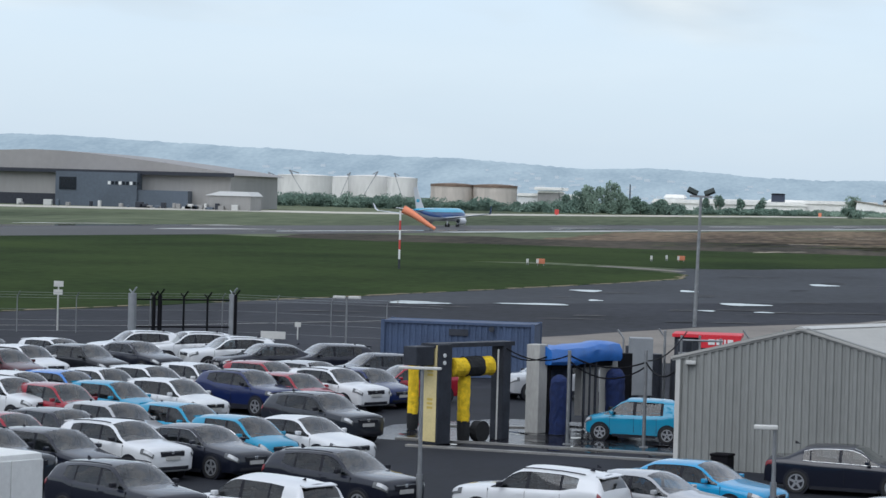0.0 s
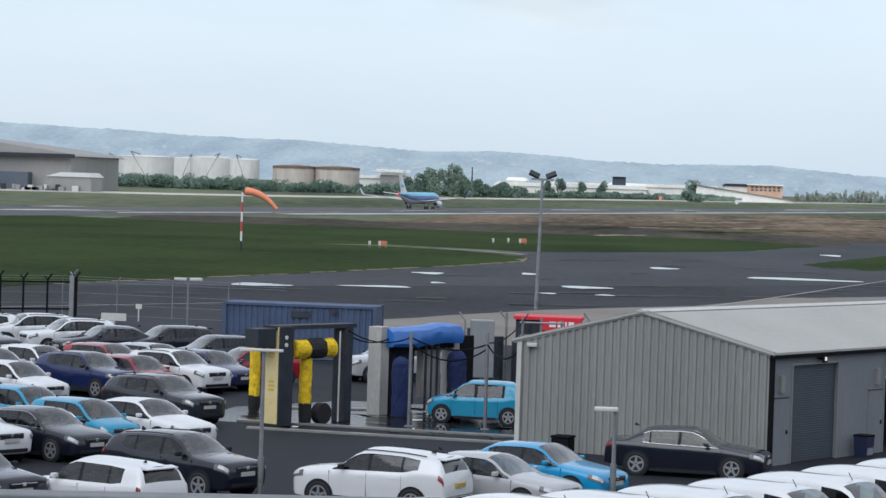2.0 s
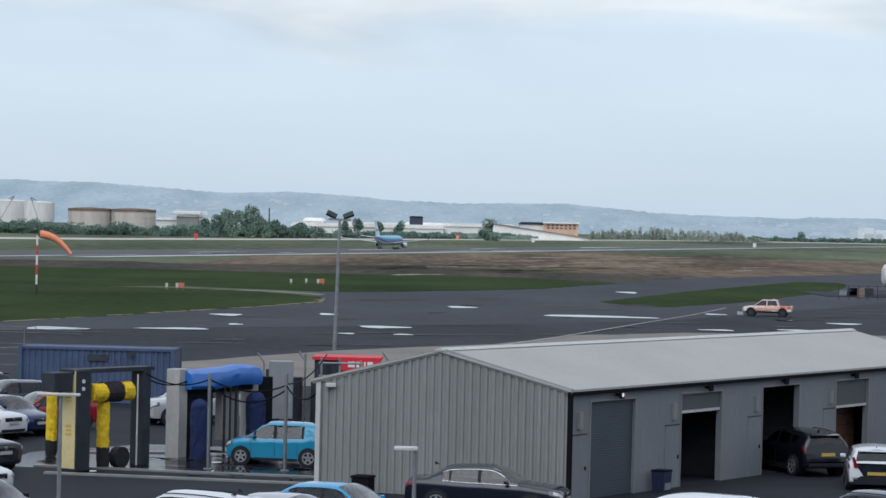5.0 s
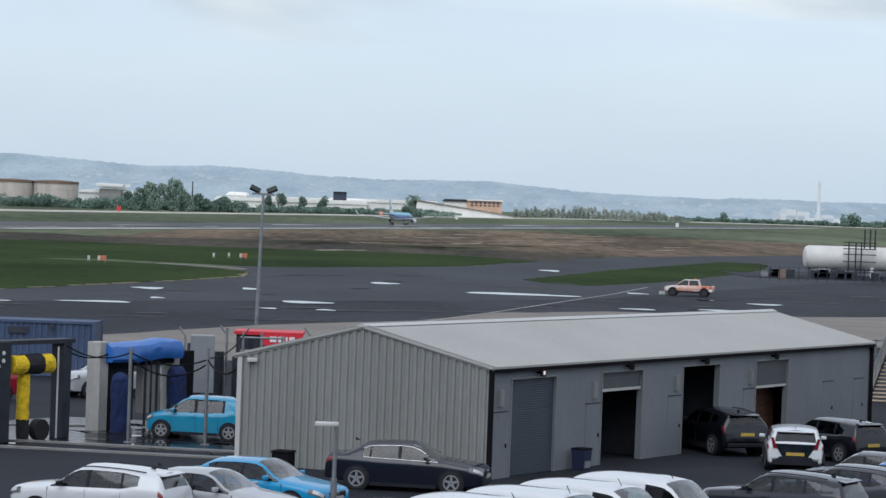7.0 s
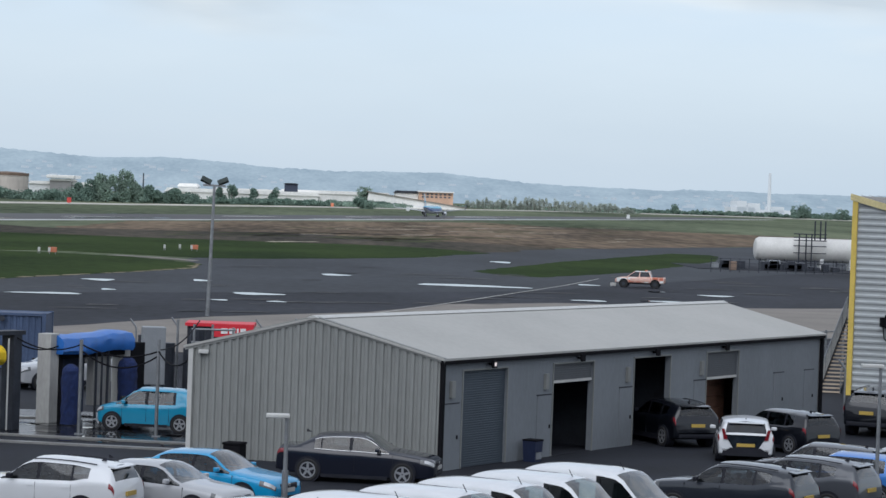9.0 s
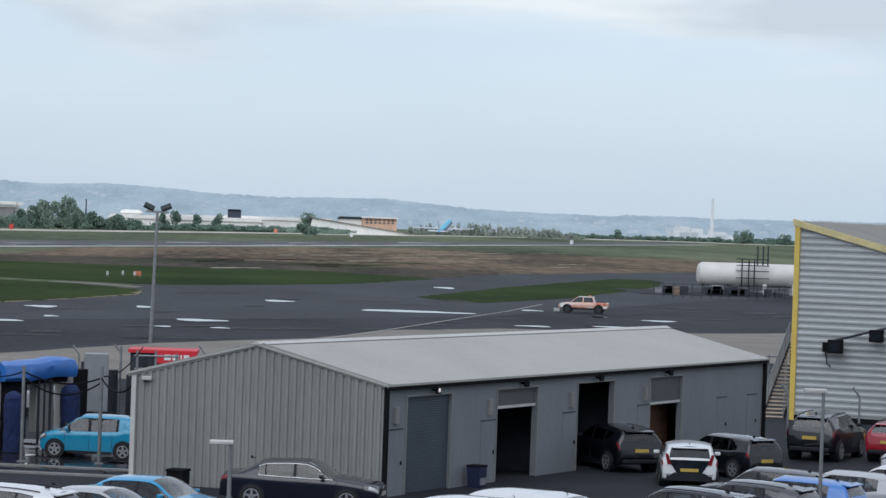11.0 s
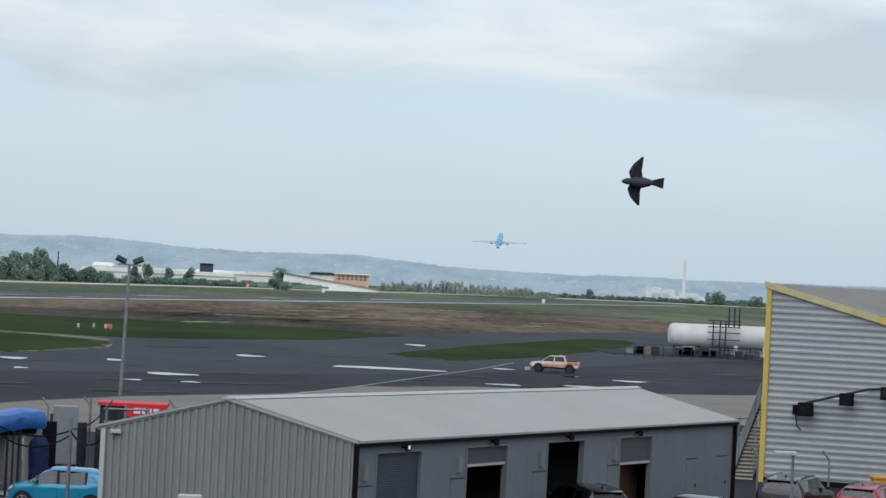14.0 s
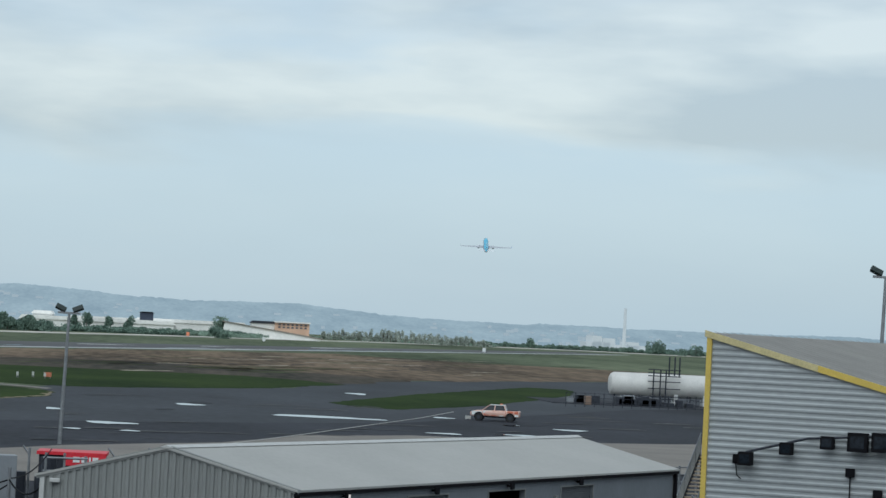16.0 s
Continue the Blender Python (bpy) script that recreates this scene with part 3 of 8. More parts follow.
# ---- hills ----
def hills():
    """One long ridge closing the view, its crest falling from the west to the east."""
    prof = [(40, 0.9), (24, 0.95), (16.9, 0.97), (15.8, 0.985), (14.6, 0.95), (13.4, 0.90), (12.2, 0.86), (11, 0.83), (9.8, 0.77), (8.6, 0.74), (7.5, 0.745), (6.5, 0.69), (5.5, 0.63), (4.8, 0.59), (4.2, 0.585), (3.4, 0.64),
            (2.8, 0.61), (2.1, 0.585), (1.2, 0.52), (0.4, 0.48), (-0.5, 0.475), (-1.2, 0.49), (-2, 0.51), (-2.6, 0.51), (-3.2, 0.465), (-3.8, 0.42), (-4.4, 0.365), (-5.4, 0.335), (-6.5, 0.315), (-7.45, 0.30), (-7.7, 0.35),
            (-8.8, 0.335), (-10, 0.33), (-11.1, 0.335), (-14, 0.38), (-18, 0.3), (-40, 0.35)]
    xs, ys = [p[0] for p in prof][::-1], [p[1] for p in prof][::-1]
    bm = bmesh.new()
    rings = []
    az = 40.0
    while az >= -40:
        e = float(np.interp(az, xs, ys))
        top = 8.5 + 4550 * math.tan(radians(e)) + 1.6 * (noise.noise(Vector((az * 1.3, 0, 0))) + 0.9 * noise.noise(Vector((az * 7, 3, 0))) + 0.9 * noise.noise(Vector((az * 31, 7, 0))))
        rings.append([polar(az, 4050 + 500 * k, (top + 6) * (k ** 0.8) - 6) for k in (0, 0.25, 0.5, 0.75, 0.9, 1.0)] + [polar(az, 4750, top * 0.8), polar(az, 4900, -6)])
        az -= 0.06
    loft(bm, rings, caps=False, closed=False)
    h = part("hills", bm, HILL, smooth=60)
    tagged(h, "long blue hillside on the horizon, haze painted in as glow", "hill", kind="structure")
    h["kind"] = "structure"
    bm = bmesh.new()
    rnd = random.Random(4)
    for i in range(260):
        a = rnd.choice((rnd.gauss(4.5, 1.6), rnd.gauss(-9, 1.4), rnd.uniform(-8, 12)))
        k = rnd.random() ** 2.2 * 0.7
        e = float(np.interp(a, xs, ys))
        top = 8.5 + 4550 * math.tan(radians(e))
        p = polar(a, 4050 + 500 * k - 12, (top + 6) * (k ** 0.8) - 6)
        w = rnd.uniform(2, 6)
        box(bm, p[0] - w, p[0] + w, p[1], p[1] + 5, p[2], p[2] + rnd.uniform(2, 4.5))
    # house walls glow faintly, which paints the haze onto them
    tagged(part("backdrop", bm, distant("haze_glow_house_walls", (0.16, 0.16, 0.16), (0.32, 0.39, 0.45))), "scattered pale houses on the hillside, haze painted in as glow", "houses", kind="structure")


hills()


# ---- the wash shed ----
def wash_shed():
    shed = empty("wash_shed", pose(0, 0, 0), "long grey metal wash shed with four roller-door bays", "shed")
    N, G, F = Vector((3.93, 83.2)), Vector((-3.87, 85.8)), Vector((20.55, 109.0))
    long, wide = F - N, G - N
    L, W = long.length, wide.length
    u, v = long.normalized(), wide.normalized()
    ze, zr = 3.5, 4.56
    out_l, out_g = Vector((u.y, -u.x)), Vector((-v.y, v.x))
    if out_g.y > 0:
        out_g = -out_g

    def at(s, w, z, off_l=0.0, off_g=0.0):
        p = N + u * s + v * w + out_l * off_l + out_g * off_g
        return (p.x, p.y, z)

    def plate(bm, s0, s1, z0, z1, o0, o1):
        """A block on the long wall between two distances along it."""
        loft(bm, [[at(s0, 0, z0, o0), at(s0, 0, z0, o1), at(s0, 0, z1, o1), at(s0, 0, z1, o0)], [at(s1, 0, z0, o0), at(s1, 0, z0, o1), at(s1, 0, z1, o1), at(s1, 0, z1, o0)]])

    # gable wall of profiled sheet: a trapezoid rib every 0.25 m
    bm = bmesh.new()
    outline = []
    w = 0.0
    while w < W - 0.02:
        for dw, o in ((0.0, 0.0), (0.055, 0.0), (0.085, 0.045), (0.19, 0.045), (0.22, 0.0)):
            if w + dw <= W:
                outline.append((w + dw, o))
        w += 0.25
    outline.append((W, 0.0))

    def top(w):
        return ze + (zr - ze) * (1 - abs(2 * w / W - 1)) - 0.06

    rows = [[bm.verts.new(at(0, w, 0, 0, o)) for w, o in outline], [bm.verts.new(at(0, w, top(w), 0, o)) for w, o in outline]]
    for i in range(len(outline) - 1):
        bm.faces.new((rows[0][i], rows[0][i + 1], rows[1][i + 1], rows[1][i]))
    part("gable_wall", bm, WALL_GREY, shed, "ribbed grey steel sheet gable")
    bm = bmesh.new()
    loft(bm, [[at(0.1, 0.1, 0), at(0.1, W - 0.1, 0), at(0.1, W - 0.1, ze - 0.1), at(0.1, W / 2, zr - 0.1), at(0.1, 0.1, ze - 0.1)], [at(0.22, 0.1, 0), at(0.22, W - 0.1, 0), at(0.22, W - 0.1, ze - 0.1), at(0.22, W / 2, zr - 0.1), at(0.22, 0.1, ze - 0.1)]])
    part("gable_lining", bm, WALL_SMOOTH, shed)
    # long wall with its four bays
    bays = ((0.047, 0.140, 0.0), (0.2437, 0.339, 2.55), (0.4412, 0.5373, 3.1), (0.640, 0.7337, 2.18))
    bm = bmesh.new()
    edges = [0.0] + [k * L for b in bays for k in b[:2]] + [L]
    plate(bm, 0, L, 3.1, ze - 0.02, -0.2, 0.0)
    part("lintel_wall", bm, WALL_SMOOTH, shed, "smooth grey wall over the bays")
    for s0, s1 in zip(edges[::2], edges[1::2]):
        bm = bmesh.new()
        plate(bm, s0, s1, 0, 3.1, -0.2, 0.0)
        part("front_wall", bm, WALL_SMOOTH, shed, "smooth grey front wall")
    for w in (W,):
        bm = bmesh.new()
        loft(bm, [[at(0, w, 0), at(0, w - 0.2, 0), at(0, w - 0.2, ze), at(0, w, ze)], [at(L, w, 0), at(L, w - 0.2, 0), at(L, w - 0.2, ze), at(L, w, ze)]])
        part("back_wall", bm, WALL_GREY, shed)
    bm = bmesh.new()
    loft(bm, [[at(L - 0.2, 0.0, 0), at(L - 0.2, W, 0), at(L - 0.2, W, ze), at(L - 0.2, W / 2, zr - 0.05), at(L - 0.2, 0.0, ze)], [at(L, 0.0, 0), at(L, W, 0), at(L, W, ze), at(L, W / 2, zr - 0.05), at(L, 0, ze)]])
    part("far_gable", bm, WALL_GREY, shed)
    for k0, k1 in ((0.19, 0.20), (0.39, 0.40), (0.59, 0.60)):
        bm = bmesh.new()
        loft(bm, [[at(k0 * L, 0.3, 0), at(k0 * L, W - 0.3, 0), at(k0 * L, W - 0.3, ze), at(k0 * L, 0.3, ze)], [at(k1 * L, 0.3, 0), at(k1 * L, W - 0.3, 0), at(k1 * L, W - 0.3, ze), at(k1 * L, 0.3, ze)]])
        part("bay_partition", bm, DARK_METAL, shed)
    for k0, k1, up in bays:
        s0, s1 = k0 * L, k1 * L
        bm = bmesh.new()
        plate(bm, s0 - 0.05, s0, 0, 3.15, -0.02, 0.03)
        plate(bm, s1, s1 + 0.05, 0, 3.15, -0.02, 0.03)
        plate(bm, s0, s1, 3.1, 3.15, -0.02, 0.03)
        part("door_frame", bm, WALL_GREY, shed, "thin grey door surround")
        if up < 3.0:
            bm = bmesh.new()
            z, prof = up, []
            while z < 3.08:
                prof += [(z, -0.085), (z + 0.02, -0.078), (z + 0.06, -0.078)]
                z += 0.075
            prof = [(min(z, 3.1), o) for z, o in prof] + [(3.1, -0.12), (up, -0.12)]
            loft(bm, [[at(s, 0, z, o) for z, o in prof] for s in (s0, s1)])
            sh = part("roller_shutter", bm, SHUTTER if up == 0 else SHUTTER_GREY, shed, "closed slate-grey roller shutter" if up == 0 else "half-raised grey roller shutter")
            if up:
                bm = bmesh.new()
                plate(bm, s0 + 0.02, s1 - 0.02, up - 0.09, up, -0.13, -0.05)
                part("bottom_rail", bm, TRIM_PALE, sh)
    # roof: two leaves of sheet with low seams
    for side in (0, 1):
        bm = bmesh.new()
        lo, hi = (-0.16, ze - 0.03) if side == 0 else (W + 0.16, ze - 0.03), (W / 2, zr)
        loft(bm, [[at(s, lo[0], lo[1]), at(s, hi[0], hi[1]), at(s, hi[0], hi[1] + 0.07), at(s, lo[0], lo[1] + 0.07)] for s in (-0.1, L + 0.12)])
        part("roof_sheet", bm, ROOF_GREY, shed, "pale grey metal roof slope")
    bm = bmesh.new()
    loft(bm, [[at(s, W / 2 + 0.2, zr + 0.045), at(s, W / 2, zr + 0.13), at(s, W / 2 - 0.2, zr + 0.045), at(s, W / 2, zr + 0.03)] for s in (-0.12, L + 0.13)])
    part("ridge_cap", bm, TRIM_PALE, shed, "pale ridge capping")
    for lo in (-0.14, W + 0.14):
        bm = bmesh.new()
        loft(bm, [[at(s, w, z, 0, 0.06) for s, w, z in ((0, w0, z0 + 0.09), (0, w0, z0 - 0.07), (-0.0, w0, z0 - 0.07), (0.14, w0, z0 + 0.09))] for w0, z0 in ((lo, ze - 0.03), (W / 2, zr + 0.02))])
        part("barge_board", bm, WALL_GREY, shed)
    bm = bmesh.new()
    plate(bm, -0.05, L + 0.1, ze - 0.15, ze - 0.02, 0.02, 0.15)
    part("gutter", bm, BLACK, shed, "black gutter along the eaves")
    for s in (0.06, L - 0.05):
        bm = bmesh.new()
        plate(bm, s - 0.07, s + 0.07, 0, ze - 0.1, 0.01, 0.13)
        part("downpipe", bm, BLACK, shed, "black corner downpipe")
    bm = bmesh.new()
    loft(bm, [[at(0, W - 0.12, 0, 0, 0.05), at(0, W + 0.03, 0, 0, 0.05), at(0, W + 0.03, 0, 0, -0.1)], [at(0, W - 0.12, ze, 0, 0.05), at(0, W + 0.03, ze, 0, 0.05), at(0, W + 0.03, ze, 0, -0.1)]])
    part("corner_trim", bm, TRIM_PALE, shed, "pale corner flashing")
    # door leaves beside the bays, meter boxes, floodlights
    for k in (0.008, 0.208, 0.405, 0.605, 0.845, 0.945):
        s = k * L
        bm = bmesh.new()
        plate(bm, s, s + 0.95, 0.05, 2.1, 0.0, 0.025)
        d = part("side_door", bm, WALL_SMOOTH, shed, "flush grey service door")
        bm = bmesh.new()
        plate(bm, s - 0.03, s + 0.98, 2.1, 2.14, 0.0, 0.03)
        part("drip_bar", bm, DARK_METAL, d)
        bm = bmesh.new()
        plate(bm, s + 0.83, s + 0.88, 1.0, 1.12, 0.02, 0.06)
        part("handle", bm, BLACK, d)
    for k in (0.02, 0.222, 0.42, 0.62):
        bm = bmesh.new()
        plate(bm, k * L, k * L + 0.22, 2.3, 2.82, 0.0, 0.10)
        part("meter_box", bm, WALL_GREY, shed, "small grey wall box")
    for i, k in enumerate((0.10, 0.30, 0.49, 0.685)):
        bm = bmesh.new()
        p = Vector(at(k * L, 0, 3.27, 0.12))
        tube(bm, p - Vector((out_l.x, out_l.y, 0)) * 0.12, p, 0.04)
        loft(bm, [[p + Vector((out_l.x * a, out_l.y * a, 0)) + Vector((u.x * b, u.y * b, c)) for b, c in ((-r, -r), (r, -r), (r, r), (-r, r))] for a, r in ((0, 0.06), (0.06, 0.12), (0.12, 0.12))])
        lamp = part("floodlight", bm, BLACK, shed, "small black floodlight over the bay")
        if i == 0:
            bm = bmesh.new()
            loft(bm, [[p + Vector((out_l.x * a, out_l.y * a, 0)) + Vector((u.x * b, u.y * b, c)) for b, c in ((-r, -r), (r, -r), (r, r), (-r, r))] for a, r in ((0.122, 0.06), (0.135, 0.055))])
            part("lens", bm, GLOW, lamp, "lit lamp glass")
    bm = bmesh.new()
    g = Vector(at(0, W - 0.5, ze - 0.12, 0, 0.12))
    box(bm, -0.16, 0.16, -0.1, 0.12, -0.06, 0.06, Matrix.Translation(g), 0.02)
    part("wall_lamp", bm, TRIM_PALE, shed, "small white bulkhead lamp")
    # brown timber stack inside the last open bay
    stack = empty("timber_stack", pose(0, 0, 0), "brown boarded stack inside the open bay", "stack")
    board = mat("dark_brown_board", (0.10, 0.045, 0.026), 0.8, 0, 0.3)
    for i in range(5):
        bm = bmesh.new()
        loft(bm, [[at(s, 0.9, 0.07 + i * 0.42), at(s, 1.2, 0.07 + i * 0.42), at(s, 1.2, 0.47 + i * 0.42), at(s, 0.9, 0.47 + i * 0.42)] for s in (0.70 * L, 0.765 * L)])
        part("board", bm, board, stack)
    # floor of the bays
    bm = bmesh.new()
    loft(bm, [[at(0.3, 0.02, 0.0), at(L - 0.3, 0.02, 0.0), at(L - 0.3, W - 0.2, 0.0), at(0.3, W - 0.2, 0.0)], [at(0.3, 0.02, 0.07), at(L - 0.3, 0.02, 0.07), at(L - 0.3, W - 0.2, 0.07), at(0.3, W - 0.2, 0.07)]])
    part("bay_floor", bm, TARMAC, shed)
    # bin by the first bay
    p = at(0.175 * L, 0, 0, 0.45)
    bin_ = empty("waste_bin", pose(p[0], p[1], 0.055, 0, 0, 57) @ Matrix.Scale(0.74, 4), "dark navy waste bin with a grey front against the shed wall", "bin")
    bm = bmesh.new()
    loft(bm, [[(-0.30, -0.28, 0.0), (0.30, -0.28, 0.0), (0.30, 0.28, 0.0), (-0.30, 0.28, 0.0)], [(-0.35, -0.33, 0.92), (0.35, -0.33, 0.92), (0.35, 0.33, 0.92), (-0.35, 0.33, 0.92)]])
    part("body", bm, mat("navy_plastic", (0.012, 0.02, 0.055), 0.5), bin_)
    bm = bmesh.new()
    box(bm, -0.37, 0.37, -0.35, 0.35, 0.90, 0.98, None, 0.03)
    part("lid", bm, BLACK, bin_)
    bm = bmesh.new()
    box(bm, -0.24, 0.24, -0.325, -0.30, 0.12, 0.42)
    part("front_plate", bm, STEEL_GREY, bin_, "scuffed grey front plate")


wash_shed()


def clad_hangar():
    """The tall shed with horizontal silver cladding and yellow edges."""
    b = empty("clad_hall", pose(0, 0, 0), "tall hall clad in silver horizontal sheet with yellow corner trim", "building")
    C = Vector((24.75, 124.0))
    v, u = Vector((0.885, -0.466)).normalized(), Vector((0.56, 0.828)).normalized()
    out = Vector((v.y, -v.x))
    z0, ztop, fall = 0.0, 9.25, math.tan(radians(14.2))

    def at(a, d, z, o=0.0):
        p = C + v * a + u * d + out * o
        return (p.x, p.y, z)

    W = 24.0
    bm = bmesh.new()
    # ribs laid flat, one every 0.3 m, cut by the falling verge
    z = 0.25
    while z < ztop:
        zs = [(z, 0.0), (z + 0.10, 0.0), (z + 0.16, 0.025), (z + 0.24, 0.025), (z + 0.30, 0.0)]
        for (za, oa), (zb, ob) in zip(zs, zs[1:]):
            if za >= ztop - 0.1:
                break
            aa, ab = min(W, max(0.05, (ztop - za) / fall)), min(W, max(0.05, (ztop - zb) / fall))
            bm.faces.new([bm.verts.new(p) for p in (at(0, 0, za, oa), at(aa, 0, za, oa), at(ab, 0, zb, ob), at(0, 0, zb, ob))])
        z += 0.30
    part("front_cladding", bm, CLAD, b, "silver horizontal ribbed sheet")
    bm = bmesh.new()
    loft(bm, [[at(0.05, d, 0), at(W, d, 0), at(W, d, ztop - W * fall - 0.1), at(0.05, d, ztop - 0.12)] for d in (0.06, 0.2)])
    part("inner_wall", bm, DARK_METAL, b)
    bm = bmesh.new()
    loft(bm, [[at(0, 0.1, 0), at(0.15, 0.1, 0), at(0.15, 0.1, ztop - 0.1), at(0, 0.1, ztop - 0.1)], [at(0, 46, 0), at(0.15, 46, 0), at(0.15, 46, ztop - 0.1), at(0, 46, ztop - 0.1)]])
    part("side_wall", bm, CLAD, b)
    bm = bmesh.new()
    loft(bm, [[at(-0.2, d, ztop), at(W, d, ztop - W * fall), at(W, d, ztop - W * fall - 0.1), at(-0.2, d, ztop - 0.1)] for d in (-0.15, 46)])
    r = part("roof_sheet", bm, BIG_ROOF, b, "weathered grey-brown roof slope")
    bm = bmesh.new()
    for i in range(45):
        d = i * 1.02
        loft(bm, [[at(a, d + dd, ztop - a * fall + dz) for dd, dz in ((-0.05, 0), (0.05, 0), (0.03, 0.012), (-0.03, 0.012))] for a in (-0.2, W)])
    part("seam", bm, BIG_ROOF, r)
    bm = bmesh.new()
    loft(bm, [[at(a, 0, ztop - a * fall + dz, o) for dz, o in ((0.04, 0.16), (-0.26, 0.16), (-0.26, 0.0), (0.04, 0.0))] for a in (5.2, W)])
    part("verge_board", bm, YELLOW, b, "yellow verge board")
    bm = bmesh.new()
    loft(bm, [[at(a, 0, ztop - a * fall + dz, o) for dz, o in ((0.04, 0.16), (-0.26, 0.16), (-0.26, 0.0), (0.04, 0.0))] for a in (-0.22, 5.19)])
    part("verge_board", bm, mat("faded_yellow_trim", (0.50, 0.43, 0.22), 0.6, 0, 0.2, 1, 12), b, "faded straw-coloured verge board")
    bm = bmesh.new()
    loft(bm, [[at(a, 0, z, o) for a, o in ((-0.12, -0.1), (-0.12, 0.12), (0.12, 0.12), (0.12, 0.0))] for z in (0, ztop - 0.05)])
    part("corner_board", bm, YELLOW, b, "yellow corner post")
    bm = bmesh.new()
    loft(bm, [[at(a, 0, z, o) for a, o in ((0.1, 0.0), (0.1, 0.1), (W, 0.1), (W, 0.0))] for z in (0.0, 0.3)])
    part("plinth", bm, BLACK, b)
    # black flood lamps on a dark sloping bracket
    bm = bmesh.new()
    tube(bm, at(2.1, 0, 3.85, 0.55), at(5.0, 0, 4.65, 0.55), 0.06)
    tube(bm, at(5.0, 0, 4.65, 0.55), at(12, 0, 5.2, 0.55), 0.06)
    tube(bm, at(5.0, 0, 4.65, 0.0), at(5.0, 0, 4.65, 0.55), 0.05)
    arm = part("lamp_bracket", bm, DARK_METAL, b, "long dark sloping lamp bracket")
    for a, z, s in ((2.1, 3.55, 0.33), (4.0, 4.12, 0.30), (5.9, 4.5, 0.31), (7.3, 4.6, 0.46), (8.4, 4.65, 0.46)):
        bm = bmesh.new()
        vs = box(bm, -s, s, -0.22, 0.22, -s * 0.95, s * 0.95, None, 0.04)
        bmesh.ops.transform(bm, matrix=Matrix.Translation(at(a, 0, z, 0.55)) @ Matrix.Rotation(math.atan2(v.y, v.x), 4, "Z"), verts=bm.verts)
        f = part("flood_lamp", bm, BLACK, b, "square black flood lamp")
        bm = bmesh.new()
        box(bm, -s * 0.7, s * 0.7, -0.235, -0.225, -s * 0.6, s * 0.6)
        bmesh.ops.transform(bm, matrix=Matrix.Translation(at(a, 0, z, 0.55)) @ Matrix.Rotation(math.atan2(v.y, v.x), 4, "Z"), verts=bm.verts)
        part("lamp_glass", bm, GLASS, f)
    bm = bmesh.new()
    box(bm, -0.14, 0.14, -0.14, 0.14, -0.22, 0.22, Matrix.Translation(at(1.55, 0, 3.5, 0.2)), 0.03)
    tube(bm, at(1.55, 0, 3.3, 0.2), at(1.6, 0, 2.75, 0.12), 0.025)
    tube(bm, at(1.6, 0, 2.75, 0.12), at(1.8, 0, 2.6, 0.12), 0.025)
    part("cable_box", bm, BLACK, b, "small black box with a hanging cable")
    for a, z in ((6.9, 3.2), (8.2, 2.3)):
        bm = bmesh.new()
        box(bm, -0.2, 0.2, -0.12, 0.12, -0.2, 0.2, Matrix.Translation(at(a, 0, z, 0.15)), 0.03)
        tube(bm, at(a, 0, z - 0.2, 0.1), at(a, 0, 0.3, 0.1), 0.03)
        part("wall_box", bm, BLACK, b)
    # roof vents
    for a, d, h in ((10.5, 34, 0.8), (11.5, 34.5, 1.7), (12.4, 34, 1.5)):
        bm = bmesh.new()
        zz = ztop - a * fall
        tube(bm, at(a, d, zz - 0.1), at(a, d, zz + h), 0.28, n=14)
        tube(bm, at(a, d, zz + h), at(a, d, zz + h + 0.2), 0.4, 0.1, n=14)
        part("roof_vent", bm, DARK_METAL, b)
    # outside stair up the side of the hall
    st = empty("outside_stair", pose(0, 0, 0), "steel outside stair with timber treads and mesh guard", "staircase")
    n = 20
    base, head = Vector((23.51, 124.85, 0)), Vector((25.58, 129.4, 3.3))
    side = Vector((0.97, -0.2, 0)).normalized()
    for i in range(n):
        p = base.lerp(head, (i + 0.7) / n)
        bm = bmesh.new()
        d = (head - base).normalized()
        f = Vector((d.x, d.y, 0)).normalized() * 0.14
        loft(bm, [[p + side * s + f * k + Vector((0, 0, z)) for k, z in ((-1, -0.03), (1, -0.03), (1, 0.03), (-1, 0.03))] for s in (0.05, 0.95)])
        part("tread", bm, TIMBER, st)
    bars = bmesh.new()
    for s in (0.02, 0.98):
        bm = bmesh.new()
        o = side * s
        loft(bm, [[base + o + Vector((0, 0, z)) + side * k for k, z in ((-0.02, -0.1), (0.02, -0.1), (0.02, 0.2), (-0.02, 0.2))], [head + o + Vector((0, 0, z)) + side * k for k, z in ((-0.02, -0.1), (0.02, -0.1), (0.02, 0.2), (-0.02, 0.2))]])
        part("stringer", bm, DARK_METAL, st)
        bm = bmesh.new()
        tube(bm, base + o + Vector((0, 0, 1.1)), head + o + Vector((0, 0, 1.1)), 0.03)
        for k in range(6):
            p = base.lerp(head, k / 5) + o
            tube(bm, p, p + Vector((0, 0, 1.1)), 0.022)
        for k in range(1, 5):
            tube(bm, base + o + Vector((0, 0, 0.22 * k)), head + o + Vector((0, 0, 0.22 * k)), 0.012, n=6)
        part("handrail", bm, GALV, st, "galvanised stair rail")
        if s < 0.5:
            for k in range(58):
                q = base.lerp(head, (k + 0.5) / 58) + o
                tube(bars, q + Vector((0, 0, 0.1)), q + Vector((0, 0, 1.1)), 0.014, n=4)
    part("mesh_guard", bars, TRIM_PALE, st, "pale mesh guard")
    bm = bmesh.new()
    tube(bm, head + side * 0.1 - Vector((0, 0, 3.3)), head + side * 0.1, 0.06)
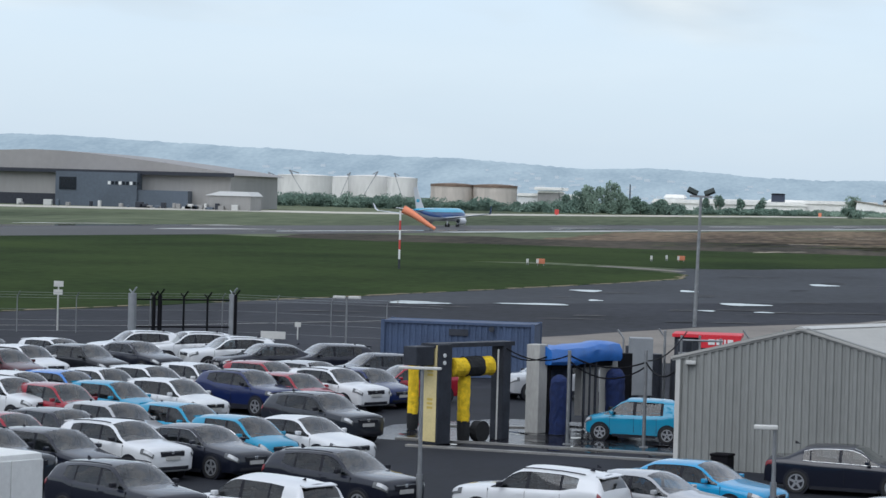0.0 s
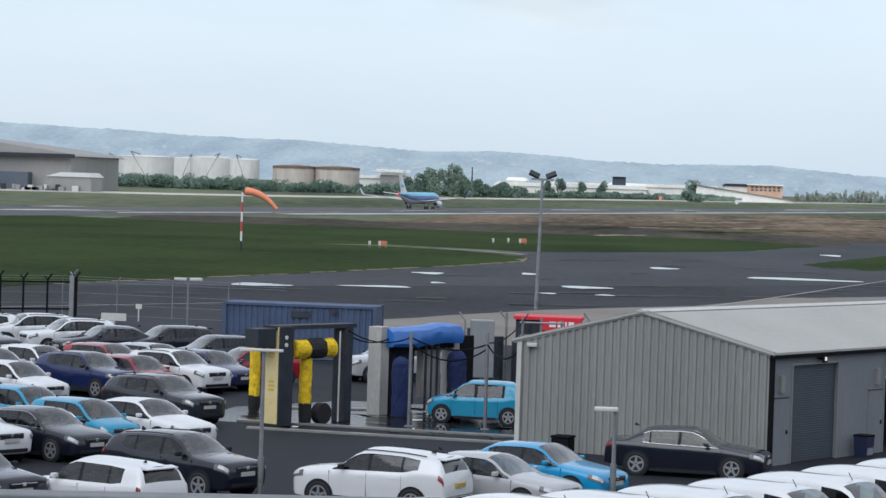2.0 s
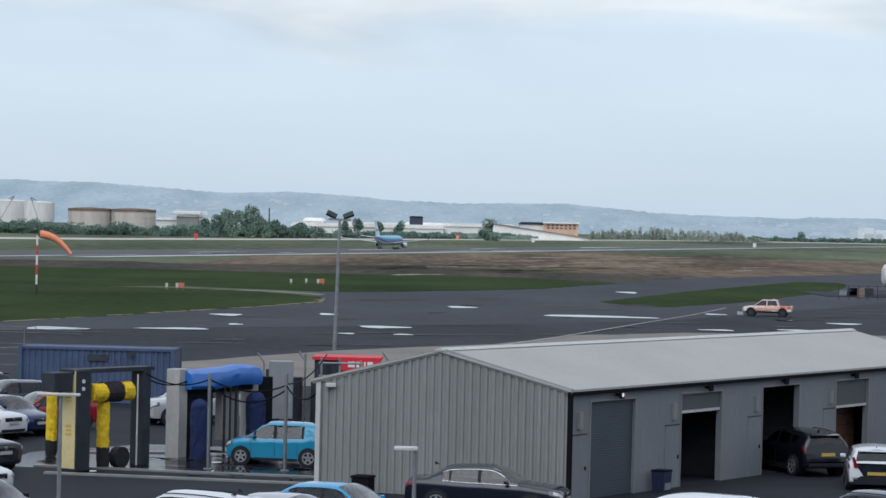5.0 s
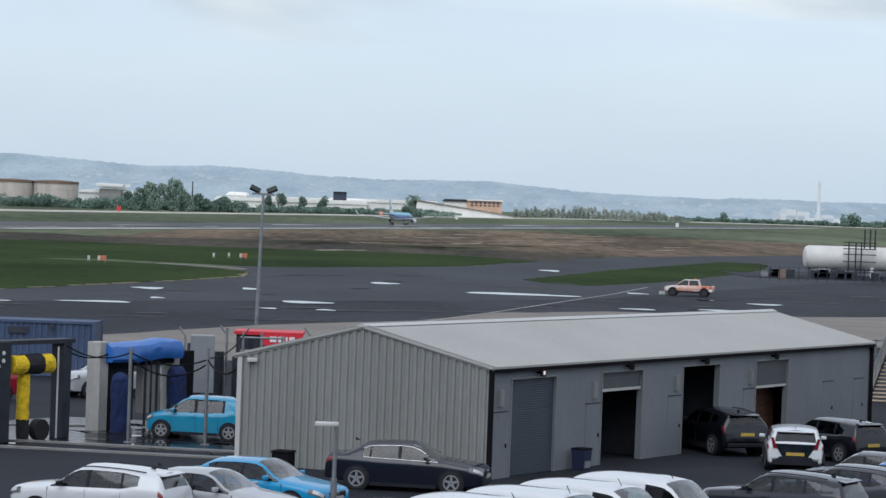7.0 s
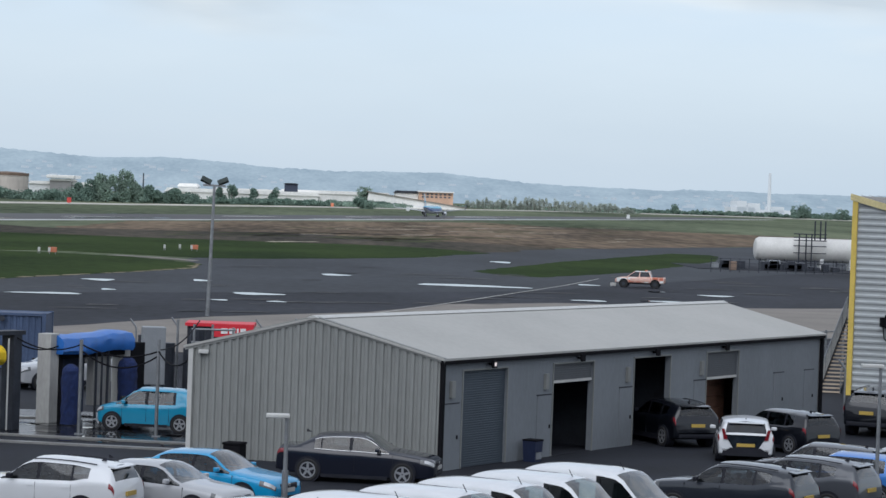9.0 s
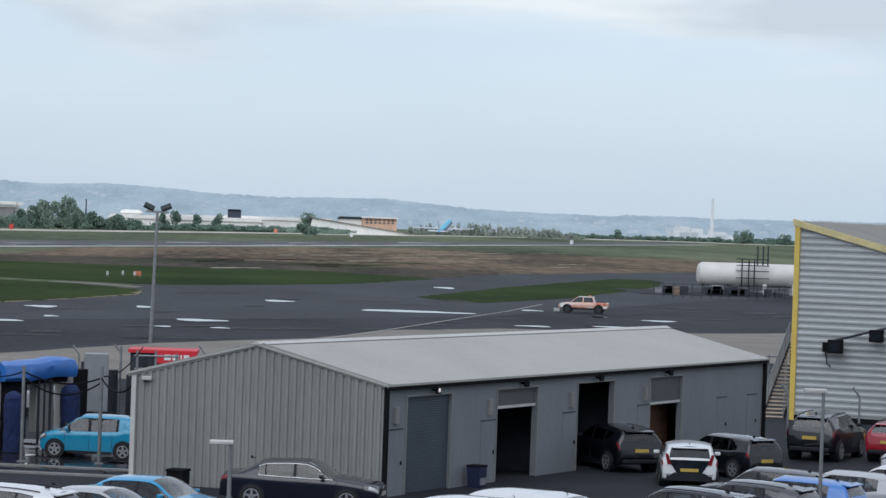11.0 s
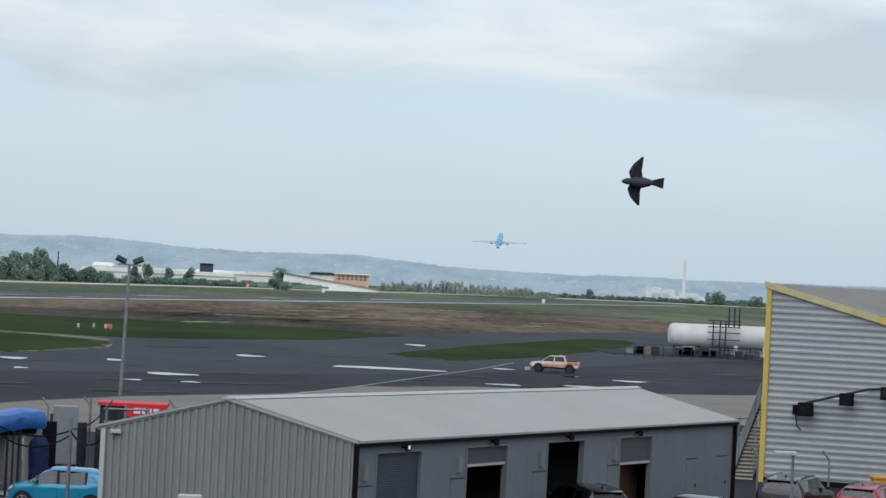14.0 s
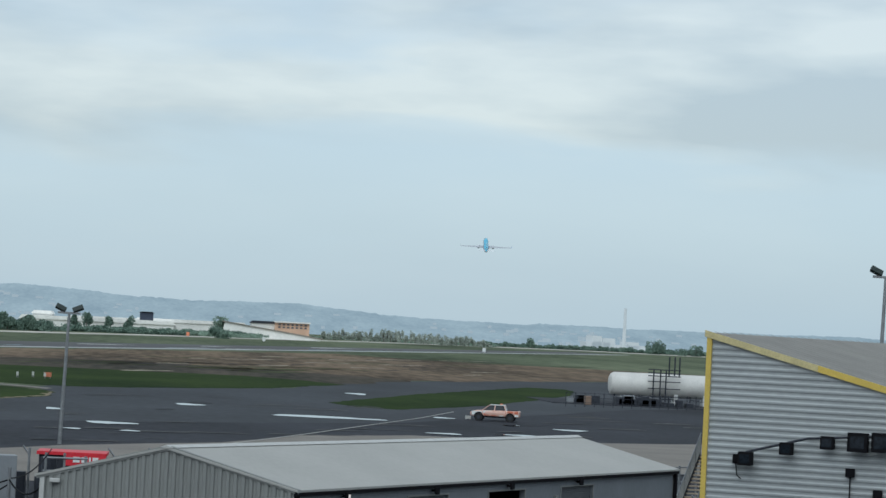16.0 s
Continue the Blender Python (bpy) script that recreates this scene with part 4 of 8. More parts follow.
    tube(bm, head + side * 0.9 - Vector((0, 0, 3.3)), head + side * 0.9, 0.06)
    slab(bm, [tuple((head + side * s + Vector((0, y, 0)))[:2]) for s, y in ((0, 0), (0.95, 0), (0.95, 1.4), (0, 1.4))], 3.24, 3.32)
    part("landing", bm, DARK_METAL, st)


clad_hangar()


# ---- roof terrace under the camera ----
def terrace():
    # the parapet stands a little askew to the view
    skew = Matrix.Translation((0, 8.02, 0)) @ Matrix.Rotation(radians(10), 4, "Z") @ Matrix.Translation((0, -8.02, 0))
    bm = bmesh.new()
    box(bm, -9, 9, -6, 8.6, 6.6, 6.9)
    tagged(part("terrace_floor", bm, COPING, m=skew), "concrete roof terrace floor", "floor", kind="structure")
    bm = bmesh.new()
    box(bm, -9, 9, -5.8, 8.4, 0.0, 6.6)
    tagged(part("terrace_wall", bm, WALL_SMOOTH, m=skew), "plain wall of the building below the terrace", "wall", kind="structure")
    # unseen wall added behind the camera to keep low sky out of car reflections
    bm = bmesh.new()
    box(bm, -110, 110, -16, -10, 0.0, 19.0)
    tagged(part("reflection_blocker", bm, mat("dark_blocker_sheet", (0.10, 0.105, 0.115), 0.6, 0, 0.15, 0.3, 4)), "plain unseen dark wall added to darken reflections on the cars", "wall", kind="structure")
    par = empty("parapet", skew, "low navy parapet with stained concrete coping", "parapet")
    bm = bmesh.new()
    box(bm, -9, 9, 8.02, 8.5, 6.9, 7.440)
    part("parapet_wall", bm, NAVY_WALL, par)
    for i in range(10):
        bm = bmesh.new()
        box(bm, -9.2 + i * 1.84 + 0.004, -9.2 + (i + 1) * 1.84 - 0.004, 7.98, 8.55, 7.440, 7.50, None, 0.008)
        part("coping_stone", bm, COPING, par)
    rail = empty("hand_rail", skew, "grey steel tube rail on short brackets along the parapet", "railing")
    bm = bmesh.new()
    tube(bm, (-9, 8.02, 7.545), (9, 8.02, 7.545), 0.021, n=16)
    part("tube", bm, STEEL_GREY, rail, smooth=40)
    for i in range(8):
        x = -8.75 + i * 2.5
        bm = bmesh.new()
        box(bm, x - 0.02, x + 0.02, 8.03, 8.09, 7.498, 7.545)
        part("bracket", bm, STEEL_GREY, rail)


terrace()


# ---- vehicles ----
def pchip(xs, P, n):
    """Smooth, never overshooting interpolation of rows of P at n steps in each gap."""
    xs, P = np.asarray(xs, float), np.asarray(P, float)
    h = np.diff(xs)
    d = np.diff(P, axis=0) / h.reshape(-1, *([1] * (P.ndim - 1)))
    m = np.zeros_like(P)
    m[0], m[-1] = d[0], d[-1]
    a, b = d[:-1], d[1:]
    same = a * b > 0
    m[1:-1] = np.where(same, 2 * a * b / np.where(same, a + b, 1), 0)
    out = []
    for i in range(len(h)):
        for k in range(n):
            t = k / n
            out.append((1 + 2 * t) * (1 - t) ** 2 * P[i] + t * (1 - t) ** 2 * h[i] * m[i] + t * t * (3 - 2 * t) * P[i + 1] + t * t * (t - 1) * h[i] * m[i + 1])
    out.append(P[-1])
    return np.array(out)


# length, width, height, wheel radius, axles, and the stations from nose to tail:
# (along, half-width, underside, belt, window-top width, window-top height, roof width, roof edge, crown, what lies behind)
def low(f, w, z0, zb, tag=""):
    return (f, w, z0, zb, 0.88, zb + 0.015, 0.72, zb + 0.05, zb + 0.075, tag)


KINDS = {
    "hatchback": dict(L=4.20, W=1.77, H=1.47, wheel=0.315, fr=0.295, rr=-0.315, st=[
        low(0.500, 0.64, 0.36, 0.57), low(0.490, 0.82, 0.26, 0.67), low(0.455, 0.93, 0.22, 0.755), low(0.36, 0.97, 0.20, 0.835),
        (0.245, 1.0, 0.19, 0.90, 0.90, 0.93, 0.80, 0.955, 0.99, "screen"), (0.06, 1.0, 0.19, 0.925, 0.79, 1.36, 0.69, 1.43, 1.465, "glass"), (0.005, 1.0, 0.19, 0.93, 0.79, 1.375, 0.70, 1.44, 1.47, "post"),
        (-0.02, 1.0, 0.19, 0.93, 0.79, 1.375, 0.70, 1.44, 1.47, "glass"), (-0.225, 1.0, 0.20, 0.95, 0.785, 1.37, 0.69, 1.43, 1.455, "post"), (-0.24, 1.0, 0.20, 0.95, 0.785, 1.365, 0.69, 1.43, 1.45, "glass"),
        (-0.335, 0.99, 0.22, 1.00, 0.78, 1.33, 0.68, 1.40, 1.425, ""), (-0.438, 0.97, 0.24, 1.02, 0.78, 1.27, 0.67, 1.35, 1.385, "rear"), (-0.482, 0.94, 0.27, 0.97, 0.86, 1.0, 0.74, 1.03, 1.05, ""), low(-0.494, 0.90, 0.30, 0.78), low(-0.500, 0.82, 0.36, 0.52)]),
    "suv": dict(L=4.40, W=1.85, H=1.60, wheel=0.35, fr=0.305, rr=-0.295, st=[
        low(0.500, 0.66, 0.42, 0.72), low(0.490, 0.84, 0.31, 0.84), low(0.462, 0.94, 0.26, 0.92), low(0.36, 0.98, 0.24, 0.98),
        (0.225, 1.0, 0.23, 1.02, 0.90, 1.05, 0.80, 1.075, 1.11, "screen"), (0.055, 1.0, 0.23, 1.05, 0.79, 1.45, 0.69, 1.53, 1.57, "glass"), (0.00, 1.0, 0.23, 1.055, 0.79, 1.475, 0.70, 1.555, 1.59, "post"),
        (-0.022, 1.0, 0.23, 1.06, 0.79, 1.48, 0.70, 1.56, 1.595, "glass"), (-0.215, 1.0, 0.24, 1.085, 0.78, 1.465, 0.69, 1.545, 1.575, "post"), (-0.23, 1.0, 0.24, 1.09, 0.78, 1.46, 0.69, 1.54, 1.57, "glass"),
        (-0.325, 0.99, 0.27, 1.17, 0.775, 1.40, 0.68, 1.505, 1.535, ""), (-0.432, 0.97, 0.29, 1.17, 0.77, 1.34, 0.67, 1.445, 1.48, "rear"), (-0.477, 0.95, 0.33, 1.06, 0.86, 1.09, 0.74, 1.12, 1.14, ""), low(-0.492, 0.91, 0.37, 0.86), low(-0.500, 0.82, 0.44, 0.60)]),
    "saloon": dict(L=4.74, W=1.84, H=1.43, wheel=0.335, fr=0.305, rr=-0.29, st=[
        low(0.500, 0.64, 0.36, 0.57), low(0.490, 0.82, 0.25, 0.67), low(0.460, 0.93, 0.20, 0.75), low(0.36, 0.97, 0.18, 0.835),
        (0.215, 1.0, 0.17, 0.91, 0.90, 0.94, 0.80, 0.965, 1.0, "screen"), (0.055, 1.0, 0.17, 0.93, 0.78, 1.31, 0.68, 1.385, 1.42, "glass"), (-0.015, 1.0, 0.17, 0.94, 0.78, 1.33, 0.68, 1.40, 1.43, "post"),
        (-0.035, 1.0, 0.17, 0.94, 0.78, 1.33, 0.68, 1.40, 1.43, "glass"), (-0.205, 1.0, 0.18, 0.955, 0.77, 1.29, 0.67, 1.365, 1.395, "post"), (-0.215, 1.0, 0.18, 0.96, 0.77, 1.28, 0.67, 1.36, 1.39, "glass"),
        (-0.255, 1.0, 0.19, 0.97, 0.78, 1.22, 0.66, 1.32, 1.35, "rear"), (-0.385, 0.98, 0.22, 0.98, 0.88, 1.0, 0.74, 1.02, 1.035, ""), low(-0.465, 0.94, 0.26, 0.96), low(-0.492, 0.90, 0.32, 0.82), low(-0.500, 0.80, 0.40, 0.58)]),
    "city_car": dict(L=3.60, W=1.65, H=1.49, wheel=0.295, fr=0.335, rr=-0.335, st=[
        low(0.500, 0.66, 0.36, 0.58), low(0.489, 0.83, 0.26, 0.69), low(0.455, 0.93, 0.22, 0.78), low(0.385, 0.97, 0.20, 0.85),
        (0.305, 1.0, 0.19, 0.90, 0.90, 0.93, 0.80, 0.955, 0.99, "screen"), (0.09, 1.0, 0.19, 0.92, 0.80, 1.37, 0.70, 1.445, 1.48, "glass"), (0.015, 1.0, 0.19, 0.925, 0.80, 1.39, 0.71, 1.46, 1.49, "post"),
        (-0.015, 1.0, 0.19, 0.925, 0.80, 1.39, 0.71, 1.46, 1.49, "glass"), (-0.26, 1.0, 0.20, 0.95, 0.79, 1.38, 0.70, 1.45, 1.475, "post"), (-0.285, 1.0, 0.20, 0.96, 0.79, 1.375, 0.70, 1.445, 1.47, ""),
        (-0.36, 0.99, 0.22, 1.02, 0.785, 1.34, 0.69, 1.42, 1.45, ""), (-0.445, 0.97, 0.24, 1.03, 0.78, 1.29, 0.68, 1.385, 1.415, "rear"), (-0.482, 0.95, 0.27, 0.97, 0.86, 0.99, 0.74, 1.02, 1.04, ""), low(-0.495, 0.91, 0.30, 0.78), low(-0.500, 0.83, 0.36, 0.52)]),
    "small_van": dict(L=4.50, W=1.83, H=1.83, wheel=0.32, fr=0.31, rr=-0.31, st=[
        low(0.500, 0.62, 0.38, 0.58), low(0.490, 0.80, 0.28, 0.70), low(0.460, 0.92, 0.24, 0.83), low(0.385, 0.97, 0.22, 0.94),
        (0.285, 1.0, 0.22, 1.02, 0.92, 1.05, 0.82, 1.08, 1.12, "screen"), (0.115, 1.0, 0.22, 1.04, 0.86, 1.60, 0.76, 1.70, 1.75, "glass"), (0.0, 1.0, 0.22, 1.05, 0.87, 1.66, 0.78, 1.76, 1.82, ""),
        (-0.03, 1.0, 0.22, 1.05, 0.88, 1.67, 0.78, 1.77, 1.83, ""), (-0.25, 1.0, 0.22, 1.06, 0.88, 1.67, 0.77, 1.77, 1.83, ""), (-0.28, 1.0, 0.22, 1.06, 0.88, 1.67, 0.77, 1.77, 1.83, ""),
        (-0.40, 1.0, 0.24, 1.07, 0.88, 1.65, 0.76, 1.74, 1.79, ""), (-0.465, 0.99, 0.26, 1.07, 0.87, 1.58, 0.74, 1.66, 1.70, ""), (-0.487, 0.97, 0.30, 1.06, 0.87, 1.45, 0.74, 1.50, 1.54, ""), (-0.497, 0.95, 0.33, 0.9, 0.9, 1.0, 0.74, 1.04, 1.08, ""), low(-0.500, 0.88, 0.40, 0.60)]),
}


def make_vehicle(kind):
    k = KINDS[kind]
    L, H, hw = k["L"], k["H"], k["W"] / 2
    van = kind == "small_van"
    car = empty("van" if van else "car", pose(0, 0, 0), "parked vehicle", "van" if van else "car")
    st = k["st"]
    ctrl = []
    for f, wf, z0, zb, wt, zt, wr, ze, zc, tag in st:
        w, x = hw * wf, f * L
        if not van and ze > zb + 0.2:
            ze, zc, wr = ze - 0.025, zc + 0.012, wr - 0.02
        ctrl.append([(x, 0.80 * w, z0), (x, 0.955 * w, z0 + 0.05), (x, 0.975 * w, z0 + 0.3 * (zb - z0)), (x, 1.0 * w, z0 + 0.66 * (zb - z0)), (x, 0.99 * w, zb - 0.085), (x, 0.93 * w, zb),
                     (x, wt * w, zt), (x, wr * w, ze), (x, wr * w * 0.55, ze + 0.72 * (zc - ze)), (x, 0, zc)])
    C = np.array(ctrl)
    xs = -np.array([s[0] for s in st]) * L
    # arc length keeps the steep nose and tail smooth
    N, M = 4, 2
    G = pchip(xs, C, N)
    G = np.swapaxes(pchip(np.arange(C.shape[1]), np.swapaxes(G, 0, 1), M), 0, 1)
    nx, nr = G.shape[:2]
    groups = {}
    for i in range(nx - 1):
        tag = st[i // N][9]
        for j in range(nr - 1):
            strip = j // M
            what = "body"
            if strip == 5 and tag in ("screen", "glass"):
                what = "side_window"
            elif strip == 5 and tag == "post":
                what = "pillar"
            elif strip >= 7 and tag == "screen":
                what = "windscreen"
            elif strip >= 7 and tag == "rear":
                what = "rear_window"
            key = (what, i // N if what in ("side_window", "pillar") and tag != "screen" else -1) if what in ("side_window", "pillar") else (what, 0)
            if key == ("side_window", -1):
                key = ("side_window", 5)
            groups.setdefault(key, []).append((i, j))
    for (what, num), cells in groups.items():
        for sides in (((1, -1),) if what in ("body", "windscreen", "rear_window") else ((1,), (-1,))):
            bm = bmesh.new()
            seen = {}
            for s in sides:
                def v(i, j):
                    p = G[i, j]
                    key = (i, j, s if abs(p[1]) > 1e-6 else 0)
                    if key not in seen:
                        seen[key] = bm.verts.new((p[0], s * p[1], p[2]))
                    return seen[key]
                for i, j in cells:
                    bm.faces.new((v(i, j), v(i + 1, j), v(i + 1, j + 1), v(i, j + 1)))
            if what == "body":
                for i in range(nx - 1):
                    bm.faces.new((seen[i, 0, 1], seen[i, 0, -1], seen[i + 1, 0, -1], seen[i + 1, 0, 1]))
                for e in (0, nx - 1):
                    bm.faces.new([seen[e, j, 1] for j in range(nr - 1)] + [seen[e, nr - 1, 0]] + [seen[e, j, -1] for j in range(nr - 2, -1, -1)])
            if what == "side_window" and num >= 8:
                mt = PRIVACY if kind != "city_car" else SIDE_GLASS
                part(what, bm, mt, car, smooth=38)
                continue
            mt = {"body": PAINT, "side_window": SIDE_GLASS, "pillar": PLASTIC, "windscreen": SCREEN_PALE if van else SCREEN, "rear_window": PRIVACY}[what]
            part(what, bm, mt, car, smooth=38)
    belt = st[5][3]
    R = k["wheel"]
    # the cabin behind the glass
    x0, x1 = (0.02 if van else -0.40) * L, 0.25 * L
    bm = bmesh.new()
    box(bm, x0, x1, -hw * 0.88, hw * 0.88, 0.30, 0.36)
    for s in (-1, 1):
        box(bm, x0, x1, s * hw * 0.86 - 0.02, s * hw * 0.86 + 0.02, 0.36, belt - 0.03)
    box(bm, x0, x0 + 0.04, -hw * 0.84, hw * 0.84, 0.36, (H - 0.25) if van else belt - 0.03)
    part("cabin_lining", bm, CABIN, car)
    bm = bmesh.new()
    loft(bm, [[(f * L, y, z) for f, z in ((st[4][0] - 0.015, belt - 0.02), (st[4][0] - 0.09, belt + 0.01), (st[4][0] - 0.13, belt - 0.03), (st[4][0] - 0.12, belt - 0.32))] for y in (-hw * 0.82, hw * 0.82)])
    part("dashboard", bm, CABIN, car)
    for s in (-1, 1):
        bm = bmesh.new()
        sx = 0.0 * L + (0.26 if van else 0.05)
        box(bm, sx - 0.12, sx + 0.42, s * 0.37 - 0.24, s * 0.37 + 0.24, 0.42, 0.60, None, 0.05)
        box(bm, -0.07, 0.07, -0.23, 0.23, 0, 0.62, pose(sx - 0.14, s * 0.37, 0.52, 0, -14, 0), 0.06)
        box(bm, -0.05, 0.05, -0.13, 0.13, 0.64, 0.82, pose(sx - 0.14, s * 0.37, 0.52, 0, -14, 0), 0.04)
        part("front_seat", bm, SEAT, car)
    if not van:
        bm = bmesh.new()
        rx = -0.20 * L
        box(bm, rx - 0.1, rx + 0.4, -hw * 0.78, hw * 0.78, 0.42, 0.62, None, 0.05)
        box(bm, -0.07, 0.07, -hw * 0.78, hw * 0.78, 0, 0.54, pose(rx - 0.12, 0, 0.55, 0, -18, 0), 0.06)
        for y in (-0.38, 0.38):
            box(bm, -0.04, 0.04, -0.12, 0.12, 0.55, 0.70, pose(rx - 0.12, y, 0.55, 0, -18, 0), 0.03)
        part("rear_seat", bm, SEAT, car)
        bm = bmesh.new()
        box(bm, -0.42 * L, rx - 0.2, -hw * 0.84, hw * 0.84, belt - 0.06, belt - 0.03)
        part("parcel_shelf", bm, CABIN, car)
    bm = bmesh.new()
    wx, wy, wz = st[4][0] * L - 0.62, -0.37, belt + 0.02
    for i in range(14):
        a, b = 2 * math.pi * i / 14, 2 * math.pi * (i + 1) / 14
        tube(bm, (wx + 0.08 * math.sin(a), wy + 0.18 * math.cos(a), wz - 0.06 + 0.16 * math.sin(a)), (wx + 0.08 * math.sin(b), wy + 0.18 * math.cos(b), wz - 0.06 + 0.16 * math.sin(b)), 0.015, n=5)
    part("steering_wheel", bm, CABIN, car)
    for fx in (k["fr"], k["rr"]):
        for s in (-1, 1):
            bm = bmesh.new()
            tube(bm, (fx * L, s * (hw - 0.30), R + 0.01), (fx * L, s * (hw + 0.006), R + 0.01), R + 0.055, n=24)
            part("wheel_arch", bm, PLASTIC, car)
            hub = new("wheel")
            hub.parent = car
            hub.matrix_basis = pose(fx * L, s * (hw - 0.085), R)
            bm = bmesh.new()
            prof = [(R * 0.70, 0.10), (R * 0.9, 0.115), (R, 0.08), (R, -0.09), (R * 0.9, -0.115), (R * 0.70, -0.11)]
            rows = [[(r * math.cos(2 * math.pi * i / 24), s * yy, r * math.sin(2 * math.pi * i / 24)) for r, yy in prof] for i in range(25)]
            loft(bm, rows, caps=False)
            bmesh.ops.remove_doubles(bm, verts=bm.verts, dist=1e-5)
            part("tyre", bm, RUBBER, hub, smooth=40)
            bm = bmesh.new()
            tube(bm, (0, s * 0.02, 0), (0, s * 0.055, 0), R * 0.69, n=20)
            part("dish", bm, PLASTIC, hub)
            bm = bmesh.new()
            for i in range(5):
                a = 2 * math.pi * i / 5 + 0.3
                d, e, yv = Vector((math.cos(a), 0, math.sin(a))), Vector((-math.sin(a), 0, math.cos(a))), Vector((0, s, 0))
                loft(bm, [[d * r + e * q + yv * h for q, h in ((-wd, 0.06), (wd, 0.06), (wd, 0.10), (-wd, 0.10))] for r, wd in ((0.02, 0.040), (R * 0.67, 0.030))])
            rr = [[(r * math.cos(2 * math.pi * i / 20), s * yy, r * math.sin(2 * math.pi * i / 20)) for r, yy in ((R * 0.60, 0.07), (R * 0.71, 0.09), (R * 0.71, 0.108), (R * 0.60, 0.108))] for i in range(21)]
            loft(bm, rr, caps=False)
            part("rim", bm, ALLOY, hub, "alloy spokes")

    for s in (-1, 1):
        def inlay(name, i0, i1, j0, j1, material, label, out):
            bm = bmesh.new()
            vs = {}
            for i in range(i0, i1 + 1):
                for j in range(j0, j1 + 1):
                    q = G[i, j]
                    vs[i, j] = bm.verts.new((q[0] + out, s * (q[1] + 0.012), q[2]))
            for i in range(i0, i1):
                for j in range(j0, j1):
                    bm.faces.new((vs[i, j], vs[i + 1, j], vs[i + 1, j + 1], vs[i, j + 1]))
            part(name, bm, material, car, label, smooth=50)

        inlay("headlamp_surround", N * 0 + 2, N * 2 + 2, 3 * M + 1, 5 * M, SMOKED, "smoked headlamp surround", 0.008)
        inlay("headlamp", N * 0 + 3, N * 2 + 1, 4 * M, 5 * M, LAMP_CLEAR, "clear headlamp", 0.015)
        if van:
            inlay("tail_lamp", N * 11, N * 13, 3 * M, 5 * M, LAMP_RED, "red tail lamp", -0.012)
        else:
            n0 = len(st) - 3
            inlay("tail_lamp", N * n0 - 2, N * n0 + 3, 3 * M + 1, 5 * M - 1, LAMP_RED, "red tail lamp", -0.012)
        bm = bmesh.new()
        mx = st[4][0] * L - 0.33
        box(bm, mx - 0.05, mx + 0.08, s * (hw + 0.07) - 0.085, s * (hw + 0.07) + 0.085, belt + 0.02, belt + 0.14, None, 0.035)
        part("door_mirror", bm, PLASTIC if kind in ("suv", "small_van") else PAINT, car)
        bm = bmesh.new()
        box(bm, -0.21 * L, 0.21 * L, s * hw * 0.972 - 0.02, s * hw * 0.972 + 0.02, st[6][2] - 0.02, st[6][2] + (0.15 if kind == "suv" else 0.07))
        part("sill", bm, PLASTIC, car)
        for x in ([0.03] if van else [0.035, -0.19]):
            bm = bmesh.new()
            box(bm, x * L - 0.10, x * L + 0.08, s * (hw * 0.99) - 0.015, s * (hw * 0.99) + 0.018, belt - 0.15, belt - 0.12)
            part("door_handle", bm, PLASTIC if van else PAINT, car)
        for x in ([0.0, -0.03] if van else [0.0, -0.225, 0.24]):
            bm = bmesh.new()
            box(bm, x * L - 0.004, x * L + 0.004, s * (hw * 0.985) - 0.015, s * (hw * 0.985) + 0.0135, 0.35, belt - 0.05)
            part("door_gap", bm, PLASTIC, car)
        ir = [i for i in range(nx) if -0.36 * L < G[i, 0, 0] < 0.05 * L]
        if kind == "suv":
            bm = bmesh.new()
            pts = [Vector((G[i, 14, 0], s * G[i, 14, 1], G[i, 14, 2] + 0.035)) for i in ir]
            for a, b in zip(pts, pts[1:]):
                tube(bm, a, b, 0.016, n=6)
            part("roof_rail", bm, PLASTIC, car)
        if kind in ("saloon", "suv"):
            bm = bmesh.new()
            edge = [i for i in range(nx) if (-0.258 if kind == "saloon" else -0.327) * L <= G[i, 0, 0] <= 0.218 * L]
            ring = [Vector((G[i, 12, 0], s * (G[i, 12, 1] + 0.004), G[i, 12, 2])) for i in edge if G[i, 0, 0] < 0.15 * L]
            for a, b in zip(ring, ring[1:]):
                tube(bm, a, b, 0.009, n=5)
            if kind == "saloon":
                sill = [Vector((G[i, 10, 0], s * (G[i, 10, 1] + 0.006), G[i, 10, 2])) for i in edge]
                for a, b in zip(sill, sill[1:]):
                    tube(bm, a, b, 0.008, n=5)
            part("window_trim", bm, CHROME, car)
    zg = st[1][3]
    bm = bmesh.new()
    box(bm, 0.470 * L, 0.503 * L, -hw * 0.48, hw * 0.48, zg - 0.13, zg + 0.03, None, 0.03)
    part("grille", bm, PLASTIC, car, "black grille")
    bm = bmesh.new()
    box(bm, 0.500 * L, 0.5045 * L, -hw * 0.44, hw * 0.44, zg - 0.005, zg + 0.015)
    box(bm, 0.500 * L, 0.5055 * L, -0.06, 0.06, zg - 0.06, zg + 0.03, None, 0.01)
    part("grille_bar", bm, CHROME, car, "chrome grille bar")
    bm = bmesh.new()
    box(bm, 0.46 * L, 0.501 * L, -hw * 0.66, hw * 0.66, st[1][2] + 0.02, st[1][2] + 0.14, None, 0.03)
    part("lower_grille", bm, PLASTIC, car)
    bm = bmesh.new()
    box(bm, 0.497 * L, 0.509 * L, -0.26, 0.26, st[0][3] - 0.10, st[0][3] + 0.01)
    part("front_plate", bm, PLATE_W, car, "white number plate, unreadable")
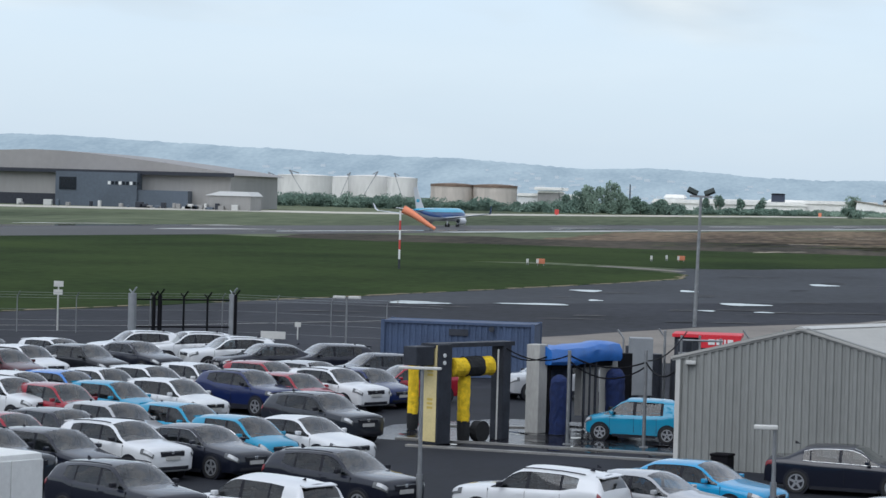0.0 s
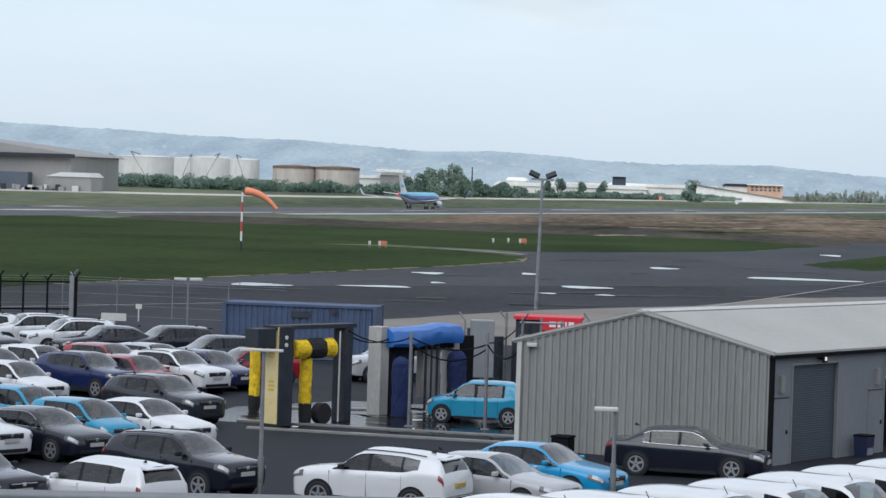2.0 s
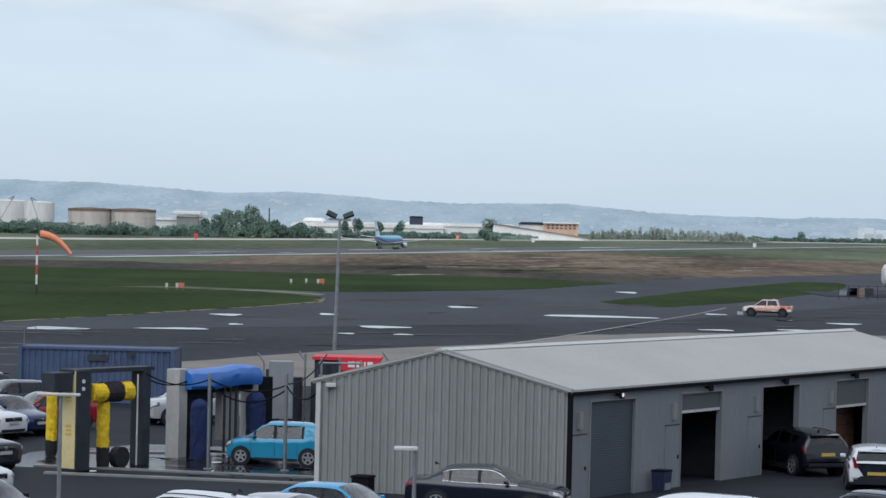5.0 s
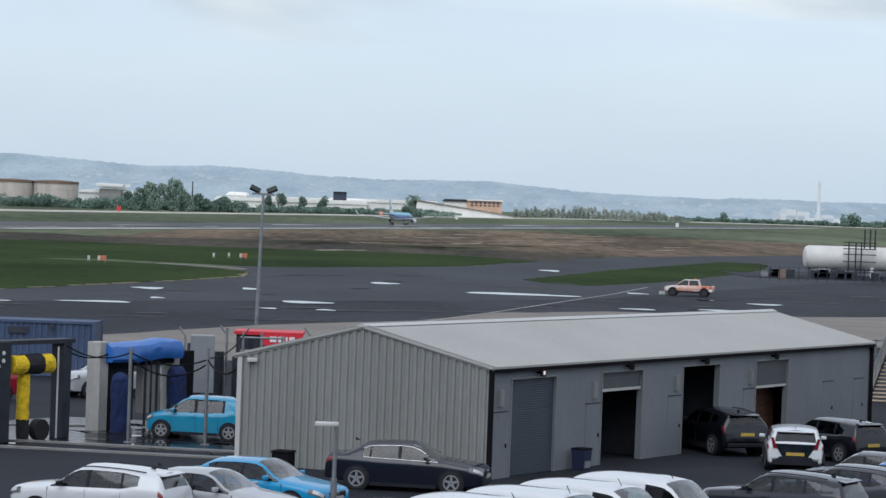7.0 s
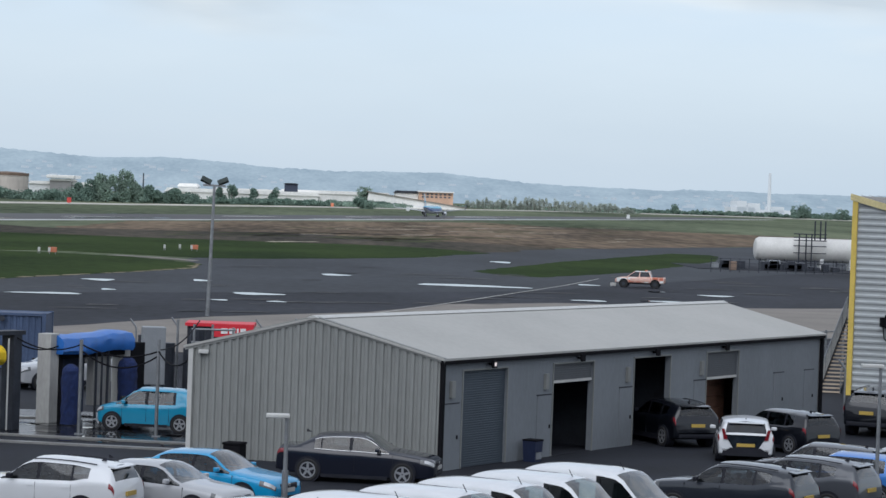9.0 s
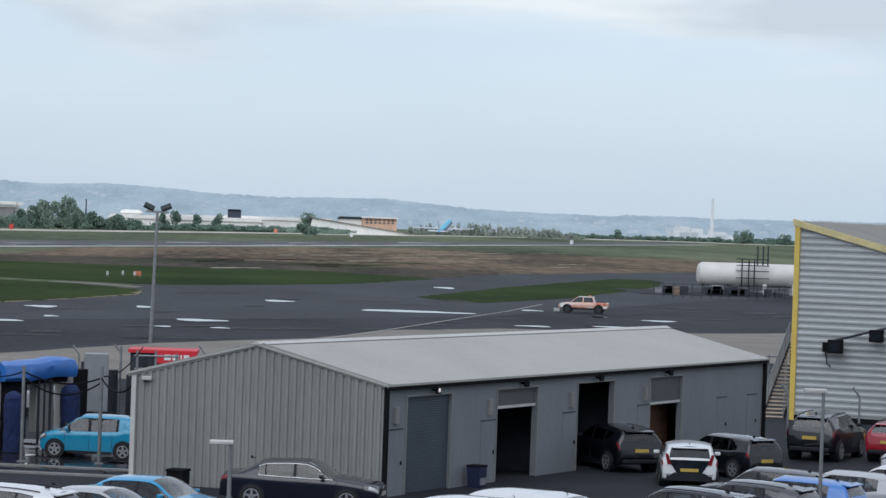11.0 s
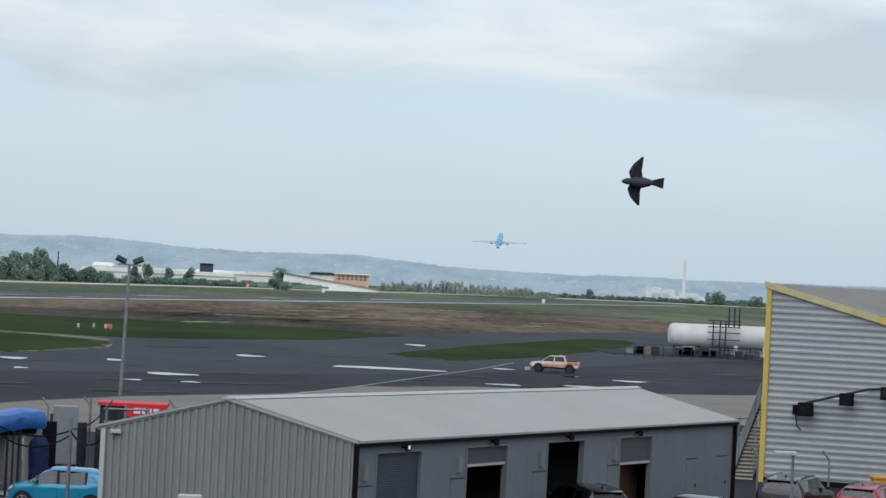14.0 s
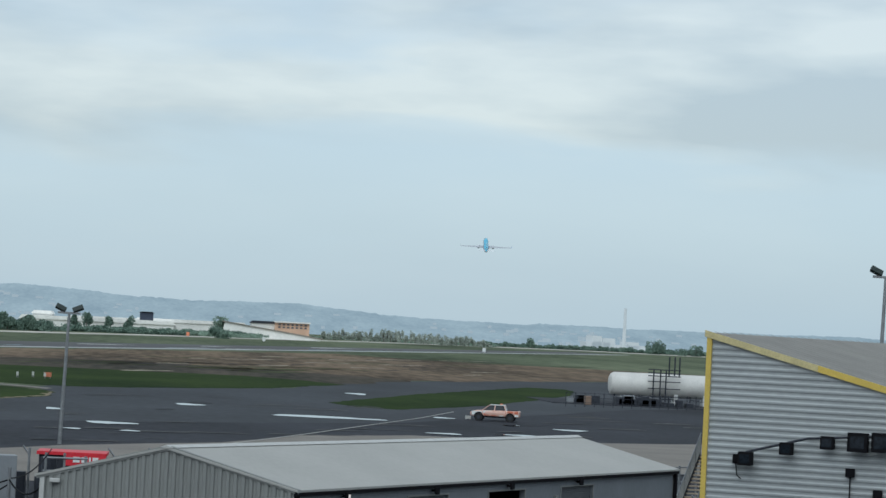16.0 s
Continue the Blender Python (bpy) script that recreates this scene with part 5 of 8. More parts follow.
    bm = bmesh.new()
    zp = {"hatchback": 0.66, "saloon": 0.70, "city_car": 0.62, "suv": 0.80, "small_van": 0.72}[kind]
    box(bm, -0.509 * L, -0.497 * L, -0.26, 0.26, zp - 0.06, zp + 0.05)
    part("rear_plate", bm, PLATE_Y, car, "yellow number plate, unreadable")
    bm = bmesh.new()
    box(bm, -0.503 * L, -0.45 * L, -hw * 0.80, hw * 0.80, st[-2][2] - 0.02, st[-2][2] + 0.13, None, 0.04)
    part("rear_bumper", bm, PLASTIC, car)
    if kind not in ("saloon", "small_van"):
        bm = bmesh.new()
        r = st[-4]
        x, z = r[0] * L, r[8]
        loft(bm, [[(x - 0.15, y, z - 0.055), (x - 0.15, y, z - 0.03), (x + 0.08, y, z + 0.01), (x + 0.08, y, z - 0.05)] for y in (-hw * 0.6, hw * 0.6)])
        part("roof_spoiler", bm, PAINT, car)
    bm = bmesh.new()
    if van:
        tube(bm, (0.08 * L, 0, H - 0.06), (0.055 * L, 0, H + 0.12), 0.010, n=6)
    else:
        x, z = -0.33 * L, H - 0.03
        loft(bm, [[(x + 0.10, -0.02, z - 0.03), (x + 0.10, 0.02, z - 0.03), (x - 0.06, 0.02, z - 0.03), (x - 0.06, -0.02, z - 0.03)], [(x - 0.02, -0.01, z + 0.05), (x - 0.02, 0.01, z + 0.05), (x - 0.06, 0.01, z + 0.05), (x - 0.06, -0.01, z + 0.05)]])
    part("aerial", bm, PLASTIC, car)
    return car


PROTO = {k: make_vehicle(k) for k in KINDS}
COLOURS = {
    "white": (0.62, 0.635, 0.65), "silver": (0.36, 0.37, 0.385), "grey": (0.016, 0.020, 0.028), "dark grey": (0.007, 0.009, 0.018), "mid grey": (0.060, 0.065, 0.075), "black": (0.0035, 0.0045, 0.008), "navy": (0.007, 0.016, 0.075),
    "red": (0.25, 0.010, 0.022), "light blue": (0.012, 0.24, 0.40), "bright blue": (0.012, 0.26, 0.50), "maroon": (0.06, 0.015, 0.02), "pale blue": (0.12, 0.30, 0.42), "blue": (0.05, 0.18, 0.50),
}
USED = set()


def park(kind, colour, x, y, turn, label, group):
    m = pose(x, y, 0.06, 0, 0, turn)
    if kind in USED:
        car = copy_thing(PROTO[kind], m)
    else:
        USED.add(kind)
        car = PROTO[kind]
        car.matrix_basis = m
    for o in car.children_recursive:
        o.color = (*COLOURS[colour], 1)
        if o.name.startswith("window_trim") and colour not in ("dark grey", "black"):
            o.material_slots[0].link = "OBJECT"
            o.material_slots[0].material = PLASTIC
    tagged(car, label, "van" if kind == "small_van" else "car", group)
    return car


def yard():
    rnd = random.Random(11)
    lot = "hire cars in the yard"
    # colour, kind and roof position of each parked car; nose to the yard's lane unless turned round
    face, back, far = -36, 146, 214
    rows = (
        (("white", "hatchback", -33.2, 117.9), ("dark grey", "saloon", -29.7, 118.4), ("black", "hatchback", -30.9, 114.1), ("white", "hatchback", -33.0, 112.3), ("maroon", "hatchback", -33.0, 109.1), ("grey", "suv", -35.6, 115.0),
         ("white", "suv", -35.2, 106.5), ("silver", "hatchback", -37.0, 111.0)),
        (("white", "city_car", -28.5, 96.2), ("blue", "city_car", -27.2, 97.7), ("white", "city_car", -26.2, 99.6), ("white", "hatchback", -25.0, 102.1), ("white", "city_car", -23.7, 104.4), ("silver", "hatchback", -30.0, 94.0)),
        (("white", "suv", -27.7, 92.0), ("red", "city_car", -25.6, 91.3), ("light blue", "city_car", -24.2, 93.2), ("white", "hatchback", -22.6, 95.7), ("navy", "suv", -20.8, 100.1), ("red", "hatchback", -21.5, 107.3), ("red", "hatchback", -19.2, 101.0),
         ("silver", "hatchback", -19.8, 108.3), ("white", "suv", -18.0, 103.1), ("navy", "hatchback", -17.1, 105.4)),
        (("silver", "hatchback", -21.8, 84.4), ("light blue", "city_car", -19.7, 84.9), ("dark grey", "hatchback", -22.7, 81.3), ("red", "city_car", -23.8, 79.0), ("grey", "suv", -16.2, 90.2)),
        (("dark grey", "hatchback", -21.1, 74.7), ("white", "suv", -19.7, 76.9), ("dark grey", "saloon", -17.7, 78.3), ("light blue", "city_car", -17.0, 81.0), ("white", "saloon", -15.4, 82.6), ("grey", "suv", -22.6, 73.0)),
    )
    words = {"city_car": "small {} five-door hire car parked nose-out in the yard", "hatchback": "{} hatchback parked in a tight row of hire cars", "suv": "{} crossover with roof rails parked among hire cars", "saloon": "{} saloon parked in a row of hire cars"}
    for row in rows:
        for colour, kind, x, y in row:
            # the roof's middle lies behind the car's middle
            t = face + rnd.uniform(-3, 3)
            off = 0.35
            park(kind, colour, x + off * math.cos(radians(t)), y + off * math.sin(radians(t)), t, words[kind].format(colour), lot)
    for colour, kind, x, y, t, words_ in (
            ("white", "suv", -31.0, 124.0, far, "white crossover in the back row by the fence"), ("white", "suv", -28.6, 124.8, far, "white crossover in the back row by the fence"), ("white", "suv", -26.0, 121.8, far, "white crossover facing the fence lane"),
            ("dark grey", "saloon", -23.9, 120.0, far, "dark grey saloon in the back row"), ("dark grey", "hatchback", -21.3, 121.0, far, "dark grey hatchback in the back row"), ("grey", "hatchback", -18.2, 115.2, far, "grey hatchback at the end of the back row"),
            ("red", "hatchback", -15.7, 107.9, far, "red hatchback seen through the wash gantry"), ("silver", "suv", -10.4, 112.4, far, "silver crossover behind the car wash"),
            ("dark grey", "suv", -16.4, 65.2, face, "dark grey estate with chrome window line"), ("dark grey", "suv", -11.9, 70.6, face + 4, "near-black crossover at the front of the yard"),
            ("white", "hatchback", -12.9, 64.9, back, "white hatchback seen from behind"), ("white", "suv", -6.45, 68.6, 158, "white sports crossover seen from behind"),
            ("silver", "saloon", -3.75, 69.9, face + 8, "silver hatchback with a sloping nose"), ("bright blue", "saloon", -2.6, 73.2, face + 8, "bright blue coupe beside the silver car"),
            ("dark grey", "saloon", 1.5, 79.9, -12, "dark grey saloon with chrome window trim by the gable"), ("light blue", "city_car", -5.5, 94.5, 168, "bright blue small hatchback waiting at the wash"),
            ("black", "suv", 12.75, 96.0, 110, "black crossover with its nose in the open bay"), ("white", "city_car", 14.65, 91.0, 83, "white city car with black tailgate seen from behind"),
            ("black", "hatchback", 16.6, 94.6, 122, "black hatchback parked outside the wash bays"), ("black", "suv", 21.95, 103.0, 62, "large black off-roader seen from behind"), ("red", "suv", 24.95, 103.0, 60, "red crossover beside the large off-roader"),
            ("grey", "suv", 11.5, 72.8, back, "dark grey crossover at the edge of the vans"), ("mid grey", "suv", 13.7, 75.3, back, "grey estate with chrome roof line"), ("blue", "hatchback", 15.7, 78.2, back, "blue hatchback in the row behind the vans"),
            ("silver", "hatchback", 17.7, 80.6, back, "silver hatchback in the row behind the vans"), ("white", "hatchback", 19.8, 83.0, back, "white hatchback in the row behind the vans"), ("black", "hatchback", 15.4, 80.9, back + 4, "black hatchback tucked behind the row"),
            ("white", "hatchback", 24.5, 95.2, back, "white hatchback near the clad hall")):
        c = park(kind, colour, x, y, t, words_, lot)
        if "off-roader seen" in words_:
            c.matrix_basis = c.matrix_basis @ Matrix.Diagonal((1.08, 1.05, 1.14, 1))
        if "black tailgate" in words_:
            c.matrix_basis = c.matrix_basis @ Matrix.Diagonal((1.04, 1.16, 0.96, 1))
            bm = bmesh.new()
            loft(bm, [[(xx, -0.60, 0.96), (xx, 0.60, 0.96), (xx, 0.36, 0.50), (xx, -0.36, 0.50)] for xx in (-1.78, -1.812)])
            part("tailgate", bm, GLASS, c, "black tailgate")
            for o in c.children:
                if o.name.startswith("rear_window"):
                    o.material_slots[0].link = "OBJECT"
                    o.material_slots[0].material = GLASS
            bm = bmesh.new()
            loft(bm, [[(xx, -0.44, 0.52), (xx, 0.44, 0.52), (xx, 0.74, 0.24), (xx, -0.74, 0.24)] for xx in (-1.70, -1.822)])
            part("bumper_insert", bm, PLASTIC, c, "black bumper insert")
            for s in (-1, 1):
                bm = bmesh.new()
                loft(bm, [[(xx, s * 0.62, 1.16), (xx, s * 0.70, 1.16), (xx, s * 0.63, 0.80), (xx, s * 0.52, 0.80)] for xx in (-1.70, -1.816)])
                part("light_bar", bm, LAMP_RED, c, "slanting red tail lamp")
    for x, y in ((-3.3, 55.2), (-1.7, 56.6), (0.0, 57.9), (1.7, 59.6), (3.3, 61.5), (4.7, 63.5), (6.1, 65.6), (7.6, 67.8)):
        park("small_van", "white", x, y, face + 2, "small white panel van in a row of vans", "white vans")


yard()


def box_van():
    """The tall white delivery van at the yard's edge."""
    v = empty("delivery_van", pose(-19.6, 59.0, 0.06, 0, 0, 150), "tall white delivery van, rear doors towards the lane", "van")
    bm = bmesh.new()
    box(bm, -2.9, 1.4, -1.0, 1.0, 0.35, 2.45, None, 0.12)
    part("cargo_body", bm, WHITE, v, smooth=40)
    bm = bmesh.new()
    loft(bm, [[(1.4, -1.0, 0.35), (1.4, 1.0, 0.35), (1.4, 0.95, 2.3), (1.4, -0.95, 2.3)], [(2.1, -0.98, 0.35), (2.1, 0.98, 0.35), (1.95, 0.9, 1.9), (1.95, -0.9, 1.9)], [(2.9, -0.9, 0.4), (2.9, 0.9, 0.4), (2.75, 0.85, 1.1), (2.75, -0.85, 1.1)]])
    part("cab", bm, WHITE, v, smooth=40)
    for s in (-1, 1):
        bm = bmesh.new()
        box(bm, -2.93, -2.88, min(0.02 * s, 0.96 * s), max(0.02 * s, 0.96 * s), 0.5, 2.3, None, 0.01)
        d = part("rear_door", bm, WHITE, v)
        bm = bmesh.new()
        box(bm, -2.94, -2.93, min(0.1 * s, 0.9 * s), max(0.1 * s, 0.9 * s), 1.30, 1.33)
        part("panel_line", bm, STEEL_GREY, d)
        for x in (-1.8, 1.9):
            bm = bmesh.new()
            tube(bm, (x, s * 0.75, 0.34), (x, s * 1.0, 0.34), 0.34, n=20)
            part("wheel", bm, RUBBER, v)


box_van()


def pickup():
    """The airfield patrol truck out on the taxiway."""
    t = empty("patrol_truck", pose(33.0, 274.6, 0.03, 0, 0, 168) @ Matrix.Scale(0.95, 4), "orange and white airfield patrol pick-up with roof beacon", "truck")
    bm = bmesh.new()
    st = [(-2.65, 0.84, 0.62, 1.10), (-2.55, 0.92, 0.50, 1.18), (-0.9, 0.94, 0.46, 1.18), (0.9, 0.94, 0.46, 1.14), (1.3, 0.93, 0.46, 1.14), (2.1, 0.91, 0.48, 1.08), (2.5, 0.84, 0.50, 0.98), (2.66, 0.72, 0.56, 0.84)]
    loft(bm, [[(x, 0.85 * w, z0), (x, w, z0 + 0.2), (x, w, z1 - 0.1), (x, 0.92 * w, z1), (x, -0.92 * w, z1), (x, -w, z1 - 0.1), (x, -w, z0 + 0.2), (x, -0.85 * w, z0)] for x, w, z0, z1 in st])
    part("body", bm, PINK, t, smooth=40)
    bm = bmesh.new()
    loft(bm, [[(-1.25, -0.86, 1.12), (1.5, -0.86, 1.12), (1.5, 0.86, 1.12), (-1.25, 0.86, 1.12)], [(-1.0, -0.70, 1.72), (0.5, -0.70, 1.72), (0.5, 0.70, 1.72), (-1.0, 0.70, 1.72)]])
    part("cabin_glass", bm, GLASS, t)
    bm = bmesh.new()
    box(bm, -1.05, 0.56, -0.73, 0.73, 1.70, 1.77, None, 0.03)
    part("roof", bm, WHITE, t)
    bm = bmesh.new()
    box(bm, -0.70, -0.50, -0.5, 0.5, 1.77, 1.89, None, 0.04)
    part("beacon_bar", bm, SOCK, t, "amber beacon bar")
    for s in (-1, 1):
        for x0, x1, z0, z1, mt in ((1.35, 2.45, 0.60, 1.02, WHITE), (0.35, 1.25, 0.86, 1.10, WHITE), (-2.5, -2.1, 0.86, 1.14, ORANGE_FOIL), (-1.2, -0.75, 0.86, 1.12, ORANGE_FOIL), (-0.55, 0.2, 0.86, 1.08, ORANGE_FOIL), (-0.2, 0.35, 0.60, 0.82, ORANGE_FOIL),
                                   (0.6, 1.15, 0.60, 0.80, ORANGE_FOIL), (-0.95, -0.5, 0.58, 0.80, WHITE), (-2.55, -2.15, 0.58, 0.80, WHITE), (-2.0, -1.35, 0.95, 1.14, ORANGE_FOIL)):
            bm = bmesh.new()
            box(bm, x0, x1, s * 0.925 - 0.012, s * 0.925 + 0.012, z0, z1)
            part("livery_stripe", bm, mt, t)
        bm = bmesh.new()
        for xa, xb in ((-1.2, -0.98), (0.05, -0.02), (1.42, 0.52)):
            loft(bm, [[(xa + d, s * 0.88, 1.1), (xa + d, s * 0.82, 1.1), (xb + d, s * 0.68, 1.75), (xb + d, s * 0.725, 1.75)] for d in (-0.05, 0.05)])
        part("pillar", bm, PINK, t)
        for x in (-1.65, 1.7):
            bm = bmesh.new()
            tube(bm, (x, s * 0.70, 0.40), (x, s * 0.965, 0.40), 0.41, n=20)
            w = part("wheel", bm, RUBBER, t)
            bm = bmesh.new()
            tube(bm, (x, s * 0.96, 0.40), (x, s * 0.98, 0.40), 0.2, n=14)
            part("rim", bm, DARK_METAL, w)
    bm = bmesh.new()
    box(bm, -2.45, -1.28, -0.78, 0.78, 1.15, 1.22)
    part("load_cover", bm, BLACK, t)
    for s in (-1, 1):
        bm = bmesh.new()
        box(bm, -1.15, 1.2, s * 0.93 - 0.03, s * 0.93 + 0.03, 0.40, 0.55)
        part("sill", bm, BLACK, t)
        for x in (-1.65, 1.7):
            bm = bmesh.new()
            tube(bm, (x, s * 0.80, 0.46), (x, s * 0.955, 0.46), 0.50, n=20)
            part("wheel_arch", bm, BLACK, t)
    # the small pale marker board beside it
    bm = bmesh.new()
    box(bm, 30.1, 30.7, 276.0, 276.15, 0.1, 0.42)
    tube(bm, (30.2, 276.1, 0.02), (30.2, 276.1, 0.3), 0.04)
    tube(bm, (30.6, 276.1, 0.02), (30.6, 276.1, 0.3), 0.04)
    tagged(part("marker_board", bm, TRIM_PALE), "small pale marker board on the taxiway edge", "sign")


pickup()


# ---- the car wash ----
def brush(name, p, r, z0, z1, material, parent, skirt=None, seed=1, dome=False):
    """A shaggy upright roller brush."""
    rnd = random.Random(seed)
    bm = bmesh.new()
    rows = []
    n = 18
    for i in range(13):
        z = z0 + (z1 - z0) * (1 - (1 - i / 12) ** 1.6)
        k = math.sqrt(max(0.06, 1 - max(0.0, (z - (z1 - r)) / r) ** 2)) if dome else 1.0
        rows.append([(p[0] + k * r * (1 + rnd.uniform(-0.10, 0.08)) * math.cos(2 * math.pi * j / n), p[1] + k * r * (1 + rnd.uniform(-0.10, 0.08)) * math.sin(2 * math.pi * j / n), z) for j in range(n)])
    loft(bm, rows)
    b = part(name, bm, material, parent)
    if skirt:
        bm = bmesh.new()
        rows = [[(p[0] + r * k * (1 + rnd.uniform(-0.1, 0.1)) * math.cos(2 * math.pi * j / n), p[1] + r * k * (1 + rnd.uniform(-0.1, 0.1)) * math.sin(2 * math.pi * j / n), z) for j in range(n)] for z, k in ((0.08, 0.95), (z0 * 0.5, 1.08), (z0 + 0.03, 1.04))]
        loft(bm, rows)
        part("brush_skirt", bm, skirt, b)
    return b


def gantry_yellow():
    g = empty("wash_gantry", pose(0, 0, 0), "dark grey car-wash gantry with yellow and black brushes", "car wash")
    base, far = Vector((-12.15, 90.3)), Vector((-10.25, 93.0))
    u = (far - base).normalized()
    v = Vector((u.y, -u.x))
    turn = math.atan2(u.y, u.x)
    ztop = 3.42
    M0 = Matrix.Translation((base.x, base.y, 0)) @ Matrix.Rotation(turn, 4, "Z")
    L = (far - base).length
    for k, s in ((0, 0.34), (1, 0.20)):
        bm = bmesh.new()
        box(bm, k * L - s, k * L + s, -0.42 + 0.14 * k, 0.42 - 0.14 * k, 0.06, ztop, M0, 0.03)
        part("leg", bm, DARK_METAL, g, "dark grey column")
    bm = bmesh.new()
    box(bm, -0.352, -0.338, -0.36, 0.24, 0.15, ztop - 0.02, M0)
    p = part("front_panel", bm, CREAM, g, "cream column panel with small symbols")
    for z in (2.35, 1.25):
        bm = bmesh.new()
        for i in range(3):
            box(bm, -0.362, -0.352, -0.20, 0.05, z + i * 0.14, z + i * 0.14 + 0.08, M0)
        part("symbol", bm, YELLOW, p)
    bm = bmesh.new()
    box(bm, -0.40, L + 0.35, -0.30, 0.30, ztop - 0.12, ztop + 0.02, M0)
    part("top_beam", bm, DARK_METAL, g)
    bm = bmesh.new()
    box(bm, -1.3, -0.42, -0.30, 0.30, 2.72, ztop - 0.06, M0, 0.03)
    part("motor_box", bm, DARK_METAL, g)
    for z in (3.05, 2.8):
        bm = bmesh.new()
        tube(bm, M0 @ Vector((-0.05, -0.42, z)), M0 @ Vector((-0.05, -0.45, z)), 0.07, n=14)
        part("signal_lamp", bm, WHITE, g)
    # lying brush under the beam: yellow, black, yellow
    for k0, k1, mt, r in ((0.16, 0.36, BRUSH_YELLOW, 0.33), (0.36, 0.60, BRUSH_BLACK, 0.35), (0.60, 0.76, BRUSH_YELLOW, 0.33)):
        rnd = random.Random(int(k0 * 100))
        bm = bmesh.new()
        loft(bm, [[M0 @ Vector((L * (k0 + (k1 - k0) * i / 5), -0.15 + r * (1 + rnd.uniform(-0.07, 0.07)) * math.cos(2 * math.pi * j / 18), 2.62 + r * (1 + rnd.uniform(-0.07, 0.07)) * math.sin(2 * math.pi * j / 18))) for j in range(18)] for i in range(6)])
        part("roof_brush", bm, mt, g, "shaggy lying roof brush")
    brush("side_brush", (-13.62, 95.3), 0.19, 0.62, 2.62, BRUSH_YELLOW, g, BRUSH_BLACK, 3)
    q = M0 @ Vector((L * 0.40, -0.1, 0))
    brush("side_brush", (q.x, q.y), 0.21, 0.75, 2.40, BRUSH_YELLOW, g, BRUSH_BLACK, 4)
    bm = bmesh.new()
    tube(bm, (-13.62, 95.3, 2.7), (-13.62, 95.3, 3.0), 0.06)
    tube(bm, (-13.62, 95.3, 2.98), M0 @ Vector((-0.8, 0.2, 3.0)), 0.07)
    part("brush_arm", bm, DARK_METAL, g)
    bm = bmesh.new()
    c = M0 @ Vector((L * 0.62, -0.35, 0.40))
    tube(bm, c, c + Vector((-v.x * 0.3, -v.y * 0.3, 0)), 0.36, n=20)
    part("wheel_brush", bm, BRUSH_BLACK, g)
    bm = bmesh.new()
    tube(bm, M0 @ Vector((L * 0.80, -0.44, 0.1)), M0 @ Vector((L * 0.80, -0.44, 3.2)), 0.03)
    part("hose", bm, TRIM_PALE, g)


gantry_yellow()


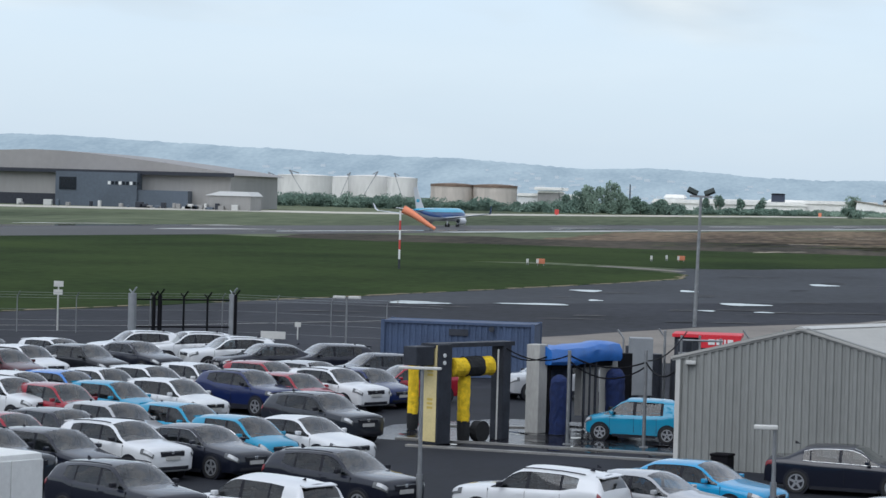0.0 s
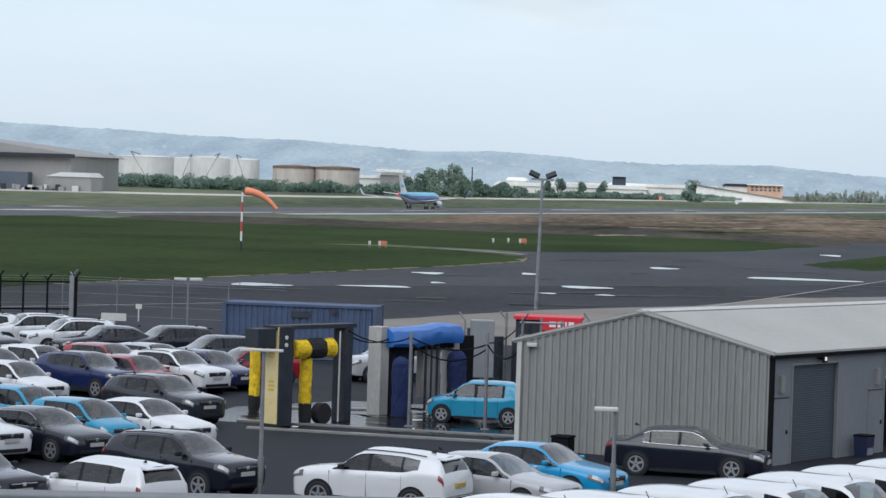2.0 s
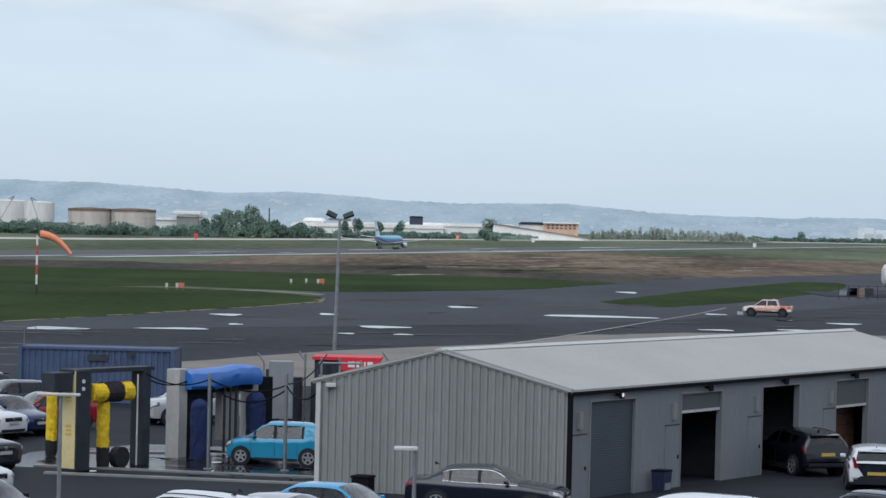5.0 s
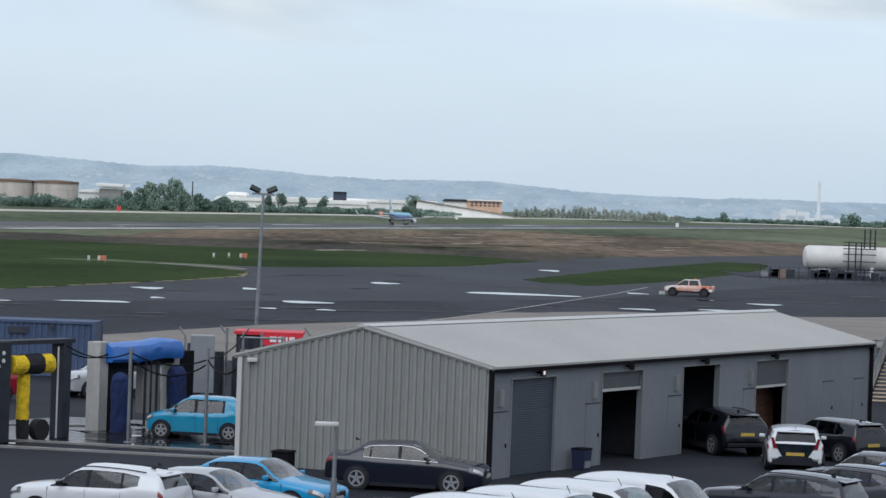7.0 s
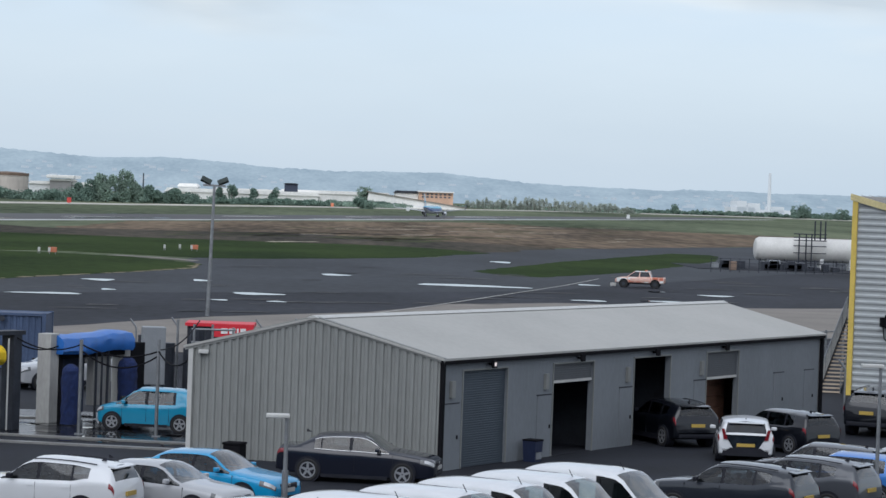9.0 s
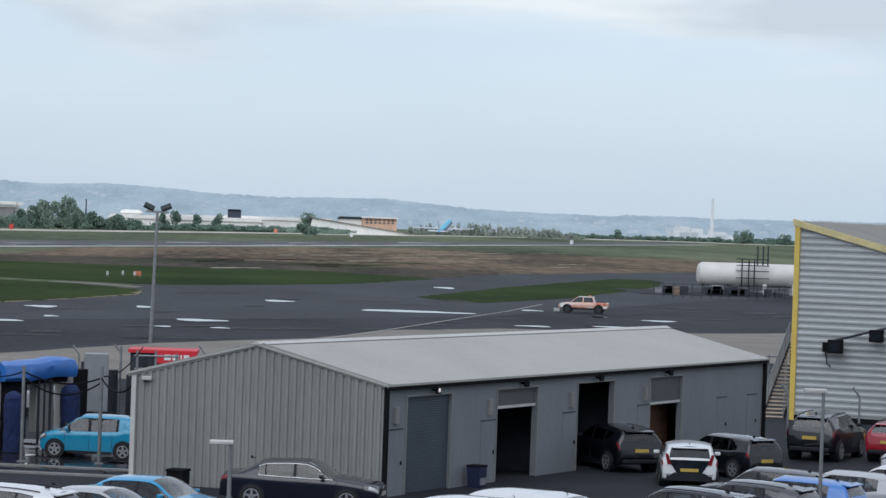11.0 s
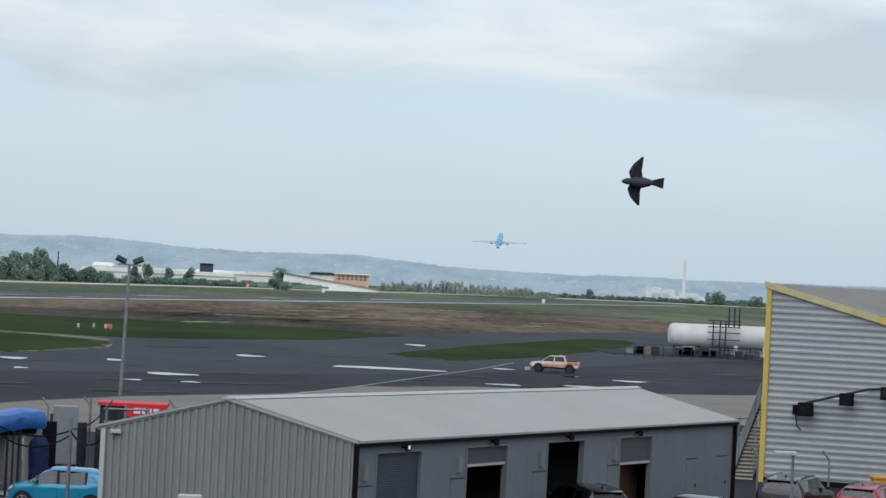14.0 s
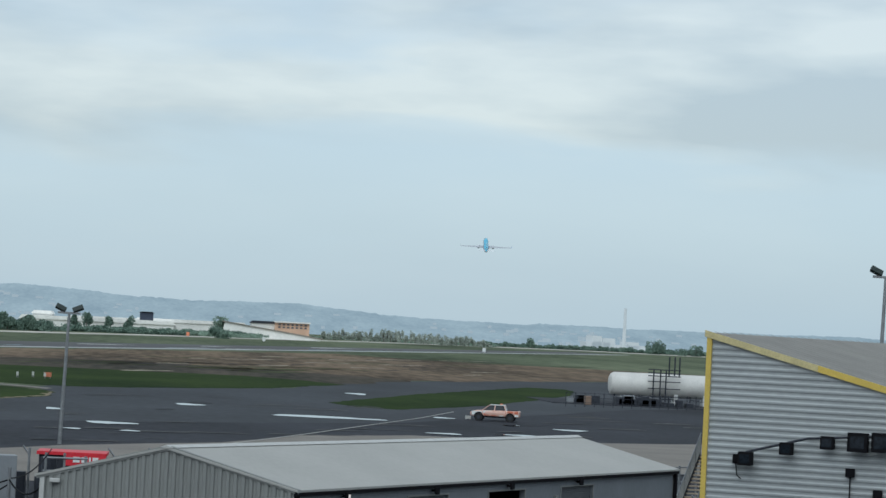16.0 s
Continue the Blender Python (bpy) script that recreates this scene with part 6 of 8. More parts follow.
def gantry_blue():
    g = empty("wash_gantry", pose(0, 0, 0), "white car-wash gantry with bright blue canopy and navy brushes", "car wash")
    base, far = Vector((-9.3, 95.9)), Vector((-7.05, 100.4))
    u = (far - base).normalized()
    M0 = Matrix.Translation((base.x, base.y, 0)) @ Matrix.Rotation(math.atan2(u.y, u.x), 4, "Z")
    L = (far - base).length
    bm = bmesh.new()
    box(bm, -0.28, 0.28, -0.28, 0.26, 0.06, 3.22, M0, 0.03)
    part("leg", bm, PANEL_WHITE, g, "dirty white column")
    bm = bmesh.new()
    box(bm, 0.30, 0.55, -0.28, 0.10, 0.06, 2.6, M0, 0.02)
    part("inner_leg", bm, BLACK, g)
    bm = bmesh.new()
    box(bm, L - 0.25, L + 0.25, -0.25, 0.25, 0.06, 2.9, M0, 0.03)
    part("leg", bm, PANEL_WHITE, g, "dirty white column")
    # rounded canopy
    bm = bmesh.new()
    prof = [(-0.52, 2.48), (-0.60, 2.62), (-0.60, 2.90), (-0.50, 3.08), (-0.25, 3.18), (0.15, 3.18), (0.35, 3.05), (0.36, 2.48)]
    rnd = random.Random(17)
    loft(bm, [[M0 @ Vector((0.1 + (L * 0.98 - 0.1) * k / 11, y + rnd.uniform(-0.04, 0.04), z + rnd.uniform(-0.05, 0.03) - 0.05 * math.sin(k * 0.57))) for y, z in prof] for k in range(12)])
    part("canopy", bm, CANOPY_BLUE, g, "bright blue rounded canopy", smooth=30)
    # added dark panel that fills the gap behind the canopy
    bm = bmesh.new()
    box(bm, L * 0.20, L * 0.60, 0.34, 0.40, 0.25, 2.5, M0)
    part("dark_backing", bm, NAVY_WALL, g, "dark panel behind the brushes")
    brush("side_brush", (-8.42, 95.3), 0.33, 0.1, 2.2, BRUSH_NAVY, g, None, 7, True)
    brush("side_brush", (-6.75, 99.6), 0.36, 0.5, 2.25, BRUSH_NAVY, g, None, 8, True)
    for x, r in ((L * 0.52, 0.05), (L * 0.60, 0.04), (L * 0.68, 0.05)):
        bm = bmesh.new()
        tube(bm, M0 @ Vector((x, -0.4, 0.1)), M0 @ Vector((x, -0.4, 2.9)), r)
        part("pipe", bm, DARK_METAL, g)
    bm = bmesh.new()
    box(bm, L * 0.62, L * 0.86, 0.0, 0.3, 0.5, 2.5, M0, 0.02)
    part("back_panel", bm, PANEL_WHITE, g)
    bm = bmesh.new()
    box(bm, L * 1.06, L * 1.26, -0.25, 0.3, 0.1, 2.7, M0, 0.03)
    part("machine_column", bm, BLACK, g, "black machine column")
    bm = bmesh.new()
    box(bm, L * 0.1, L * 0.95, -0.30, -0.22, 2.30, 2.50, M0)
    part("spray_bar", bm, BLACK, g)
    bm = bmesh.new()
    c = M0 @ Vector((L * 0.72, -0.9, 0.5))
    tube(bm, c, c + Vector((0.35, 0.1, 0)), 0.38, n=18)
    part("wheel_brush", bm, BRUSH_BLACK, g)
    # grey plant cabinet and pipework beside the gantry
    c = empty("plant_cabinet", pose(-6.1, 104.0, 0.06, 0, 0, 8), "grey steel plant cabinet on legs beside the wash", "cabinet")
    bm = bmesh.new()
    box(bm, -0.44, 0.44, -0.4, 0.4, 0.9, 3.1, None, 0.03)
    part("housing", bm, STEEL_GREY, c)
    for x in (-0.45, 0.45):
        bm = bmesh.new()
        box(bm, x - 0.06, x + 0.06, -0.36, 0.36, 0, 0.9)
        part("leg", bm, DARK_METAL, c)
    t = empty("pipe_rack", pose(-4.6, 105.0, 0.06), "dark rack of tanks and pipes behind the wash", "rack")
    for i, (x, y, r, h) in enumerate(((0, 0, 0.05, 3.2), (0.7, 0.2, 0.05, 3.2), (0.1, 0.8, 0.30, 3.0), (0.9, 0.9, 0.34, 2.6), (1.5, 0.3, 0.05, 3.1), (-0.2, 1.0, 0.25, 2.2), (-1.1, 0.7, 0.35, 2.4), (-1.9, 0.4, 0.28, 2.7), (0.5, -0.2, 0.22, 2.0), (2.0, 0.9, 0.3, 2.5), (-0.7, 1.3, 0.05, 3.3))):
        bm = bmesh.new()
        tube(bm, (x, y, 0), (x, y, h), r, n=14)
        part("post" if r < 0.1 else "tank", bm, GALV if r < 0.1 else DARK_METAL, t)
    for z in (1.4, 2.5, 3.0):
        bm = bmesh.new()
        tube(bm, (-0.1, 0, z), (1.6, 0.3, z), 0.045)
        part("cross_pipe", bm, GALV, t)
    # drains and kerbs of the wet lanes
    for a, b in (((-12.9, 89.0), (-2.2, 86.9)), ((-13.6, 91.5), (-2.9, 89.3)), ((-12.6, 97.2), (-9.6, 97.8))):
        bm = bmesh.new()
        d = Vector((b[0] - a[0], b[1] - a[1])).normalized()
        n = Vector((-d.y, d.x)) * 0.16
        slab(bm, [(a[0] - n.x, a[1] - n.y), (b[0] - n.x, b[1] - n.y), (b[0] + n.x, b[1] + n.y), (a[0] + n.x, a[1] + n.y)], 0.05, 0.12)
        tagged(part("kerb", bm, mat("wet_kerb", (0.20, 0.198, 0.19), 0.35)), "wet concrete kerb of the wash lane", "kerb", kind="structure")
    sheet("wet_lane", [(-14.5, 91.3), (-3, 88.9), (-4.2, 97.5), (-7.5, 101), (-11, 101.5), (-14.6, 97)], 0.062, mat("wet_asphalt", (0.011, 0.0115, 0.015), 0.24, 0, 0.5, 0.8, 6, 0.012, spec=0.35), "wet shining asphalt under the wash gantries", 0.15, 1.5, category="asphalt")
    rnd = random.Random(5)
    for i in range(26):
        x, y = rnd.uniform(-13.6, -3.6), rnd.uniform(89.4, 99.5)
        w = rnd.uniform(0.25, 1.0)
        pts = [(x + rnd.uniform(0.5, 1.1) * w * math.cos(j * 0.45), y - 0.2 * w * math.cos(j * 0.45) + rnd.uniform(0.4, 1.1) * 0.55 * math.sin(j * 0.45)) for j in range(14)]
        sheet("puddle", pts, 0.07, WET, "shallow puddle of wash water", category="puddle")


gantry_blue()


def posts_and_cables():
    for x, y, h in ((-7.8, 91.9, 3.2), (-5.2, 91.9, 3.3)):
        p = empty("cable_post", pose(x, y, 0.06), "thin galvanised post carrying wash hoses", "post", "cable posts")
        bm = bmesh.new()
        tube(bm, (0, 0, 0), (0, 0, h), 0.06)
        part("shaft", bm, GALV, p, smooth=40)
        bm = bmesh.new()
        box(bm, -0.14, 0.14, -0.14, 0.14, 0, 0.03)
        part("foot_plate", bm, GALV, p)
    for a, b, sag, r in (((-10.3, 92.9, 3.35), (-7.8, 91.9, 3.1), 0.35, 0.025), ((-7.8, 91.9, 3.1), (-5.2, 91.9, 2.95), 0.3, 0.03), ((-5.2, 91.9, 2.95), (-3.9, 86.4, 3.1), 0.35, 0.03), ((-7.8, 91.9, 2.9), (-5.2, 91.9, 2.8), 0.5, 0.03),
                         ((-5.2, 91.9, 3.0), (-4.4, 104.9, 3.4), 0.3, 0.025), ((-10.3, 92.9, 3.2), (-8.6, 96.6, 3.0), 0.4, 0.025)):
        bm = bmesh.new()
        a, b = Vector(a), Vector(b)
        pts = [a.lerp(b, i / 10) - Vector((0, 0, sag * 4 * (i / 10) * (1 - i / 10))) for i in range(11)]
        hose(bm, pts, r)
        tagged(part("hose_cable", bm, BLACK), "black sagging cable slung between wash posts", "cable")
    # low yard lamps on slim posts
    for x, y, h, arm, turn in ((-9.75, 69.8, 3.85, 1.0, 0), (-0.62, 71.5, 2.5, 0.55, 180), (15.95, 75.5, 4.1, 0.55, 180)):
        l = empty("yard_lamp", pose(x, y, 0.06), "slim grey yard lamp with a flat head", "lamp", "yard lamps")
        bm = bmesh.new()
        tube(bm, (0, 0, 0), (0, 0, 1.1), 0.085, n=12)
        tube(bm, (0, 0, 1.1), (0, 0, h), 0.058, 0.045, n=12)
        part("shaft", bm, GALV, l, smooth=40)
        c = 1 if turn == 0 else -1
        bm = bmesh.new()
        if turn == 0:
            box(bm, -0.62, 0.5, -0.09, 0.09, h - 0.02, h + 0.05, None, 0.02)
        else:
            box(bm, -arm, 0.08, -0.13, 0.13, h - 0.02, h + 0.09, None, 0.03)
        part("lamp_head", bm, TRIM_PALE, l)
    # a bin by the gable
    bm = bmesh.new()
    box(bm, -0.29, 0.29, -0.28, 0.28, 0, 0.62, pose(-2.3, 83.4, 0.06, 0, 0, -20), 0.05)
    box(bm, -0.31, 0.31, -0.30, 0.30, 0.62, 0.70, pose(-2.3, 83.4, 0.06, 0, 0, -20), 0.03)
    tagged(part("rubbish_bin", bm, BLACK), "black lidded bin against the gable", "bin")


posts_and_cables()


def container():
    c = empty("shipping_container", pose(-15.65, 124.9, 0.05, 0, 0, -2), "faded blue corrugated steel container behind the wash", "container")
    bm = bmesh.new()
    L = 7.1
    for s in (-1, 1):
        pts, x = [], -L / 2 + 0.1
        while x < L / 2 - 0.25:
            pts += [(x, 0.0), (x + 0.07, 0.0), (x + 0.11, -0.04), (x + 0.19, -0.04), (x + 0.23, 0.0)]
            x += 0.28
        rows = [[bm.verts.new((px, s * (1.2 + o), z)) for px, o in pts] for z in (0.15, 2.42)]
        for i in range(len(pts) - 1):
            bm.faces.new((rows[0][i], rows[0][i + 1], rows[1][i + 1], rows[1][i]))
    part("side_sheet", bm, BLUE_BOX, c)
    bm = bmesh.new()
    box(bm, -L / 2, L / 2, -1.14, 1.14, 0.1, 2.44)
    part("core", bm, BLUE_BOX, c)
    for z0, z1 in ((0, 0.16), (2.40, 2.52)):
        for s in (-1, 1):
            bm = bmesh.new()
            box(bm, -L / 2, L / 2, s * 1.2 - 0.06, s * 1.2 + 0.06, z0, z1)
            part("rail", bm, BLUE_BOX, c)
    for x in (-L / 2 + 0.06, L / 2 - 0.06):
        for s in (-1, 1):
            bm = bmesh.new()
            box(bm, x - 0.09, x + 0.09, s * 1.21 - 0.09, s * 1.21 + 0.09, 0, 2.54)
            part("corner_post", bm, BLUE_BOX, c)
    bm = bmesh.new()
    box(bm, -L / 2, L / 2, -1.15, 1.15, 2.46, 2.50)
    part("roof", bm, BLUE_BOX, c)
    bm = bmesh.new()
    box(bm, -0.4, 0.5, -1.27, -1.22, 1.9, 2.2)
    part("vent", bm, DARK_METAL, c)
    bm = bmesh.new()
    tube(bm, (1.6, -1.3, 2.25), (1.6, -1.42, 2.25), 0.13, n=12)
    part("lamp", bm, DARK_METAL, c)


container()


def sign_stand():
    """The red hire-firm board with a plain white mark."""
    s = empty("hire_sign", pose(-4.4, 128.0, 0.05, 0, 0, -1), "red signboard with a white mark on a pale cabin", "sign")
    bm = bmesh.new()
    box(bm, -1.55, 1.5, 0.2, 2.4, 0, 1.95)
    part("cabin_wall", bm, DARK_METAL, s)
    bm = bmesh.new()
    box(bm, -1.65, 1.6, 0.0, 2.6, 1.97, 2.12)
    part("cabin_roof", bm, RED_SIGN, s, "red roof edge")
    bm = bmesh.new()
    box(bm, -0.38, 1.58, -0.08, -0.002, 1.50, 2.10)
    board = part("board", bm, RED_SIGN, s)
    for x0, x1 in ((0.05, 0.36), (0.44, 0.72), (0.80, 0.88), (0.96, 1.22)):
        bm = bmesh.new()
        box(bm, x0, x1, -0.1, -0.082, 1.66, 1.92)
        part("white_mark", bm, WHITE, board, "plain white mark")


sign_stand()


def fence():
    """Chain-link airfield fence with cranked posts."""
    run = [(-62, 140), (-40.5, 148.5), (-33.2, 153.5), (-20.0, 151)]
    f = empty("airfield_fence", pose(0, 0, 0.05), "thin chain-link fence with cranked galvanised posts", "fence")
    wires = bmesh.new()
    for a, b in zip(run, run[1:]):
        a, b = Vector((*a, 0)), Vector((*b, 0))
        n = max(2, int((b - a).length / 3.0))
        for i in range(n):
            p = a.lerp(b, i / n)
            q = bmesh.new()
            tube(q, p, p + Vector((0, 0, 2.0)), 0.028, n=6)
            tube(q, p + Vector((0, 0, 2.0)), p + Vector((0.2, -0.15, 2.3)), 0.028, n=6)
            part("post", q, GALV, f)
        for z in (0.1, 0.7, 1.3, 1.95, 2.1, 2.25):
            o = Vector((0.25, -0.2, 0)) * max(0, (z - 2.0) / 0.35)
            tube(wires, a + o + Vector((0, 0, z)), b + o + Vector((0, 0, z)), 0.008, n=4)
    tagged(part("wire", wires, GALV, f), kind="stuff")
    g = empty("field_gate", pose(0, 0, 0.05), "tall dark steel crash gate with cranked posts and thick pillars", "gate")
    for x, y, r, h, mt in ((-37.5, 149.4, 0.24, 2.3, STEEL_GREY), (-36.4, 150.0, 0.11, 2.1, BLACK), (-36.1, 150.2, 0.13, 2.2, BLACK), (-34.9, 151.0, 0.06, 2.1, BLACK), (-33.7, 151.8, 0.06, 2.05, BLACK), (-32.4, 152.6, 0.22, 2.3, STEEL_GREY), (-32.2, 152.4, 0.1, 2.2, BLACK)):
        bm = bmesh.new()
        tube(bm, (x, y, 0), (x, y, h), r, n=12)
        tube(bm, (x, y, h), (x + 0.28, y - 0.2, h + 0.35), 0.05, n=6)
        tube(bm, (x, y, h), (x - 0.20, y + 0.1, h + 0.2), 0.04, n=6)
        part("gate_post", bm, mt, g)
    bm = bmesh.new()
    for z in (0.4, 1.95):
        tube(bm, (-37.4, 149.5, z), (-32.4, 152.6, z), 0.05)
    part("gate_rail", bm, BLACK, g)
    # white notice boards on the fence and a twin white marker
    for x, y, z, w, h in ((-28.0, 149.5, 0.75, 0.17, 0.17), (-29.2, 148.5, 0.1, 0.7, 0.26), (-42.0, 150.0, 2.1, 0.26, 0.18), (-42.0, 150.1, 2.55, 0.28, 0.2)):
        bm = bmesh.new()
        box(bm, x - w, x + w, y - 0.02, y + 0.02, z, z + h * 1.6)
        tube(bm, (x, y, 0.05), (x, y, z + 0.1), 0.04)
        tagged(part("notice_board", bm, TRIM_PALE), "small white board on a post by the fence", "sign")
    # fence behind the shed
    f2 = empty("yard_fence", pose(0, 0, 0.05), "low steel rail fence behind the wash shed", "fence")
    a, b = Vector((23.0, 141, 0)), Vector((29.5, 150, 0))
    for i in range(6):
        q = bmesh.new()
        p = a.lerp(b, i / 5)
        tube(q, p, p + Vector((0, 0, 1.9)), 0.06, n=6)
        part("post", q, GALV, f2)
    q = bmesh.new()
    for z in (0.5, 1.0, 1.4, 1.8):
        tube(q, a + Vector((0, 0, z)), b + Vector((0, 0, z)), 0.035, n=5)
    part("rail", q, GALV, f2)
    bm = bmesh.new()
    box(bm, 26.35, 27.05, 108.8, 109.4, 0.05, 1.5, None, 0.06)
    box(bm, 26.3, 27.1, 108.75, 109.45, 1.4, 1.52, None, 0.03)
    tagged(part("grit_bin", bm, mat("orange_plastic", (0.62, 0.27, 0.05), 0.6)), "orange plastic grit bin by the clad hall", "bin")
    for x, y in ((-8.3, 127.5), (-6.5, 130), (-2.5, 131), (-0.6, 133), (25.2, 112.0), (22.3, 112.6), (20.9, 110.5)):
        q = bmesh.new()
        tube(q, (x, y, 0.05), (x, y, 1.9), 0.045, n=6)
        tube(q, (x, y, 1.9), (x - 0.3, y, 2.3), 0.05, n=6)
        tagged(part("cranked_post", q, GALV), "cranked steel fence post", "post", "cranked posts")


fence()


# ---- out on the airfield ----
def mast_lamp(name, x, y, h, label, r=0.13):
    l = empty(name, pose(x, y, 0.04, 0, 1.2, 0), label, "lamp")
    bm = bmesh.new()
    tube(bm, (0, 0, 0), (0, 0, h), r, r * 0.7, n=12)
    part("mast", bm, GALV, l, smooth=40)
    bm = bmesh.new()
    box(bm, -0.75, 0.75, -0.06, 0.06, h - 0.08, h + 0.06)
    part("cross_arm", bm, GALV, l)
    for s in (-1, 1):
        bm = bmesh.new()
        box(bm, -0.36, 0.36, -0.14, 0.14, -0.17, 0.17, Matrix.Translation((s * 0.56, 0, h + 0.30)) @ Matrix.Rotation(radians(-24 * s), 4, "Y") @ Matrix.Rotation(radians(-30), 4, "X"), 0.05)
        f = part("flood_lamp", bm, mat("green_black_lamp", (0.012, 0.024, 0.022), 0.6), l, "dark green floodlight")
        bm = bmesh.new()
        tube(bm, (s * 0.45, 0, h), (s * 0.6, 0, h + 0.25), 0.04)
        part("bracket", bm, RUST, l)
    return l


mast_lamp("floodlight_mast", -7.1, 181.0, 8.7, "tall slim floodlight mast with two dark lamps")
mast_lamp("floodlight_mast", 39.3, 149.0, 12.95, "distant floodlight mast behind the clad hall", 0.14)


def gas_store():
    g = empty("gas_store", pose(0, 0, 0), "two white horizontal gas tanks on saddles inside a railed bund", "tank")
    for x, y in ((72.2, 386),):
        bm = bmesh.new()
        L, r, z = 19.6, 1.70, 2.80
        rows = []
        for t, k in ((-0.5, 0.25), (-0.498, 0.6), (-0.488, 0.86), (-0.465, 1.0), (0, 1.0), (0.465, 1.0), (0.488, 0.86), (0.498, 0.6), (0.5, 0.25)):
            rows.append([(x + t * L, y + r * k * math.cos(2 * math.pi * j / 28) + t * 2.0, z + r * k * math.sin(2 * math.pi * j / 28)) for j in range(28)])
        loft(bm, rows)
        v = part("vessel", bm, mat("cream_tank", (0.58, 0.57, 0.54), 0.55, 0, 0.12, 0.4, 5), g, "cream-white pressure vessel", smooth=40)
        for k in (-0.40, -0.20, 0.0, 0.22):
            bm = bmesh.new()
            box(bm, x + k * L - 0.28, x + k * L + 0.28, y - 1.2, y + 1.2, 0.05, 1.6)
            part("saddle", bm, WHITE, v)
        for k in (-0.46, -0.34, -0.28, -0.12, -0.06, 0.1, 0.3):
            bm = bmesh.new()
            tube(bm, (x + k * L, y - 1.9, 0.1), (x + k * L, y - 1.9, 1.4), 0.09, n=6)
            tube(bm, (x + k * L, y - 1.9, 0.9), (x + k * L + 1.3, y - 1.9, 0.9), 0.08, n=6)
            part("pipe", bm, DARK_METAL, v)
    for x in (68.6, 69.6, 70.4):
        bm = bmesh.new()
        tube(bm, (x, 383.5, 0), (x, 383.5, 5.1), 0.10)
        part("gantry_post", bm, DARK_METAL, g)
    for z in (1.2, 2.4, 3.4, 4.2, 4.6, 5.1):
        bm = bmesh.new()
        tube(bm, (67.8, 383.5, z), (72.6, 383.9, z), 0.07)
        part("gantry_bar", bm, DARK_METAL, g)
    for x in (70.9, 71.7, 72.4):
        bm = bmesh.new()
        tube(bm, (x, 384, 4.3), (x, 384, 7.0), 0.11)
        part("vent_pipe", bm, DARK_METAL, g)
    for i in range(22):
        bm = bmesh.new()
        x = 51.5 + i * 1.35
        tube(bm, (x, 352 + i * 0.6, 0.02), (x, 352 + i * 0.6, 1.9), 0.045, n=6)
        part("rail_post", bm, DARK_METAL, g)
    bm = bmesh.new()
    for z in (0.6, 1.2, 1.8):
        tube(bm, (51.5, 352, z), (80.0, 364.7, z), 0.03, n=6)
    part("rail", bm, DARK_METAL, g)
    rnd = random.Random(2)
    for i in range(30):
        x = 54 + rnd.uniform(0, 24)
        bm = bmesh.new()
        box(bm, x, x + rnd.uniform(0.4, 1.6), 372, 374, 0.02, rnd.uniform(0.5, 1.5), None, 0.08)
        part("pump_unit", bm, DARK_METAL if i % 7 else STEEL_GREY, g)
    bm = bmesh.new()
    box(bm, 56.0, 56.9, 365, 366, 0.05, 1.25, None, 0.1)
    tagged(part("hose_reel", bm, RUST), "rusty red hose reel cabinet by the gas tanks", "cabinet")
    bm = bmesh.new()
    box(bm, 52, 84, 368, 396, 0.021, 0.10)
    part("bund_slab", bm, TARMAC, g)


gas_store()


def windsock():
    w = empty("windsock", pose(-43.9, 293.5, 0.05), "orange windsock on a red and white banded pole", "windsock")
    for i in range(6):
        bm = bmesh.new()
        tube(bm, (0, 0, i * 1.06), (0, 0, (i + 1) * 1.06), 0.11, n=10)
        part("pole_band", bm, (RED, WHITE)[i % 2] if i else DARK_METAL, w)
    bm = bmesh.new()
    tube(bm, (0, 0, 6.3), (0.35, 0, 6.55), 0.06)
    part("swivel", bm, DARK_METAL, w)
    segs = []
    n = 5
    for i in range(n):
        r0, r1 = 0.46 - 0.055 * i, 0.46 - 0.055 * (i + 1)
        bm = bmesh.new()
        rows = [[(x, r * math.cos(2 * math.pi * j / 16), r * math.sin(2 * math.pi * j / 16)) for j in range(16)] for x, r in ((-0.04, r0), (0.4, (r0 + r1) / 2), (0.86, r1))]
        loft(bm, rows)
        segs.append(part("sock_segment", bm, SOCK, w, smooth=40))
    return w, segs


SOCK_THING, SOCK_SEGMENTS = windsock()


